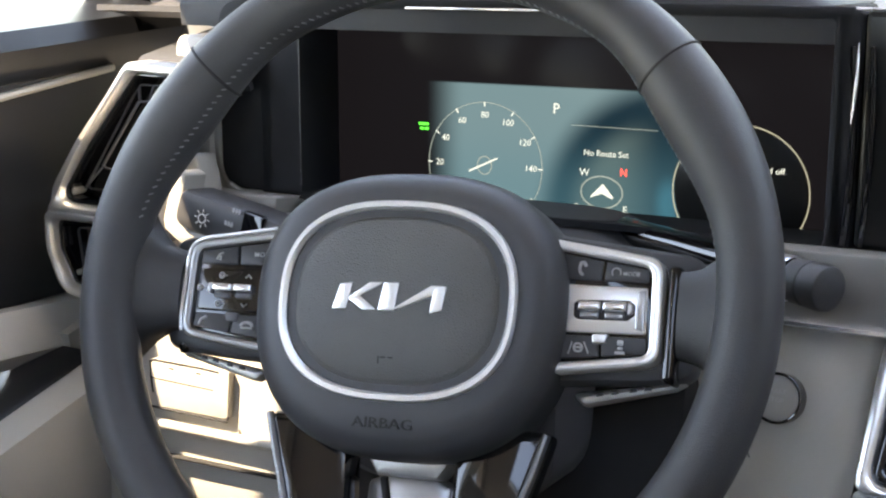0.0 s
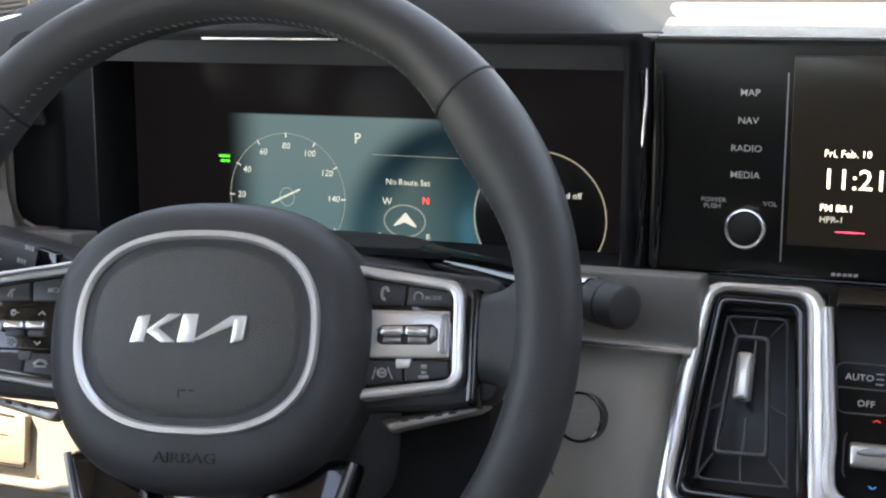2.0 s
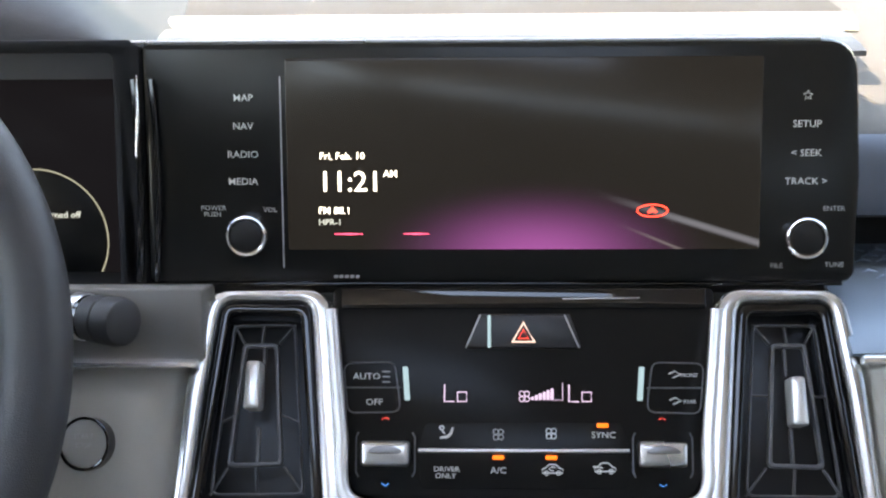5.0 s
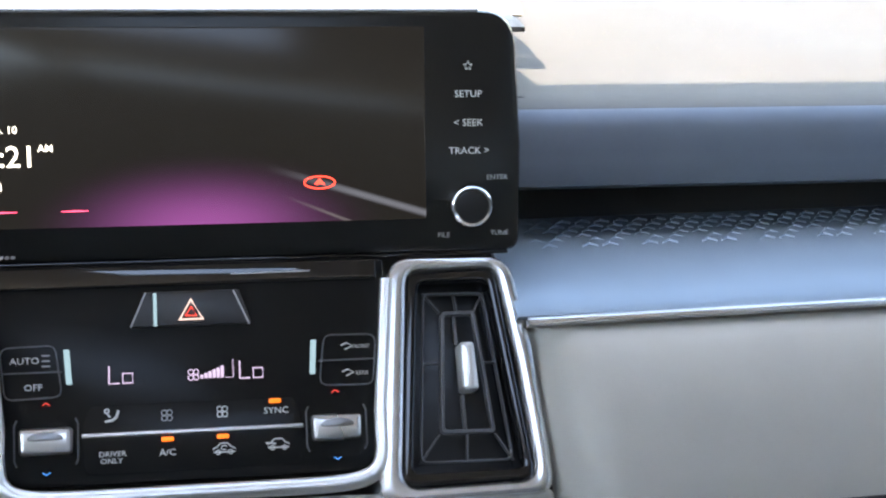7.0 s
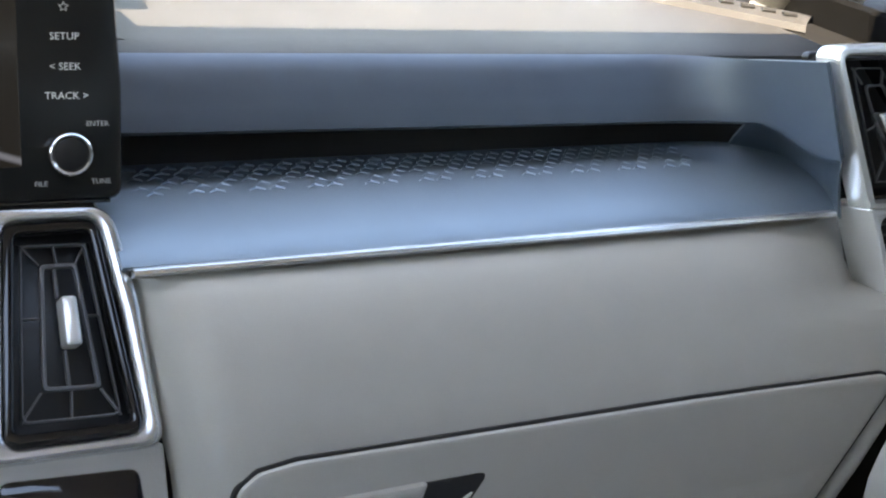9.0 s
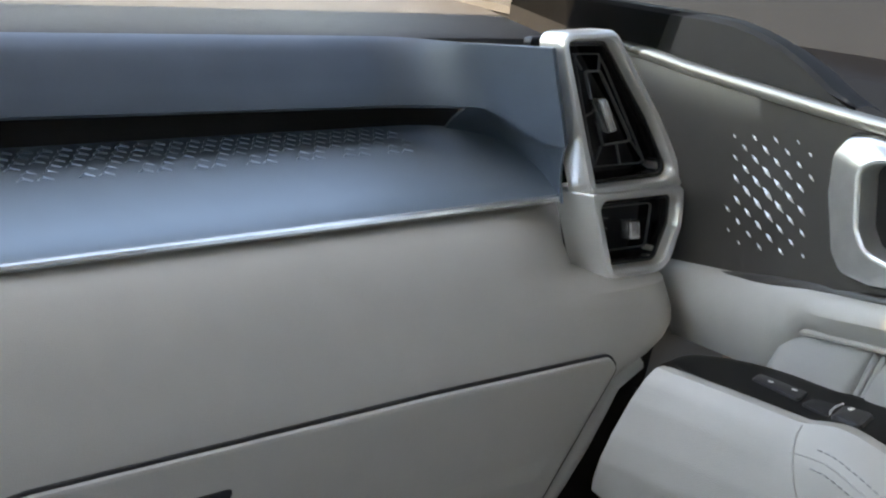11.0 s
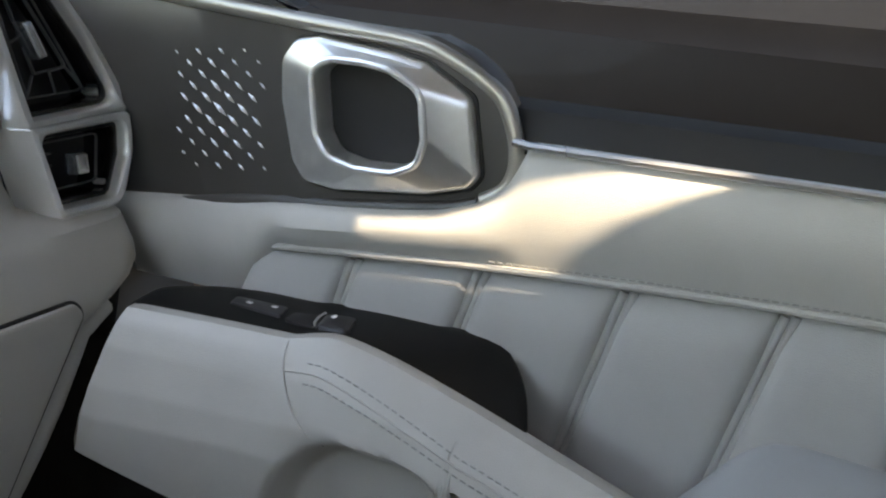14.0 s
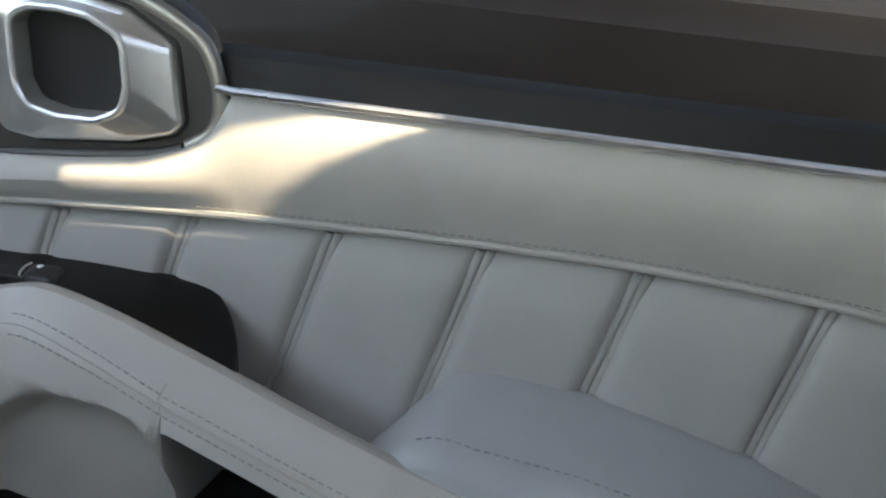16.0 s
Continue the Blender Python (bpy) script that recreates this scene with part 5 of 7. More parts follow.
def stalks():
    s = thing("wiper_stalk", dash_point(-0.245, -0.06, -0.11), "black wiper stalk with a round knob", "stalk")
    m = Matrix.Translation(dash_point(-0.1945, -0.064, -0.1040)) @ (TILT.to_3x3() @ Matrix.Rotation(radians(90), 3, 'Y') @ Matrix.Rotation(radians(32), 3, 'X')).to_4x4()
    part("knob", lathe([(0.0100, -0.020), (0.0112, -0.0188), (0.0116, -0.0170), (0.0116, -0.0095), (0.0110, -0.0090), (0.0110, -0.0080), (0.0118, -0.0074), (0.0120, 0.0), (0.0112, 0.0034), (0.0092, 0.0046), (0.0001, 0.0050)], m, 40), LEATHER_BLACK, s, "black ribbed knob")
    part("arm", lathe([(0.0090, -0.16), (0.0100, -0.06), (0.0106, -0.030), (0.0112, -0.024), (0.0112, -0.019)], m, 24), GLOSS_BLACK, s, "gloss black arm")
    part("collar", lathe([(0.0116, -0.0285), (0.0118, -0.0225), (0.0112, -0.0215)], m, 24), CHROME_SOFT, s, "bright collar")
    t = thing("light_stalk", dash_point(-0.54, -0.05, -0.11), "black headlamp stalk with printed signs", "stalk")
    g = Local(Face(-0.055, 0.1).spot(-0.5520, -0.1062, 0.0, -11.0))
    part("arm", slab(g, [(-0.046, -0.0125), (0.010, -0.0140), (0.090, -0.011), (0.090, 0.010), (0.010, 0.0125), (-0.044, 0.0125)], [0.010, 0.004, 0.002, 0.002, 0.004, 0.008], -0.026, 0.0, 0.005, 6), BTN_SOFT, t, "black stalk arm")
    part("dark_ring", slab(g, [(0.008, -0.0135), (0.024, -0.0130), (0.024, 0.0120), (0.008, 0.0123)], 0.001, -0.002, 0.0015, 0.001), GLOSS_BLACK, t)
    bm = bmesh.new()
    c = g.spot(-0.022, -0.0015, 0.0008)
    tube([c @ Vector((0.0028 * math.cos(a), 0.0028 * math.sin(a), 0)) for a in (2 * math.pi * i / 14 for i in range(14))], 0.0005, 5, closed=True, bm=bm)
    for i in range(8):
        a = 2 * math.pi * i / 8
        tube([c @ Vector((r * math.cos(a), r * math.sin(a), 0)) for r in (0.0040, 0.0058)], 0.0004, 5, bm=bm)
    part("lamp_sign", bm, INK, t)
    words("stalk_lettering", "AUTO", g.spot(-0.0010, -0.0090, 0.0008), 0.0045, INK_GREY, t)
    words("stalk_lettering", "OFF", g.spot(0.0320, -0.0070, 0.0008), 0.0045, INK_GREY, t)
    for x, z in ((-0.002, 0.0005), (0.002, 0.0095), (0.030, 0.0020), (0.046, 0.008)):
        part("stalk_sign", bars(g, x - 0.003, z - 0.001, 3, 0.0016, 0.0030, 0.0007, 0.0008), INK_GREY, t)
    part("stalk_rim", slab(Face(-0.05, 0.1), [(-0.5979, -0.0756), (-0.6043, -0.0885), (-0.6092, -0.1068), (-0.6081, -0.1138), (-0.5989, -0.1201), (-0.5907, -0.1235), (-0.5833, -0.1196), (-0.5759, -0.1171), (-0.5800, -0.1120), (-0.5902, -0.1110), (-0.5957, -0.1056), (-0.5943, -0.093), (-0.5912, -0.0787)], 0.002, -0.02, 0.0, 0.0018), CREAM, t, "pale rim round the stalk's end")
    # bright edge of the column trim behind the stalk
    part("stalk_base", slab(Face(-0.022, 0.1), [(-0.622, -0.136), (-0.535, -0.136), (-0.535, -0.104), (-0.596, -0.104), (-0.606, -0.070), (-0.614, -0.070)], [0.01, 0.004, 0.004, 0.012, 0.003, 0.003], -0.02, 0.0, 0.003), CREAM_GREY, t, "pale trim behind the stalk")


def cluster():
    f, g = SCREEN, Face(0.046, 0.0)
    c = thing("instrument_cluster", f.at(-0.39, -0.10), "digital instrument cluster with lit gauges in a deep black recess", "instrument cluster")
    o = [(-0.6075, -0.0960), (-0.1960, -0.0985), (-0.1960, 0.0285), (-0.6080, 0.0285)]
    n = [(-0.5440, -0.0975), (-0.2105, -0.0975), (-0.2105, 0.0235), (-0.5440, 0.0235)]
    part("frame", ring(f, o, n, [0.016, 0.004, 0.004, 0.02], 0.004, -0.03, 0.0, -0.048, 0.002, 6), VOID, c, "black frame of the recess")
    part("frame_trim", tube(line3([f.at(x, z, -0.004) for x, z in ((-0.6115, -0.030), (-0.6105, -0.070), (-0.6060, -0.0880), (-0.5950, -0.0985), (-0.5750, -0.1010), (-0.5480, -0.1015))], 6), 0.0042, 10), CREAM_GREY, c, "pale trim round the instrument glass")
    part("recess", ring(g, [(-0.575, -0.125), (-0.200, -0.125), (-0.200, 0.030), (-0.575, 0.030)], [(-0.5655, -0.1160), (-0.2080, -0.1160), (-0.2080, 0.0235), (-0.5655, 0.0235)], 0.003, 0.003, -0.01, 0.046, None, 0.001), VOID, c)
    part("screen", slab(g, [(-0.565, -0.1165), (-0.209, -0.1165), (-0.209, 0.017), (-0.565, 0.017)], 0.002, -0.006, 0.0, 0.0005), GAUGES, c, "lit instrument screen")
    part("recess_edge", tube([f.at(-0.5440, z, 0.0002) for z in spaced(-0.090, 0.020, 6)], 0.0006, 6), VENT_BLACK, c)
    part("left_foot", tube([f.at(x, -0.0978 + 0.6 * max(0, -x - 0.592) , 0.001) for x in spaced(-0.600, -0.545, 6)], 0.0013, 6), CHROME_SOFT, c, "thin bright lower edge")
    # reflection under the hood, built as a slim chrome strip
    part("hood_reflection", slab(f, [(-0.4660, 0.0236), (-0.3770, 0.0240), (-0.3770, 0.0257), (-0.4660, 0.0253)], 0.0006, -0.004, 0.0012, 0.0004, 2), CHROME, c, "chrome strip set in for a reflection under the hood")
    cx, cz = -0.4346, -0.0752
    part("dial", tube([g.at(cx + 0.0400 * math.cos(a), cz + 0.0400 * math.sin(a), 0.001) for a in (radians(-40 + 260 * i / 60) for i in range(61))], 0.00028, 5), DIM_GLOW, c, "speedometer arc")
    for i, s in enumerate(("0", "20", "40", "60", "80", "100", "120", "140", "160")):
        a = radians(210 - 30 * i)
        p = [g.at(cx + r * math.cos(a), cz + r * math.sin(a), 0.0012) for r in (0.0375, 0.0405)]
        part("tick", tube(p, 0.00042, 5), GREY_GLOW, c)
        if 0 < i < 8:
            words("dial_numbers", s, g.spot(cx + 0.0322 * math.cos(a), cz + 0.0322 * math.sin(a), 0.0012), 0.0057, GREY_GLOW, c, shear=0.1)
    part("needle", slab(g, [(cx - 0.0115, cz - 0.0040), (cx - 0.0105, cz - 0.0048), (cx + 0.0090, cz + 0.0046), (cx + 0.0086, cz + 0.0055)], 0.0002, 0, 0.0016, 0.0002, 1), GREY_GLOW, c, "pale needle")
    part("needle_hub", tube([g.at(cx + 0.0050 * math.cos(a), cz + 0.0058 * math.sin(a), 0.0010) for a in (2 * math.pi * i / 20 for i in range(20))], 0.0004, 5, closed=True), DIM_GLOW, c)
    words("gear_letter", "P", g.spot(-0.3856, -0.0368, 0.0012), 0.0092, GREY_GLOW, c)
    words("cluster_lettering", "No Route Set", g.spot(-0.3524, -0.0624, 0.0012), 0.0052, GREY_GLOW, c)
    kx, kz = -0.3547, -0.0862
    for s, dx, dz, m in (("W", -0.0115, 0.0115, GREY_GLOW), ("N", 0.0140, 0.0130, RED), ("S", -0.0165, -0.0105, GREY_GLOW), ("E", 0.0155, -0.0098, GREY_GLOW)):
        words("compass_letter", s, g.spot(kx + dx, kz + dz, 0.0012), 0.0062, m, c)
    part("compass_ring", tube([g.at(kx + 0.0135 * math.cos(a), kz + 0.0098 * math.sin(a), 0.001) for a in (2 * math.pi * i / 36 for i in range(36))], 0.0005, 5, closed=True), DIM_GLOW, c)
    part("compass_arrow", slab(g, [(kx - 0.0085, kz - 0.0042), (kx, kz - 0.0008), (kx + 0.0085, kz - 0.0042), (kx + 0.0004, kz + 0.0052)], 0.0002, 0, 0.0014, 0.0002, 1), GREY_GLOW, c, "pale compass arrow")
    part("side_ring", tube([g.at(-0.2690 + 0.0405 * math.cos(a), -0.0798 + 0.0398 * math.sin(a), 0.0012) for a in (2 * math.pi * i / 72 for i in range(72))], 0.00042, 5, closed=True), GOLD_RING, c, "pale gauge ring")
    part("side_disc", slab(g, [(-0.2690 + 0.0400 * math.cos(2 * math.pi * i / 36), -0.0798 + 0.0393 * math.sin(2 * math.pi * i / 36)) for i in range(36)], 0.0005, -0.001, 0.0005, 0.0002, 1), PIANO, c)
    words("cluster_lettering", "turned off", g.spot(-0.2435, -0.0655, 0.0012), 0.0052, GREY_GLOW, c, align='RIGHT')
    part("fuel_sign", bars(g, -0.4815, -0.0550, 2, 0.0030, 0.0018, 0.0006, 0.0012, bars(g, -0.4825, -0.0520, 1, 0.0078, 0.0018, 0, 0.0012)), GREEN, c, "green tell-tale lamp")
    part("thin_line", slab(g, [(-0.3760, -0.0463), (-0.3200, -0.0466), (-0.3200, -0.0463), (-0.3760, -0.0460)], 0.0001, 0, 0.0008, 0.0001, 1), DIM_GLOW, c)
    words("cluster_lettering", "MPG", g.spot(-0.3010, -0.1135, 0.0012), 0.0050, GREY_GLOW, c, shear=0.2)
    part("bottom_strip", slab(g, [(-0.3560, -0.1135), (-0.3210, -0.1140), (-0.3210, -0.1130), (-0.3560, -0.1125)], 0.0002, 0, 0.0008, 0.0001, 1), GREY_GLOW, c)


def start_button():
    f = Face(-0.002, 0.30)
    b = thing("start_button", f.at(-0.222, -0.1685), "round satin grey start button in a black ring", "button")
    c = f.spot(-0.2172, -0.1677, -0.001) @ Matrix.Rotation(radians(-9), 4, 'Y')
    part("ring", lathe([(0.0134, -0.010), (0.0134, 0.0020), (0.0129, 0.0026), (0.0121, 0.0022), (0.0120, 0.0)], c, 40), GLOSS_BLACK, b, "gloss black ring")
    part("cap", lathe([(0.0120, -0.006), (0.0119, 0.0014), (0.0110, 0.0020), (0.0001, 0.0022)], c, 40), BTN_GREY, b, "satin grey cap")
    for dz, s in ((0.0035, "START"), (-0.0010, "STOP")):
        words("cap_lettering", s, c @ Matrix.Translation((0.0, dz, 0.0024)), 0.0036, INK_GREY, b)


# ---- corner vents ----
def corner_vent(s):
    f = Face(-0.050, 0.0)
    f.m = f.m @ Matrix.Translation((-0.003, 0.0068, 0) if s > 0 else (0.001, 0.0100, 0))
    v = thing("side_vent", f.at(s * 0.67, -0.18), "corner air vent pod in satin metal with two openings", "air vent", "corner air vents")

    def mir(c):
        out = [(s * x, z) for x, z in c]
        return out if s > 0 else out[::-1]
    def way(radii):
        return radii if s > 0 else radii[::-1]
    # outer frame with a bar between the two openings
    top_o = mir([(0.5905, -0.0228), (0.6430, -0.0205), (0.6895, -0.0770), (0.7190, -0.1240), (0.6270, -0.1240)])
    top_i = mir([(0.5985, -0.0285), (0.6395, -0.0275), (0.6830, -0.0770), (0.7120, -0.1172), (0.6290, -0.1188)])
    part("upper_frame", ring(f, top_o, top_i, way([0.010, 0.012, 0.050, 0.003, 0.002]), way([0.006, 0.012, 0.050, 0.010, 0.008]), -0.0165, 0.004, -0.020, 0.0042, 6), SILVER, v, "satin metal frame of the tall opening")
    low_o = mir([(0.6265, -0.1228), (0.7202, -0.1228), (0.7205, -0.1480), (0.7085, -0.1812), (0.6480, -0.1825)])
    low_i = mir([(0.6360, -0.1292), (0.7140, -0.1288), (0.7130, -0.1500), (0.7010, -0.1740), (0.6475, -0.1732)])
    part("lower_frame", ring(f, low_o, low_i, way([0.002, 0.006, 0.030, 0.022, 0.010]), way([0.008, 0.008, 0.020, 0.012, 0.008]), -0.030, 0.0042, -0.020, 0.0042, 6), SILVER, v, "satin metal frame of the small opening")
    part("upper_back", slab(f, grown(top_i, 0.002), 0.005, -0.034, -0.028), VENT_BLACK, v)
    part("lower_back", slab(f, grown(low_i, 0.002), 0.005, -0.034, -0.028), VENT_BLACK, v)
    part("upper_lining", ring(f, top_i, grown(top_i, -0.0035), 0.006, 0.005, -0.018, -0.004, -0.028, 0.001), GLOSS_BLACK, v)
    part("lower_lining", ring(f, low_i, grown(low_i, -0.0035), 0.006, 0.006, -0.018, -0.004, -0.028, 0.001), GLOSS_BLACK, v)
    a = mir([(0.6190, -0.0360), (0.6440, -0.0360), (0.6950, -0.1085), (0.6440, -0.1090)])
    b = mir([(0.6285, -0.0465), (0.6440, -0.0465), (0.6795, -0.0935), (0.6500, -0.0955)])
    part("outer_vane", ring(f, a, grown(a, -0.0009), 0.004, 0.003, -0.0130, -0.0112, None, 0.0003), VANE_METAL, v)
    part("inner_vane", ring(f, b, grown(b, -0.0014), 0.003, 0.002, -0.0120, -0.0098, None, 0.0004), VANE_METAL, v)
    between = lambda p, q, k: (p[0] + (q[0] - p[0]) * k, p[1] + (q[1] - p[1]) * k)
    for p, q in list(zip(a, b)) + [(between(a[2], a[3], 0.5), between(b[2], b[3], 0.5)), (between(a[3], a[0], 0.45), between(b[3], b[0], 0.45))]:
        n = Vector((-(q[1] - p[1]), q[0] - p[0])).normalized() * 0.0006
        part("rib", slab(f, [(p[0] + n.x, p[1] + n.y), (q[0] + n.x, q[1] + n.y), (q[0] - n.x, q[1] - n.y), (p[0] - n.x, p[1] - n.y)], 0.0002, -0.0130, -0.0114, 0.0002, 1), VANE_METAL, v)
    part("slider", slab(f, mir([(0.6345, -0.0640), (0.6425, -0.0634), (0.6548, -0.0852), (0.6468, -0.0864)]), 0.002, -0.012, -0.0015, 0.0024), CHROME, v, "bright chrome slider")
    c = mir([(0.6480, -0.1355), (0.7040, -0.1355), (0.7000, -0.1655), (0.6560, -0.1655)])
    part("small_vane", ring(f, c, grown(c, -0.0010), 0.004, 0.003, -0.0130, -0.0112, None, 0.0003), VANE_METAL, v)
    for z in (-0.1430, -0.1500, -0.1570):
        part("rib", slab(f, mir([(0.6440, z - 0.0004), (0.6600, z - 0.0004), (0.6600, z + 0.0004), (0.6440, z + 0.0004)]), 0.0002, -0.0140, -0.011, 0.0002, 1), VANE_METAL, v)
    part("small_slider", slab(f, mir([(0.6725, -0.1450), (0.6830, -0.1453), (0.6844, -0.1580), (0.6740, -0.1577)]), 0.0014, -0.012, -0.0025, 0.0022), CHROME, v, "satin slider")
    part("thumb_wheel", slab(f, mir([(0.6960, -0.1098), (0.7040, -0.1060), (0.7085, -0.1110), (0.7050, -0.1150)]), 0.001, -0.016, -0.007, 0.001), SATIN, v, "satin thumb wheel")
    part("thumb_wheel", slab(f, mir([(0.6985, -0.1665), (0.7015, -0.1640), (0.7065, -0.1690), (0.7040, -0.1712)]), 0.001, -0.014, -0.006, 0.001), SATIN, v, "satin thumb wheel")
    part("lower_lip", tube([f.at(s * x, z, -0.006) for x, z in ((0.6520, -0.1705), (0.6700, -0.1712), (0.6900, -0.1712), (0.6980, -0.1702))], [0.0004, 0.0009, 0.0009, 0.0004], 6), CHROME, v, "thin bright lip")
    return v


def glove_box():
    f = Face(-0.0693, 0.075)
    f.m = f.m @ Matrix.Translation((0.17, 0, 0)) @ Matrix.Rotation(0.0140, 4, 'Z') @ Matrix.Translation((-0.17, 0, 0))
    g = thing("glove_box", f.at(0.41, -0.36), "cream glove box with recessed pull handle", "glove box")
    lid = [(0.1850, -0.3700), (0.4680, -0.3650), (0.5170, -0.3240), (0.6150, -0.2265), (0.6090, -0.2185), (0.470, -0.2172), (0.2300, -0.2192), (0.2100, -0.2220), (0.2000, -0.2290), (0.1960, -0.2400)]
    part("gap", slab(f, grown(lid, 0.0019), [0.01, 0.01, 0.02, 0.010, 0.012, 0.02, 0.01, 0.01, 0.01, 0.01], -0.012, 0.0008, 0.0004, 6), MATT_BLACK, g, "dark shut line")
    part("lid", slab(f, lid, [0.01, 0.01, 0.02, 0.010, 0.010, 0.02, 0.01, 0.01, 0.01, 0.01], -0.008, 0.0035, 0.0028, 6), CREAM, g, "cream lid")
    h = [(0.2440, -0.2540), (0.3220, -0.2530), (0.3345, -0.2385), (0.2440, -0.2400)]
    part("handle_recess", slab(f, h, [0.002, 0.006, 0.003, 0.002], -0.001, 0.0042, 0.0004), MATT_BLACK, g, "dark handle recess")
    part("recess_lip", slab(f, [(0.2400, -0.2552), (0.3190, -0.2540), (0.3255, -0.2462), (0.3165, -0.2510), (0.2400, -0.2518)], 0.001, 0.000, 0.0055, 0.0008, 3), CREAM, g)
    part("handle", slab(f, [(0.2400, -0.2500), (0.2935, -0.2490), (0.2985, -0.2385), (0.2400, -0.2400)], 0.002, 0.0, 0.0085, 0.003), CREAM, g, "cream pull handle")
    return g


# ---- passenger door ----
def level(y, base):
    """z in the dash frame of a level plane that passes base = (y, z)."""
    return base[1] + 0.2309 * (y - base[0])


def passenger_door():
    d = thing("door_1", (0.70, -0.35, 0.45), "closed passenger door with cream quilted panel and dark metal-look trim", "car door", kind="structure")
    f = Side(0.680, -1, 0.30)
    top = [(-0.010, -0.0325), (-0.050, -0.0385), (-0.198, -0.0555), (-0.285, -0.0655), (-0.315, -0.085), (-0.328, -0.109), (-0.3265, -0.143), (-0.309, -0.157), (-0.290, -0.160), (-0.168, -0.1655), (-0.060, -0.1790), (-0.010, -0.185)]
    hi_line = [(0.060, -0.0245), (-0.010, -0.0325), (-0.050, -0.0385), (-0.198, -0.0555), (-0.285, -0.0655), (-0.305, -0.0745), (-0.3200, -0.0880), (-0.3295, -0.1100), (-0.3325, -0.1240)]
    lo_line = [(0.060, -0.1930), (-0.010, -0.1850), (-0.060, -0.1790), (-0.168, -0.1655), (-0.290, -0.1600), (-0.311, -0.1548), (-0.3235, -0.1470), (-0.3305, -0.1360), (-0.3325, -0.1250)]

    def between(line, y):
        for (a, za), (b, zb) in zip(line, line[1:]):
            if a >= y >= b:
                return za + (zb - za) * (y - a) / (b - a)
        return line[-1][1]
    loops = []
    for y in spaced(0.060, -0.285, 28) + [-0.295, -0.303, -0.310, -0.316, -0.321, -0.325, -0.3285, -0.3310, -0.3325]:
        hi, lo = between(hi_line, y), between(lo_line, y)
        loops.append([f.at(y, z, w) for z, w in [(hi, -0.012), (hi, 0.002)] + [(hi + (lo - hi) * q, 0.004) for q in (0.02, 0.2, 0.4, 0.6, 0.8, 0.98)] + [(lo, 0.002), (lo, -0.012)]])
    part("trim_panel", loft(loops, cap1=False, closed=False), DOOR_DARK, d, "dark metal-look trim panel")
    # one rim in two tones: paler where it catches light, darker along the bottom
    rim = [(0.060, -0.0255), (-0.010, -0.0335), (-0.050, -0.0395), (-0.198, -0.0570), (-0.270, -0.0680), (-0.296, -0.0780), (-0.3150, -0.0905), (-0.3240, -0.1010), (-0.3290, -0.1190), (-0.3285, -0.1345), (-0.3225, -0.1450), (-0.3100, -0.1515)]
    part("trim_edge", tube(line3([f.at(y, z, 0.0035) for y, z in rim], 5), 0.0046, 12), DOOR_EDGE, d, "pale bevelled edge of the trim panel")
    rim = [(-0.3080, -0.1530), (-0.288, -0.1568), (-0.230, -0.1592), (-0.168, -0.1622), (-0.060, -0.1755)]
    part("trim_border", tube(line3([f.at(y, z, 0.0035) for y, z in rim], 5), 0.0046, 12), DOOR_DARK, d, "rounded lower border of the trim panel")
    rim = [(-0.3240, -0.1495), (-0.3110, -0.1580), (-0.290, -0.1622), (-0.230, -0.1646), (-0.168, -0.1676), (-0.060, -0.1810)]
    part("trim_gap", tube(line3([f.at(y, z, 0.0060) for y, z in rim], 5), 0.0010, 6), MATT_BLACK, d, "dark seam under the trim panel")
    # embossed diamonds on the trim panel, their glints put in as a pale metal
    bm = bmesh.new()
    for i in range(-5, 6):
        for j in range(-5, 6):
            y, z = -0.1335 - 0.0112 * i - 0.0088 * j, -0.1105 - 0.0062 * i + 0.0072 * j
            if abs(i) > 4 or abs(j) > 4 or abs(i + j) > 6 or abs(z + 0.1105) > 0.036 or abs(y + 0.1335) > 0.039:
                continue
            # smaller outwards, so that the painted glints die away
            k = 1.05 - 0.15 * max(abs(i), abs(j), abs(i + j) - 1)
            a, c = (-0.0064 * k, -0.0046 * k), (-0.0012 * k, 0.0017 * k)
            ps = [(y - a[0], z - a[1]), (y + c[0], z + c[1]), (y + a[0], z + a[1]), (y - c[0], z - c[1])]
            base = [bm.verts.new(f.at(p, r, 0.0036)) for p, r in ps]
            tip = bm.verts.new(f.at(y + 0.2 * a[0], z + 0.2 * a[1], 0.0036 + 0.0026 * k))
            for m in range(4):
                bm.faces.new((base[m], base[(m + 1) % 4], tip))
    tagged(part("diamond_relief", bm, GLINT, d, "pattern of small raised diamonds, pale for their glints", flat=True), kind="stuff")
    loops = []
    for y in spaced(0.12, -0.20, 14):
        hi, t = 0.004 - 0.070 * (0.054 - y), max(0.0, min(1.0, (-y - 0.06) / 0.13))
        lo = between(hi_line, max(-0.198, min(-0.012, y)))
        hi = hi + (lo + 0.004 - hi) * t * t
        loops.append([f.at(y, z, w) for z, w in ((lo - 0.006, 0.000), (lo + 0.004, 0.001), (hi - 0.003, 0.001), (hi, -0.002), (hi + 0.001, -0.012), (hi - 0.004, -0.030))])
    part("window_belt", loft(loops, cap1=False, closed=False), MATT_BLACK, d, "dark belt under the window")
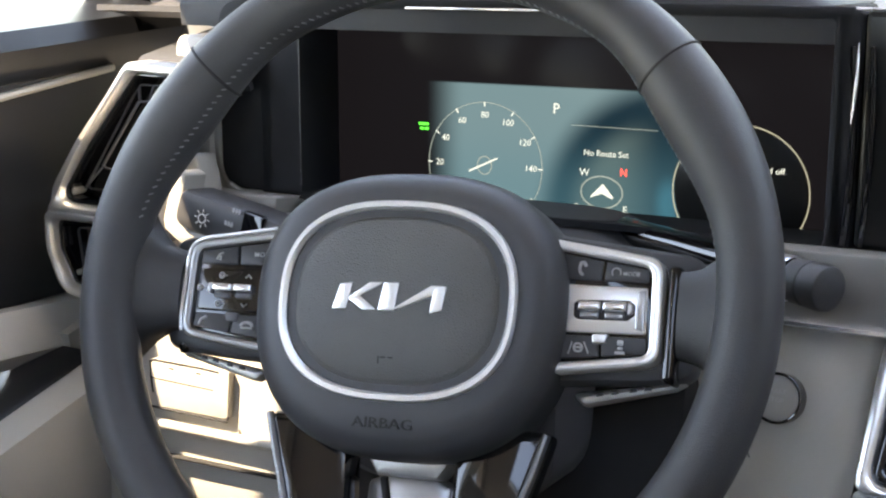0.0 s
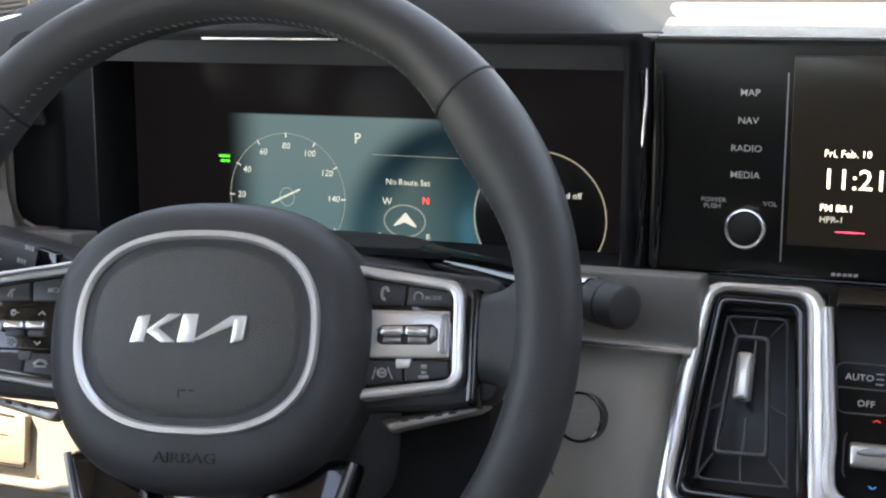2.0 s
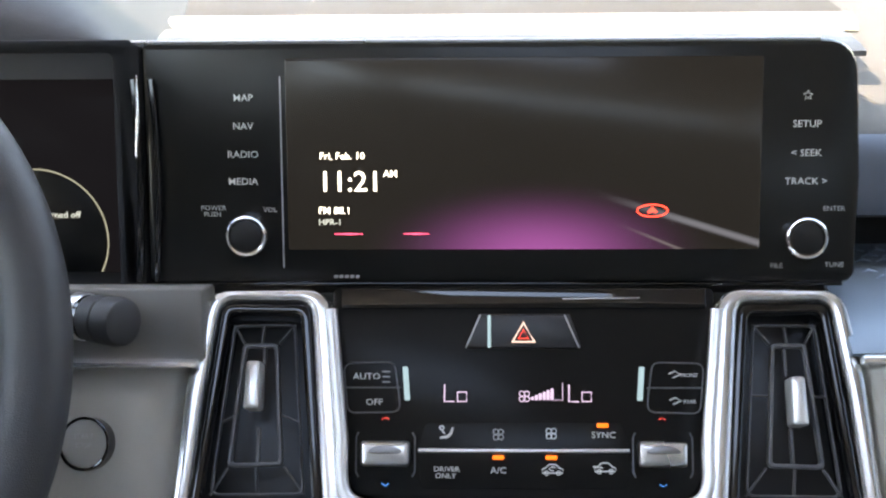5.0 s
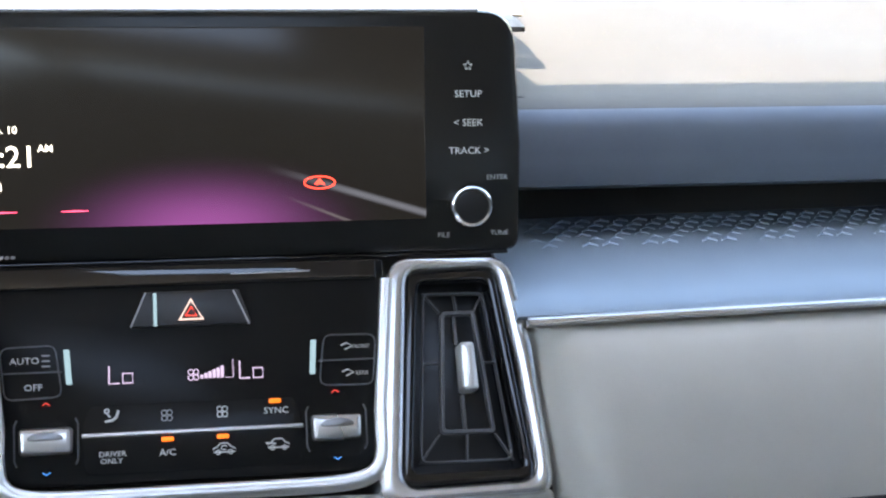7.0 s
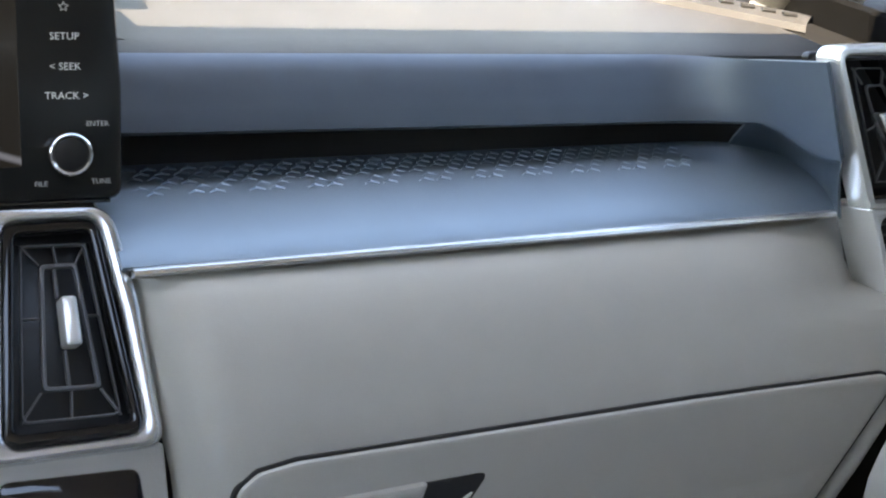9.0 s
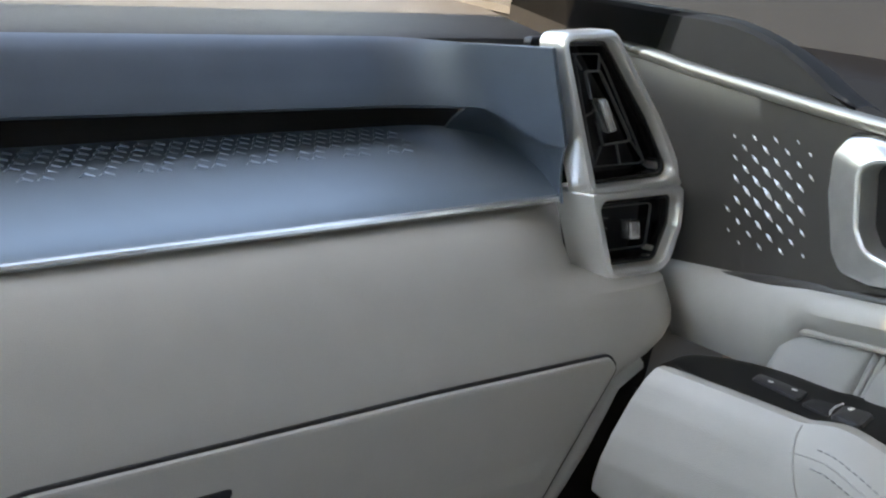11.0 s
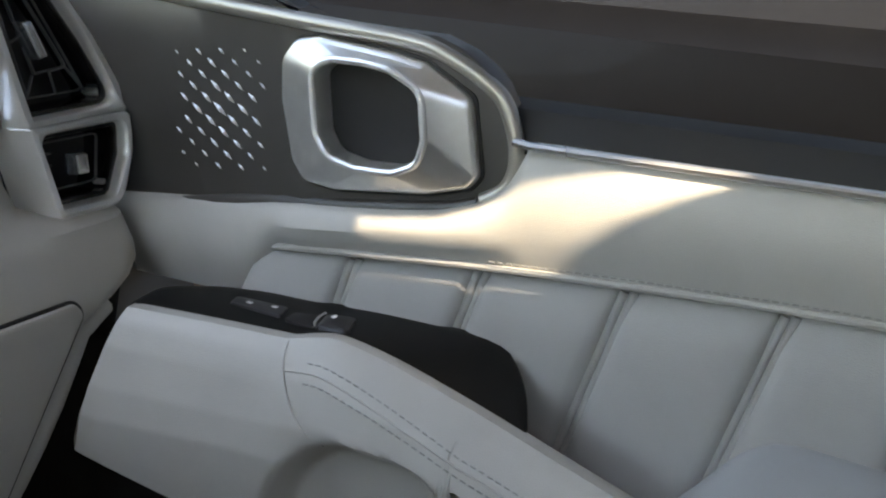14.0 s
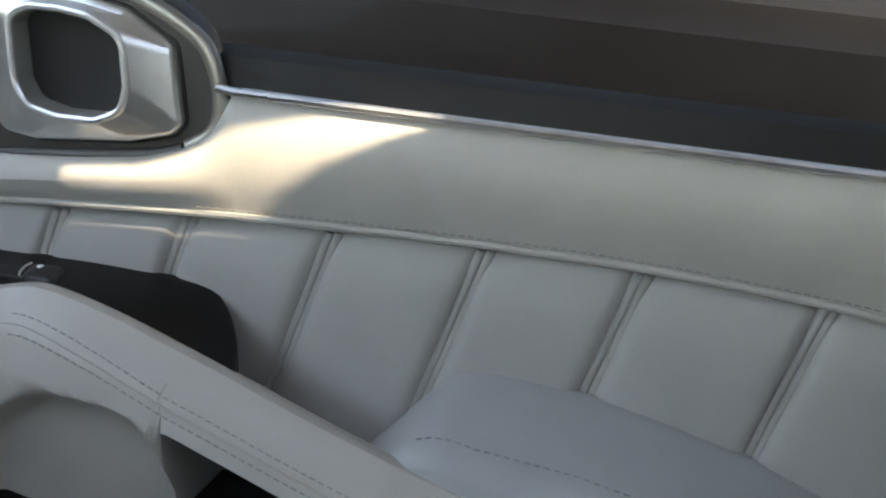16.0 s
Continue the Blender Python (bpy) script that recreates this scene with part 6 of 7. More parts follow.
    # inner door handle
    o = [(-0.1922, -0.1000), (-0.1935, -0.0780), (-0.2030, -0.0672), (-0.2172, -0.0658), (-0.2620, -0.0742), (-0.2800, -0.0792), (-0.3062, -0.0972), (-0.3095, -0.1380), (-0.3035, -0.1445), (-0.2785, -0.1488), (-0.2230, -0.1494), (-0.2040, -0.1452), (-0.1972, -0.1340)]
    n = [(-0.2205, -0.1000), (-0.2200, -0.0850), (-0.2245, -0.0803), (-0.2320, -0.0786), (-0.2480, -0.0798), (-0.2640, -0.0832), (-0.2815, -0.0935), (-0.2826, -0.1180), (-0.2790, -0.1300), (-0.2650, -0.1346), (-0.2440, -0.1332), (-0.2270, -0.1280), (-0.2212, -0.1165)]
    f2 = Side(0.674)
    part("handle_shadow", slab(f2, grown(o, 0.0020), 0.008, -0.004, -0.001, 0.0008), MATT_BLACK, d, "dark gap round the handle")
    ro = [0.02, 0.012, 0.010, 0.010, 0.02, 0.010, 0.010, 0.007, 0.007, 0.02, 0.012, 0.010, 0.012]
    steps = [(o, ro, 0, -0.004), (o, ro, 0, 0.003), (o, ro, -0.0010, 0.0046), (o, ro, -0.0028, 0.0056), (n, 0.012, 0.0042, 0.0140), (n, 0.012, 0.0030, 0.0152), (n, 0.011, 0.0012, 0.0150), (n, 0.011, 0.0, 0.0120), (n, 0.010, -0.001, -0.012)]
    loops = [[f2.at(y, z, w) for y, z in rounded(grown(c, g), r, 8)] for c, r, g, w in steps]
    part("handle_bezel", loft(loops, cap1=False), SATIN, d, "broad satin metal handle surround")
    part("handle_ring", tube([f2.at(y, z, 0.0150) for y, z in rounded(grown(n, 0.0018), 0.014, 8)], 0.0021, 8, closed=True), SILVER, d, "bright inner ring of the handle")
    part("handle_cup", slab(f2, grown(n, 0.004), 0.007, -0.016, -0.010, 0.0005), PLATE_BLACK, d, "dark handle cup")
    # cream shoulder under the window
    rows = []
    for y in spaced(-0.02, -0.28, 16) + spaced(-0.290, -0.345, 14) + spaced(-0.36, -1.05, 34):
        if y > -0.338:
            hi = between([(0.05, -0.176), (-0.168, -0.1600), (-0.285, -0.1560), (-0.311, -0.1500), (-0.3235, -0.1425), (-0.3305, -0.1330), (-0.338, -0.1190)], y)
        else:
            hi = -0.1190 - 0.090 * (-y - 0.338)
        lo = -0.1840 - 0.034 * max(0.0, min(1.0, (y + 0.178) / 0.020)) - 0.055 * max(0, -y - 0.30) - 0.10 * max(0, -y - 0.45) ** 1.5
        rows.append([f.at(y, hi + (lo - hi) * q, w) for q, w in ((-0.02, -0.012), (0.0, 0.003), (0.05, 0.0085), (0.12, 0.0120), (0.25, 0.0150), (0.5, 0.0165), (0.78, 0.0130), (0.92, 0.0088), (1.05, 0.0060), (1.12, -0.008))])
    part("shoulder", loft(rows, cap1=False, closed=False), CREAM_LEATHER, d, "cream leather shoulder")
    crease = line3([f.at(y, z, 0.0075) for y, z in ((-0.1545, -0.214), (-0.160, -0.198), (-0.172, -0.1885), (-0.190, -0.1855), (-0.232, -0.1850), (-0.315, -0.1865), (-0.397, -0.1900), (-0.477, -0.1950), (-0.559, -0.2025), (-0.651, -0.216), (-0.75, -0.236))], 8)
    part("piping", tube(crease, 0.0020, 8), CREAM_LEATHER, d, "cream piping over the quilting")
    low = [p + Vector((-0.003, 0, 0.0042)) for p in crease[40:]]
    tagged(part("shoulder_stitching", stitches(low, 0.0032, 0.0016, 0.00045), THREAD_SHADE, d, "pale stitching"), kind="stuff")
    part("window_strip", tube([TILT @ Vector((0.668, y, z)) for y, z in [(-0.331, -0.1180)] + [(y, -0.1196 - 0.090 * (-y - 0.336)) for y in spaced(-0.340, -1.05, 10)]], 0.0024, 8), CHROME_SOFT, d, "bright strip along the window")
    loops = []
    for y in spaced(-0.20, -1.05, 24):
        z = -0.1196 - 0.090 * (-y - 0.336)
        loops.append([TILT @ Vector((x, y, z + dz)) for x, dz in ((0.676, -0.006), (0.680, 0.006), (0.686, 0.016), (0.700, 0.020), (0.716, 0.016))])
    part("window_seal", loft(loops, cap1=False, closed=False), MATT_BLACK, d, "black rubber seal at the foot of the window")
    # quilted panels between slanting seams
    g = Side(0.684)
    tops = [-0.155, -0.2310, -0.3085, -0.3900, -0.4722, -0.5535, -0.6450, -0.725, -0.81]

    def quilt_top(y):
        return -0.1875 - 0.024 * max(0.0, (y + 0.180) / 0.023) ** 2 - 0.055 * max(0, -y - 0.30) - 0.10 * max(0, -y - 0.45) ** 1.5
    for a, b in zip(tops, tops[1:]):
        loops = []
        for q in (0, 0.03, 0.055, 0.065, 0.080, 0.095, 0.115, 0.15, 0.22, 0.35, 0.5, 0.65, 0.78, 0.85, 0.885, 0.905, 0.920, 0.935, 0.945, 0.97, 1.0):
            row = []
            for k in spaced(0, 1, 8):
                y0 = a + (b - a) * q
                z0 = quilt_top(y0)
                z = z0 - 0.155 * k
                y = y0 + 0.41 * (z0 - z)
                e = min(q, 1 - q) * abs(b - a)
                puff = 0.0085 * (1 - math.exp(-max(0, e - 0.0048) / 0.0022)) * (1 - math.exp(-(k * 0.155 + 0.001) / 0.006))
                row.append(g.at(y, z, puff))
            loops.append(row)
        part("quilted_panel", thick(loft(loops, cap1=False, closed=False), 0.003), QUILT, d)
        if b != tops[-1]:
            for dy in (0.0052, -0.0052):
                z0 = quilt_top(b)
                ln = [g.at(b + dy + 0.41 * 0.15 * k, z0 - 0.006 - 0.144 * k, 0.0042) for k in spaced(0, 1, 6)]
                tagged(part("seam_stitching", stitches(ln, 0.0026, 0.0016, 0.00050), THREAD_SHADE, d), kind="stuff")
            z0 = quilt_top(b)
            for dy in (0.0026, -0.0026):
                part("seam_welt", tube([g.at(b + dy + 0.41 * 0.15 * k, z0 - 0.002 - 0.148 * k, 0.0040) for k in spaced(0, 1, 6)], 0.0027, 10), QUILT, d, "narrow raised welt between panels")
    # armrest: inner wall, switch plate, pocket and elbow pad
    lip = [(-0.085, -0.2065), (-0.126, -0.2075), (-0.180, -0.2110), (-0.224, -0.2145), (-0.2336, -0.2150), (-0.246, -0.2130), (-0.262, -0.2130), (-0.2925, -0.2225), (-0.345, -0.2450), (-0.400, -0.2705), (-0.46, -0.296), (-0.56, -0.335), (-0.70, -0.390)]
    def on_line(line, y):
        for (a, za), (b, zb) in zip(line, line[1:]):
            if a >= y >= b:
                return za + (zb - za) * (y - a) / (b - a)
        return line[-1][1] if y < line[-1][0] else line[0][1]
    smooth_lip = [(p.x, p.y) for p in line3([Vector((y, z, 0)) for y, z in lip], 6)]
    arch = [(-0.2060, -0.350), (-0.2110, -0.3200), (-0.2155, -0.3030), (-0.2210, -0.2910), (-0.2325, -0.2765), (-0.2495, -0.2640), (-0.2680, -0.2585), (-0.2890, -0.2605), (-0.3055, -0.2640), (-0.3180, -0.2700), (-0.3260, -0.2790), (-0.3320, -0.2930), (-0.3360, -0.310)]
    arch = [Vector((p.x, p.y)) for p in line3([Vector((y, z, 0)) for y, z in arch], 4)]
    arch_line = [(p.x, p.y) for p in arch]

    def scoop(y, z):
        """Depth inside the grab recess, 0 outside."""
        if not arch[0].x > y > arch[-1].x or z > on_line(arch_line, y):
            return 0.0
        p, best = Vector((y, z)), 1.0
        for a, c in zip(arch, arch[1:]):
            t = max(0.0, min(1.0, (p - a).dot(c - a) / (c - a).length_squared))
            best = min(best, (a + (c - a) * t - p).length)
        t = min(1.0, best / 0.014)
        return t * t * (3 - 2 * t)

    def wall_x(y, dz):
        """How far in the armrest's wall stands at dz under its lip."""
        k = 0.010 * max(0.0, min(1.0, (-y - 0.225) / 0.05))
        prof = [(0.0, -0.002), (-0.006, -0.008), (-0.020, -0.014 - 0.6 * k), (-0.042, -0.019 - 0.5 * k), (-0.060, -0.020), (-0.082, -0.016), (-0.100, -0.011), (-0.150, 0.001)]
        return 0.604 + on_line(prof, dz) + 0.019 * scoop(y, on_line(smooth_lip, y) + dz)
    loops = []
    for y in spaced(-0.124, -0.200, 12) + spaced(-0.203, -0.344, 70) + spaced(-0.348, -0.72, 24):
        z = on_line(smooth_lip, y)
        t = max(0.0, min(1.0, (-y - 0.323) / 0.009))
        lean = 0.42 * max(0.0, 1 - (-y - 0.124) / 0.09)
        foot = -0.287 + 0.34 * (y + 0.40 * 0.08 * lean / 0.42 + 0.0908)
        fall = (z - foot) * (1 - t) + 0.0355 * t
        edge = 0.010 * max(0.0, 1 - (-y - 0.124) / 0.008) ** 2
        row = [TILT @ Vector((0.626, y, z - 0.008 - edge)), TILT @ Vector((0.610, y, z + 0.0004 - edge))]
        row += [TILT @ Vector((wall_x(y, -fall * q) + edge, y + fall * q * lean, z - fall * q - edge * (1 - q))) for q in (0.0, 0.02, 0.045, 0.075, 0.11, 0.15) + tuple(spaced(0.19, 1.0, 44))]
        row += [TILT @ Vector((wall_x(y, -fall) + 0.012, y + fall * lean, z - fall - 0.002)), TILT @ Vector((0.68, y + fall * lean, z - fall - 0.004))]
        loops.append(row)
    part("armrest_wall", loft(loops, cap1=False, closed=False), CREAM_LEATHER, d, "cream armrest wall with a scooped grab recess")
    # front end cap of the armrest
    cap = [(0.6020, -0.1215, -0.2230), (0.640, -0.114, -0.2230), (0.690, -0.100, -0.2230), (0.690, -0.070, -0.287), (0.606, -0.0890, -0.287), (0.596, -0.0935, -0.284)]
    bm = bmesh.new()
    bm.faces.new([bm.verts.new(TILT @ Vector(p)) for p in cap])
    part("armrest_end", thick(bm, 0.003), CREAM, d, "cream front end of the armrest")
    # seams of the leather pad
    def on_wall(y, dz, out=0.0004):
        return TILT @ Vector((wall_x(y, dz) - out, y, on_line(smooth_lip, y) + dz))
    seam = line3([on_wall(y, dz) for y, dz in ((-0.2330, -0.001), (-0.2335, -0.008), (-0.2370, -0.019), (-0.2430, -0.034), (-0.2520, -0.046), (-0.2600, -0.0515))], 5)
    part("pad_seam", tube(seam, 0.0006, 6), CREAM_GREY, d, "seam at the front of the pad")
    ys = spaced(-0.2336, -0.70, 60)
    drop = lambda y: -0.014 - 0.009 * min(1.0, (-y - 0.2336) / 0.10)
    part("pad_crease", tube([on_wall(y, drop(y), 0.0002) for y in ys], 0.0006, 6), CREAM_GREY, d, "long seam along the pad")
    for k in (0.0045, -0.0045):
        tagged(part("pad_stitching", stitches([on_wall(y, drop(y) + k, 0.0003) for y in ys[2:]], 0.0030, 0.0018, 0.00045), THREAD_SHADE, d), kind="stuff")
    # black switch plate: a sheet between the armrest's lip and the door
    near = [(0.608, -0.128, -0.2085), (0.6075, -0.1368, -0.2082), (0.607, -0.1818, -0.2126), (0.607, -0.2267, -0.2168), (0.607, -0.2402, -0.2152), (0.607, -0.2696, -0.2190), (0.607, -0.3136, -0.2350), (0.607, -0.3500, -0.2485), (0.608, -0.3580, -0.2516)]
    far = [(0.616, -0.1275, -0.2075), (0.640, -0.1268, -0.2060), (0.662, -0.1440, -0.2084), (0.674, -0.1743, -0.2121), (0.679, -0.2091, -0.2156), (0.679, -0.2452, -0.2179), (0.679, -0.2801, -0.2214), (0.678, -0.3138, -0.2258), (0.668, -0.3310, -0.2345), (0.645, -0.3460, -0.2445), (0.612, -0.3585, -0.2525)]

    def evenly(points, count):
        ps = line3(points, 8)
        run = [0.0]
        for p, q in zip(ps, ps[1:]):
            run.append(run[-1] + (q - p).length)
        out = []
        for i in range(count + 1):
            s = run[-1] * i / count
            k = max(j for j in range(len(run) - 1) if run[j] <= s + 1e-9)
            out.append(ps[k].lerp(ps[k + 1], (s - run[k]) / max(run[k + 1] - run[k], 1e-9)))
        return out
    loops = []
    for p, q in zip(evenly(near, 40), evenly(far, 40)):
        row = [p.lerp(q, k) + Vector((0, 0, 0.0006 * math.sin(math.pi * k))) for k in spaced(0, 0.96, 8)]
        out = (q - p).normalized() * 0.001
        row += [q + Vector((0, 0, -0.0006)), q + out + Vector((0, 0, -0.0025)), q + out + Vector((0, 0, -0.045))]
        loops.append([TILT @ v for v in row])
    part("switch_plate", loft(loops, cap1=False, closed=False), PLATE_BLACK, d, "black window switch plate")

    class Top:
        n = 1.0

        def at(self, x, y, w=0.0):
            return TILT @ (Vector((x, y, -0.2155 + 0.09 * (y + 0.22))) + Vector((0, -0.09, 0.996)) * w)
    tp = Top()
    part("lock_keys", slab(tp, [(0.633, -0.2086), (0.6496, -0.2040), (0.6512, -0.1690), (0.638, -0.1731)], 0.003, -0.002, 0.0014, 0.001), BTN, d, "black lock keys")
    for x, y in ((0.6431, -0.1826), (0.6446, -0.1980)):
        part("key_mark", slab(tp, [(x - 0.0010, y - 0.0018), (x + 0.0010, y - 0.0018), (x + 0.0010, y + 0.0018), (x - 0.0010, y + 0.0018)], 0.0004, 0.001, 0.0018, 0.0002, 1), INK, d)
    part("switch_well", slab(tp, [(0.625, -0.2357), (0.6485, -0.2290), (0.6441, -0.2108), (0.630, -0.2130)], 0.003, -0.004, 0.0012, 0.0005), MATT_BLACK, d, "dark switch well")
    part("window_switch", slab(tp, [(0.6215, -0.2560), (0.6480, -0.2480), (0.6440, -0.2300), (0.6225, -0.2360)], 0.004, -0.003, 0.0048, 0.003), BTN, d, "black window switch")
    part("switch_edge", tube([tp.at(x, y, 0.0040) for x, y in ((0.6205, -0.2370), (0.6260, -0.2335), (0.6360, -0.2305), (0.6440, -0.2300))], 0.0008, 6), CHROME_SOFT, d, "bright edge of the switch")
    part("switch_mark", slab(tp, [(0.6370, -0.2395), (0.6410, -0.2395), (0.6410, -0.2370), (0.6370, -0.2370)], 0.0005, 0.003, 0.0054, 0.0002, 1), INK, d)
    # pocket walls and floor behind the switch plate
    bm = bmesh.new()
    bm.faces.new([bm.verts.new(TILT @ Vector(p)) for p in ((0.59, -0.31, -0.33), (0.69, -0.31, -0.33), (0.69, -0.50, -0.36), (0.59, -0.50, -0.36))])
    part("pocket_floor", thick(bm, 0.003), MATT_BLACK, d, "dark pocket floor")
    # elbow pad that rises to the door behind the pocket
    shape = [(-0.404, -0.325), (-0.408, -0.312), (-0.4145, -0.3035), (-0.428, -0.2915), (-0.440, -0.2795), (-0.451, -0.2700), (-0.459, -0.2655), (-0.468, -0.2628), (-0.480, -0.2622), (-0.491, -0.2640), (-0.531, -0.2712), (-0.57, -0.2826), (-0.61, -0.2966), (-0.648, -0.3146), (-0.75, -0.365)]

    def sag(x, y):
        return 0.026 * max(0.0, (0.675 - x) / 0.069) ** 1.3 * max(0.0, min(1.0, (-y - 0.420) / 0.06))
    loops = []
    for x in [0.6040, 0.6045, 0.6055, 0.6075, 0.6105, 0.615] + spaced(0.620, 0.684, 10):
        v = 3.0 if x < 0.6042 else max(0.0, (0.6135 - x) / 0.0095)
        loops.append([TILT @ Vector((x, y, z - sag(x, y) - 0.009 * v ** 1.8 - 0.010 * max(0.0, (x - 0.670) / 0.014) ** 3)) for y, z in shape])
    part("elbow_pad", thick(loft(loops, cap1=False, closed=False), 0.003), ELBOW, d, "padded elbow rest, tinted cool for reflected sky")
    line = [TILT @ Vector((0.6165, y, z - sag(0.6165, y) + 0.0004)) for y, z in shape[5:13]]
    tagged(part("elbow_stitching", stitches(line, 0.003, 0.002, 0.0005), THREAD_SHADE, d), kind="stuff")
    bm = bmesh.new()
    slab_world(bm, (0.775, -0.10, 0.84), (0.795, 0.34, 1.03))
    part("front_lining", bm, MATT_BLACK, d, "black lining at the front of the door", flat=True)
    # lower door skin, dark
    part("lower_skin", slab(Side(0.700), [(0.45, -0.65), (-1.0, -0.65), (-1.0, -0.26), (0.45, -0.26)], 0.01, -0.02, 0.0, 0.004), CARPET, d, "black lower door lining")
    part("pillar_edge", slab(Side(0.690), [(-0.690, -0.60), (-0.760, -0.60), (-0.760, 0.20), (-0.690, 0.20)], 0.006, -0.03, 0.050, 0.01), MATT_BLACK, d, "black door edge by the seat")
    return d


def side_window():
    bm = bmesh.new()
    bm.faces.new([bm.verts.new(p) for p in ((0.735, 0.30, 1.02), (0.735, -0.95, 1.00), (0.665, -0.95, 1.49), (0.665, -0.10, 1.49))])
    ob = whole("window_2", thick(bm, 0.004), GLASS_TINT, "tinted passenger window glass", "car window", kind="structure", flat=True)
    ob.visible_shadow = False


# ---- driver's door, as far as it shows past the wheel ----
def driver_door():
    d = thing("door_2", (-0.72, -0.25, 0.45), "closed driver's door with cream lower part and dark upper trim", "car door", kind="structure")
    f = Side(-0.735, 1)
    part("upper_trim", slab(f, [(0.03, -0.180), (-0.60, -0.170), (-0.60, -0.120), (-0.22, -0.050), (-0.10, -0.030), (0.10, -0.005)], 0.006, -0.014, 0.006, 0.004), DOOR_BLACK, d, "dark upper door trim")
    loops = []
    for y in spaced(0.10, -0.60, 14):
        # dips out of view behind the wheel to let sun onto the knee panel
        base = -0.005 + 0.05 * y - 0.85 * max(0.0, min(0.14, -0.10 - y)) - 0.12 * max(0.0, -0.24 - y)
        loops.append([f.at(y, base + q, w) for q, w in ((-0.020, 0.006), (-0.006, 0.016), (0.004, 0.022), (0.016, 0.014), (0.022, -0.020), (0.022, -0.06))])
    part("sill_cap", loft(loops, cap1=False, closed=False), DOOR_BLACK, d, "dark padded sill under the window")
    part("sill_strip", tube([f.at(y, -0.0265 + 0.11 * y, 0.010) for y in spaced(0.03, -0.15, 8)], 0.0030, 8), DOOR_EDGE, d, "pale strip along the trim")
    loops = []
    for y in spaced(0.04, -0.60, 14):
        up = 0.08 * max(0.0, 0.0 - y)
        loops.append([f.at(y, z + up, w) for z, w in ((-0.181, -0.004), (-0.184, 0.012), (-0.198, 0.022), (-0.212, 0.024), (-0.224, 0.012))])
    part("shoulder", loft(loops, cap1=False, closed=False), CREAM_LEATHER, d, "cream leather shoulder")
    loops = []
    for y in spaced(-0.03, -0.60, 12):
        z = level(y, (-0.05, -0.2145))
        loops.append([f.at(y, z + q, w) for q, w in ((0.004, -0.004), (0.003, 0.030), (0.003, 0.060), (-0.004, 0.072), (-0.05, 0.076), (-0.15, 0.060))])
    part("armrest", loft(loops, cap0=True, cap1=True, closed=False), CREAM, d, "cream armrest")
    part("switch_plate", loft([[f.at(y, level(y, (-0.05, -0.2145)) + q, w) for q, w in ((0.0035, 0.004), (0.0062, 0.008), (0.0066, 0.030), (0.0062, 0.048), (0.0035, 0.052))] for y in spaced(-0.050, -0.45, 8)], cap0=True, cap1=True, closed=False), DOOR_BLACK, d, "black switch plate on the armrest")
    part("pull_recess", slab(f, [(0.06, -0.256), (-0.30, -0.275), (-0.30, -0.205), (0.06, -0.222)], 0.006, -0.01, 0.002, 0.002), MATT_BLACK, d, "dark gap above the armrest")
    part("lower_skin", slab(Side(-0.75, 1), [(0.45, -0.65), (-1.0, -0.65), (-1.0, -0.21), (0.45, -0.21)], 0.01, -0.02, 0.0, 0.004), CREAM, d, "cream lower door lining")
    # tall dark and pale bars of the window frame and mirror foot
    for x, r, m in ((-0.811, 0.011, MATT_BLACK), (-0.786, 0.0085, CREAM_GREY), (-0.766, 0.009, MATT_BLACK), (-0.745, 0.011, RUBBER_BLACK)):
        y = 0.12
        pts = [(x - 0.006, y + 0.004, 0.98), (x, y, 1.035), (x + 0.012, y - 0.012, 1.10), (x + 0.035, y - 0.05, 1.25), (x + 0.08, y - 0.12, 1.45)]
        part("window_frame_bar", tube(pts, r, 10, flat=1.4), m, d, "upright bar of the door window frame")
    return d


def fuse_cover():
    f = Face(-0.0352, 0.128)
    c = thing("fuse_cover", f.at(-0.596, -0.21), "cream fuse cover let into the knee fascia", "cover")
    part("cover_lid", slab(f, [(-0.6235, -0.2318), (-0.5600, -0.2322), (-0.5600, -0.2012), (-0.6235, -0.2012)], 0.003, -0.008, 0.0012, 0.0008), CREAM, c)

    def line(name, points, r=0.0006):
        part(name, tube([f.at(x, z, 0.0012) for x, z in points], r, 6), MATT_BLACK, c, "fine dark shut line")
    line("shut_line", [(-0.5680, -0.2030), (-0.5800, -0.2022), (-0.6200, -0.2018), (-0.6235, -0.2030), (-0.6222, -0.2130), (-0.6200, -0.2230)], 0.0007)
    line("lid_crease", [(-0.6213, -0.2137), (-0.5960, -0.2144), (-0.5720, -0.2149)], 0.0004)
    line("lower_shut_line", [(-0.6320, -0.2322), (-0.5950, -0.2328), (-0.5600, -0.2334), (-0.5592, -0.2300)], 0.0008)
    for x in (-0.6060, -0.5840):
        line("lid_nick", [(x - 0.0018, -0.2058), (x + 0.0018, -0.2059)], 0.0005)
    lip = [f.at(x, z, 0.0020) for x, z in ((-0.6340, -0.2424), (-0.5950, -0.2425), (-0.5120, -0.2430))]
    part("panel_lip", tube(lip, 0.0032, 10), CREAM, c, "rounded lip of the knee panel")
    part("lower_groove", slab(f, [(-0.6320, -0.2640), (-0.5130, -0.2636), (-0.5130, -0.2620), (-0.6320, -0.2622)], 0.0003, -0.004, 0.0010, 0.0003, 2), MATT_BLACK, c, "dark groove")


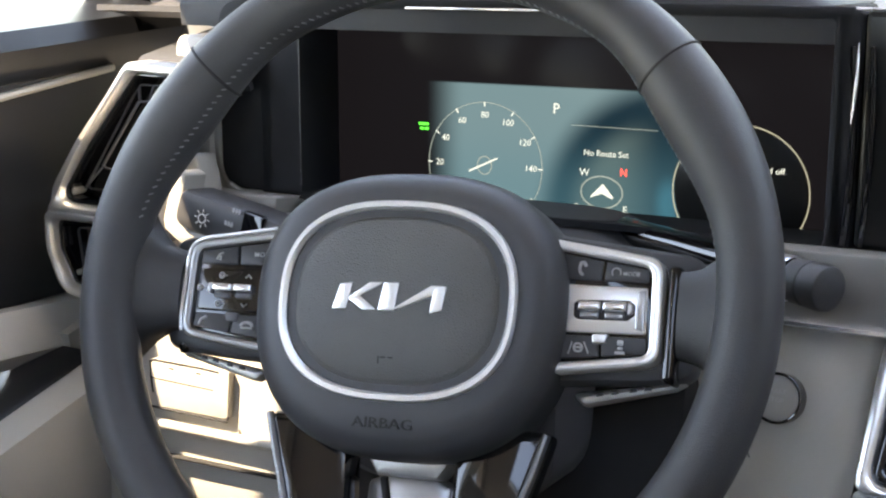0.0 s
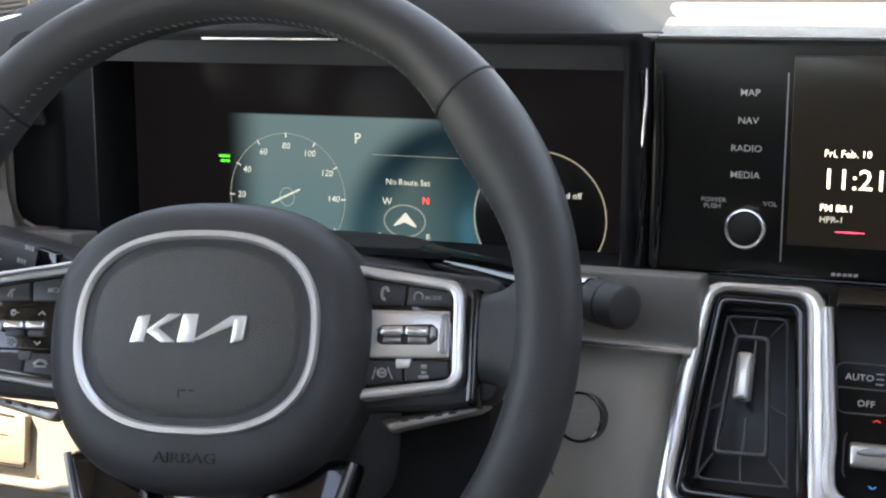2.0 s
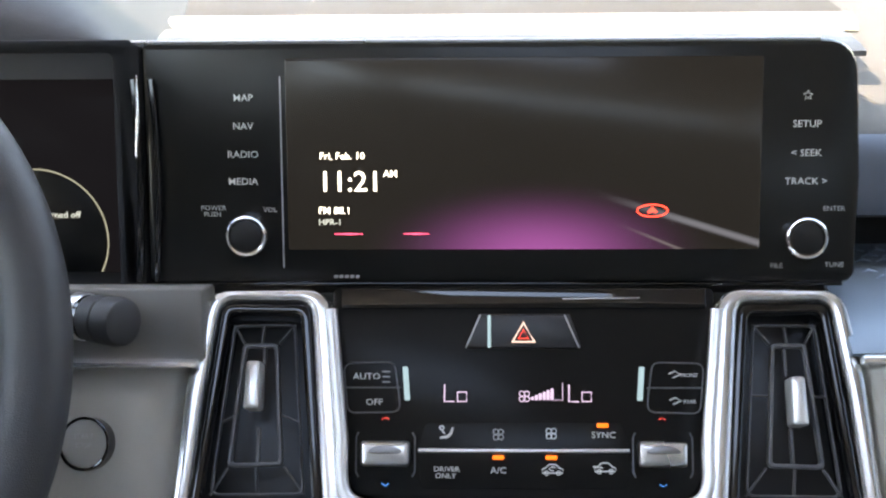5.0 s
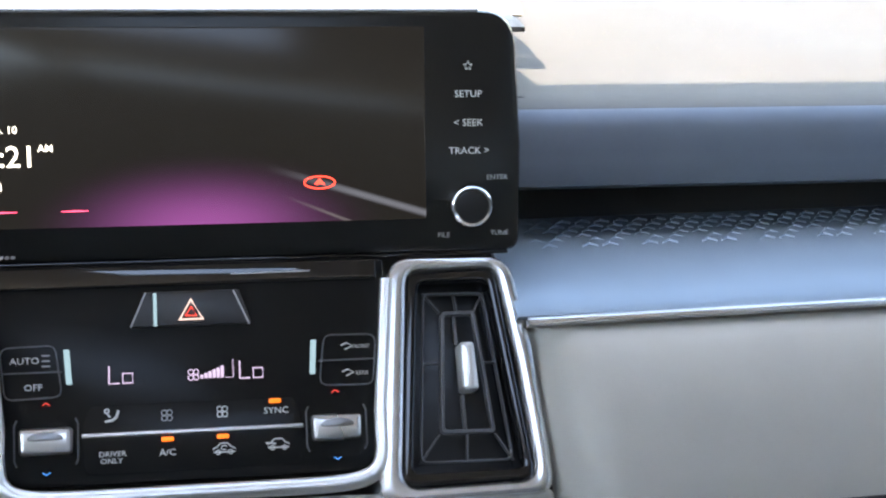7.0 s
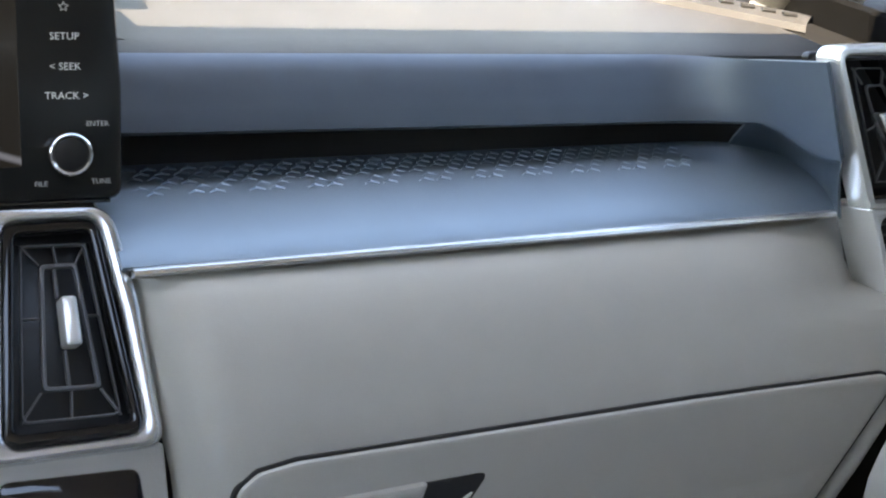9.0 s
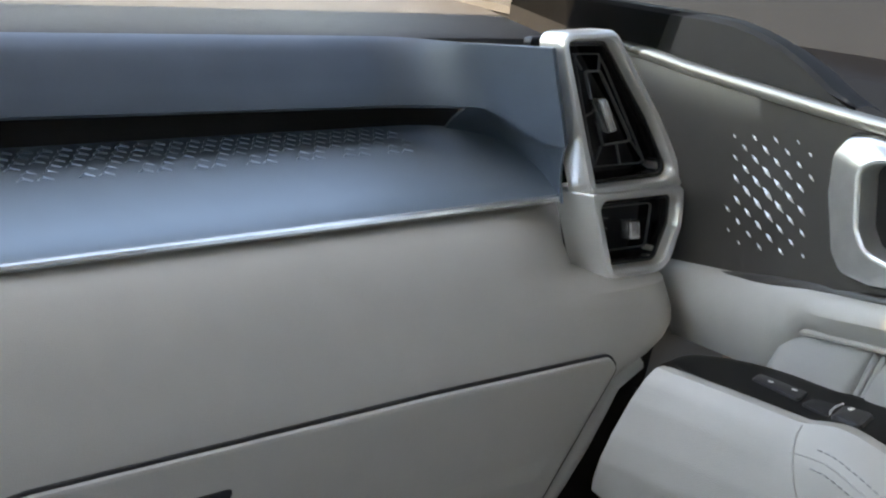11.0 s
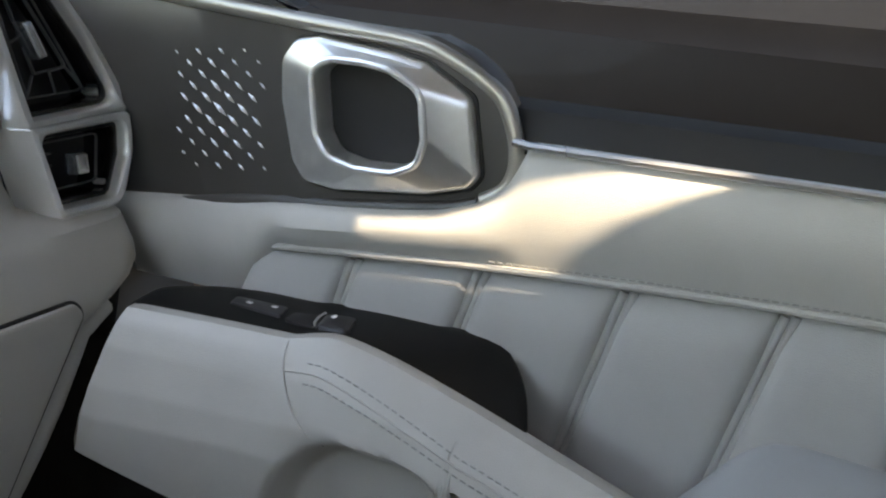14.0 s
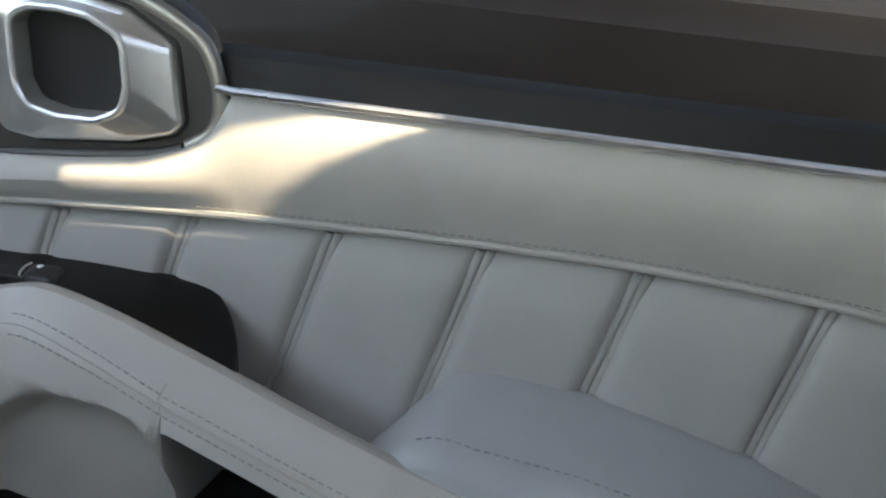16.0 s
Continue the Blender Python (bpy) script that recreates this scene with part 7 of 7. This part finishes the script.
def tweeter():
    # pale pillar foot with a round-cornered speaker grille, left of the windscreen
    s = thing("pillar_trim", (-0.66, 0.25, 1.02), "pale grey pillar foot with a small speaker grille", "pillar trim", kind="structure")
    m = Matrix.Translation((-0.715, 0.17, 1.020)) @ Matrix.Rotation(radians(24), 4, 'Z') @ Matrix.Rotation(radians(82), 4, 'X')
    f = Local(m)
    foot = [(-0.062, 0.000), (0.012, -0.003), (0.050, 0.018), (0.082, 0.060), (0.060, 0.140), (-0.056, 0.140)]
    loops = []
    for k, wd in ((0.0, -0.03), (0.0, -0.006), (-0.002, -0.001), (-0.006, 0.002)):
        loops.append([f.at(x, z, wd) for x, z in rounded(grown(foot, k), [0.012, 0.012, 0.016, 0.02, 0.02, 0.01], 6)])
    part("foot", loft(loops), CREAM_GREY, s, "pale grey pillar foot")
    o = rounded([(-0.052, 0.012), (0.002, 0.010), (0.006, 0.110), (-0.048, 0.110)], 0.012, 6)
    part("grille_rim", tube([f.at(x, z, 0.0025) for x, z in o], 0.0014, 6, closed=True), CREAM_GREY, s)
    bm = bmesh.new()
    for i in range(24):
        z = 0.016 + i * 0.0038
        tube([f.at(-0.046, z, 0.0022), f.at(-0.024, z - 0.001, 0.0028), f.at(-0.002, z, 0.0022)], 0.0012, 5, bm=bm)
    part("grille", bm, CREAM_GREY, s, "pale speaker grille bars")
    b = thing("mirror_switch", dash_point(-0.60, 0.03, -0.01), "small gloss switch pod on the dash end", "switch")
    c = Matrix.Translation(dash_point(-0.600, 0.010, 0.0225)) @ TILT.to_3x3().to_4x4() @ Matrix.Rotation(radians(78), 4, 'X')
    part("rim", lathe([(0.024, -0.012), (0.026, -0.002), (0.025, 0.002), (0.021, 0.003), (0.020, 0.0)], c @ Matrix.Diagonal((1.35, 0.62, 1, 1)), 32), CHROME_SOFT, b, "bright rim")
    part("lens", lathe([(0.0205, -0.006), (0.0203, 0.0005), (0.0001, 0.001)], c @ Matrix.Diagonal((1.35, 0.62, 1, 1)), 32), GLOSS_BLACK, b, "gloss black lens")


# ---- outside ----
def parked_car(name, place, turn, paint, label, length=4.6, height=1.62):
    c = thing(name, place, label, "parked car")
    m = Matrix.Translation(place) @ Matrix.Rotation(radians(turn), 4, 'Z')
    rows = []
    for u in spaced(0, 1, 16):
        y = -length / 2 + length * u
        end = 1 - abs(2 * u - 1) ** 6
        belt = 0.955 - 0.13 * max(-0.9, min(0.9, y)) - 0.12 * max(0, (u - 0.70) / 0.30) ** 1.2
        half = 0.80 + 0.12 * end
        rows.append([m @ Vector((x * half, y, z)) for x, z in ((-0.9, 0.26), (-1.0, 0.45), (-1.02, 0.70), (-0.97, belt - 0.04), (-0.90, belt), (0.90, belt), (0.97, belt - 0.04), (1.02, 0.70), (1.0, 0.45), (0.9, 0.26))])
    part("body", loft(rows, cap0=True), paint, c, "rounded body")
    rows = []
    for y0, y1, z, h in ((-0.46, 0.22, 0.80, 0.86), (-0.42, 0.15, 1.18, 0.80), (-0.37, 0.05, 1.42, 0.71), (-0.33, 0.0, height - 0.08, 0.66)):
        rows.append([m @ Vector((x * h, y * length, z)) for x, y in rounded([(-1, y0), (1, y0), (1, y1), (-1, y1)], 0.05, 3)])
    part("windows", loft(rows), GLASS_DARK, c, "dark window band")
    rows = [[m @ Vector((x * h, y * length, z)) for x, y in rounded([(-1, y0), (1, y0), (1, y1), (-1, y1)], 0.06, 3)] for y0, y1, z, h in ((-0.335, 0.005, height - 0.085, 0.67), (-0.33, 0.0, height - 0.03, 0.64), (-0.30, -0.03, height, 0.56))]
    part("roof", loft(rows, cap0=True), paint, c, "painted roof")
    for sx in (-1, 1):
        for y in (-0.30 * length, 0.31 * length):
            q = m @ Matrix.Translation((sx * 0.84, y, 0.34)) @ Matrix.Rotation(radians(90), 4, 'Y')
            wh = part("wheel", lathe([(0.20, -0.10), (0.32, -0.10), (0.34, -0.07), (0.34, 0.07), (0.32, 0.10), (0.20, 0.10)], q, 28), TYRE, c, "black tyre")
            part("rim", lathe([(0.21, -0.08), (0.20, 0.085), (0.06, 0.095), (0.001, 0.095)] if sx > 0 else [(0.001, -0.095), (0.06, -0.095), (0.20, -0.085), (0.21, 0.08)], q, 20), SATIN, wh)
    return c


def outside():
    bm = bmesh.new()
    bmesh.ops.create_grid(bm, x_segments=8, y_segments=8, size=400)
    whole("ground", bm, ASPHALT, "grey asphalt of an open car park", "ground", kind="structure", flat=True)
    parked_car("parked_car", (2.62, 0.0, 0), 0, PAINT_DARK, "dark grey parked car beside the passenger door")
    parked_car("parked_car", (5.2, 2.3, 0), 8, PAINT_RED, "red parked car further off", 4.3, 1.5)
    w = thing("boundary_wall", (0, 9.0, 0), "low pale concrete wall in front of the car", "wall")
    bm = bmesh.new()
    slab_world(bm, (-12, 9.0, 0), (12, 9.25, 1.35))
    part("wall_body", bm, CONCRETE, w, flat=True)
    bm = bmesh.new()
    slab_world(bm, (-12, 8.96, 1.352), (12, 9.29, 1.44))
    part("coping", bm, CONCRETE, w, "flat coping", flat=True)


GLASS_TINT = GLASS.copy()
GLASS_TINT.name = "tinted_glass"
GLASS_TINT.node_tree.nodes["Principled BSDF"].inputs["Base Color"].default_value = (0.26, 0.265, 0.27, 1)
GLASS_DARK = material("dark_glass", (0.055, 0.055, 0.058), 0.35, vary=0.1, scale=5)

dashboard()
trim_strip()
shell()
passenger_door()
driver_door()
side_window()
outside()
display_unit()
cluster()
climate_unit()
stack_surround()
for side in (-1, 1):
    central_vent(side)
    corner_vent(side)
steering_wheel()
column()
stalks()
start_button()
glove_box()
fuse_cover()
tweeter()
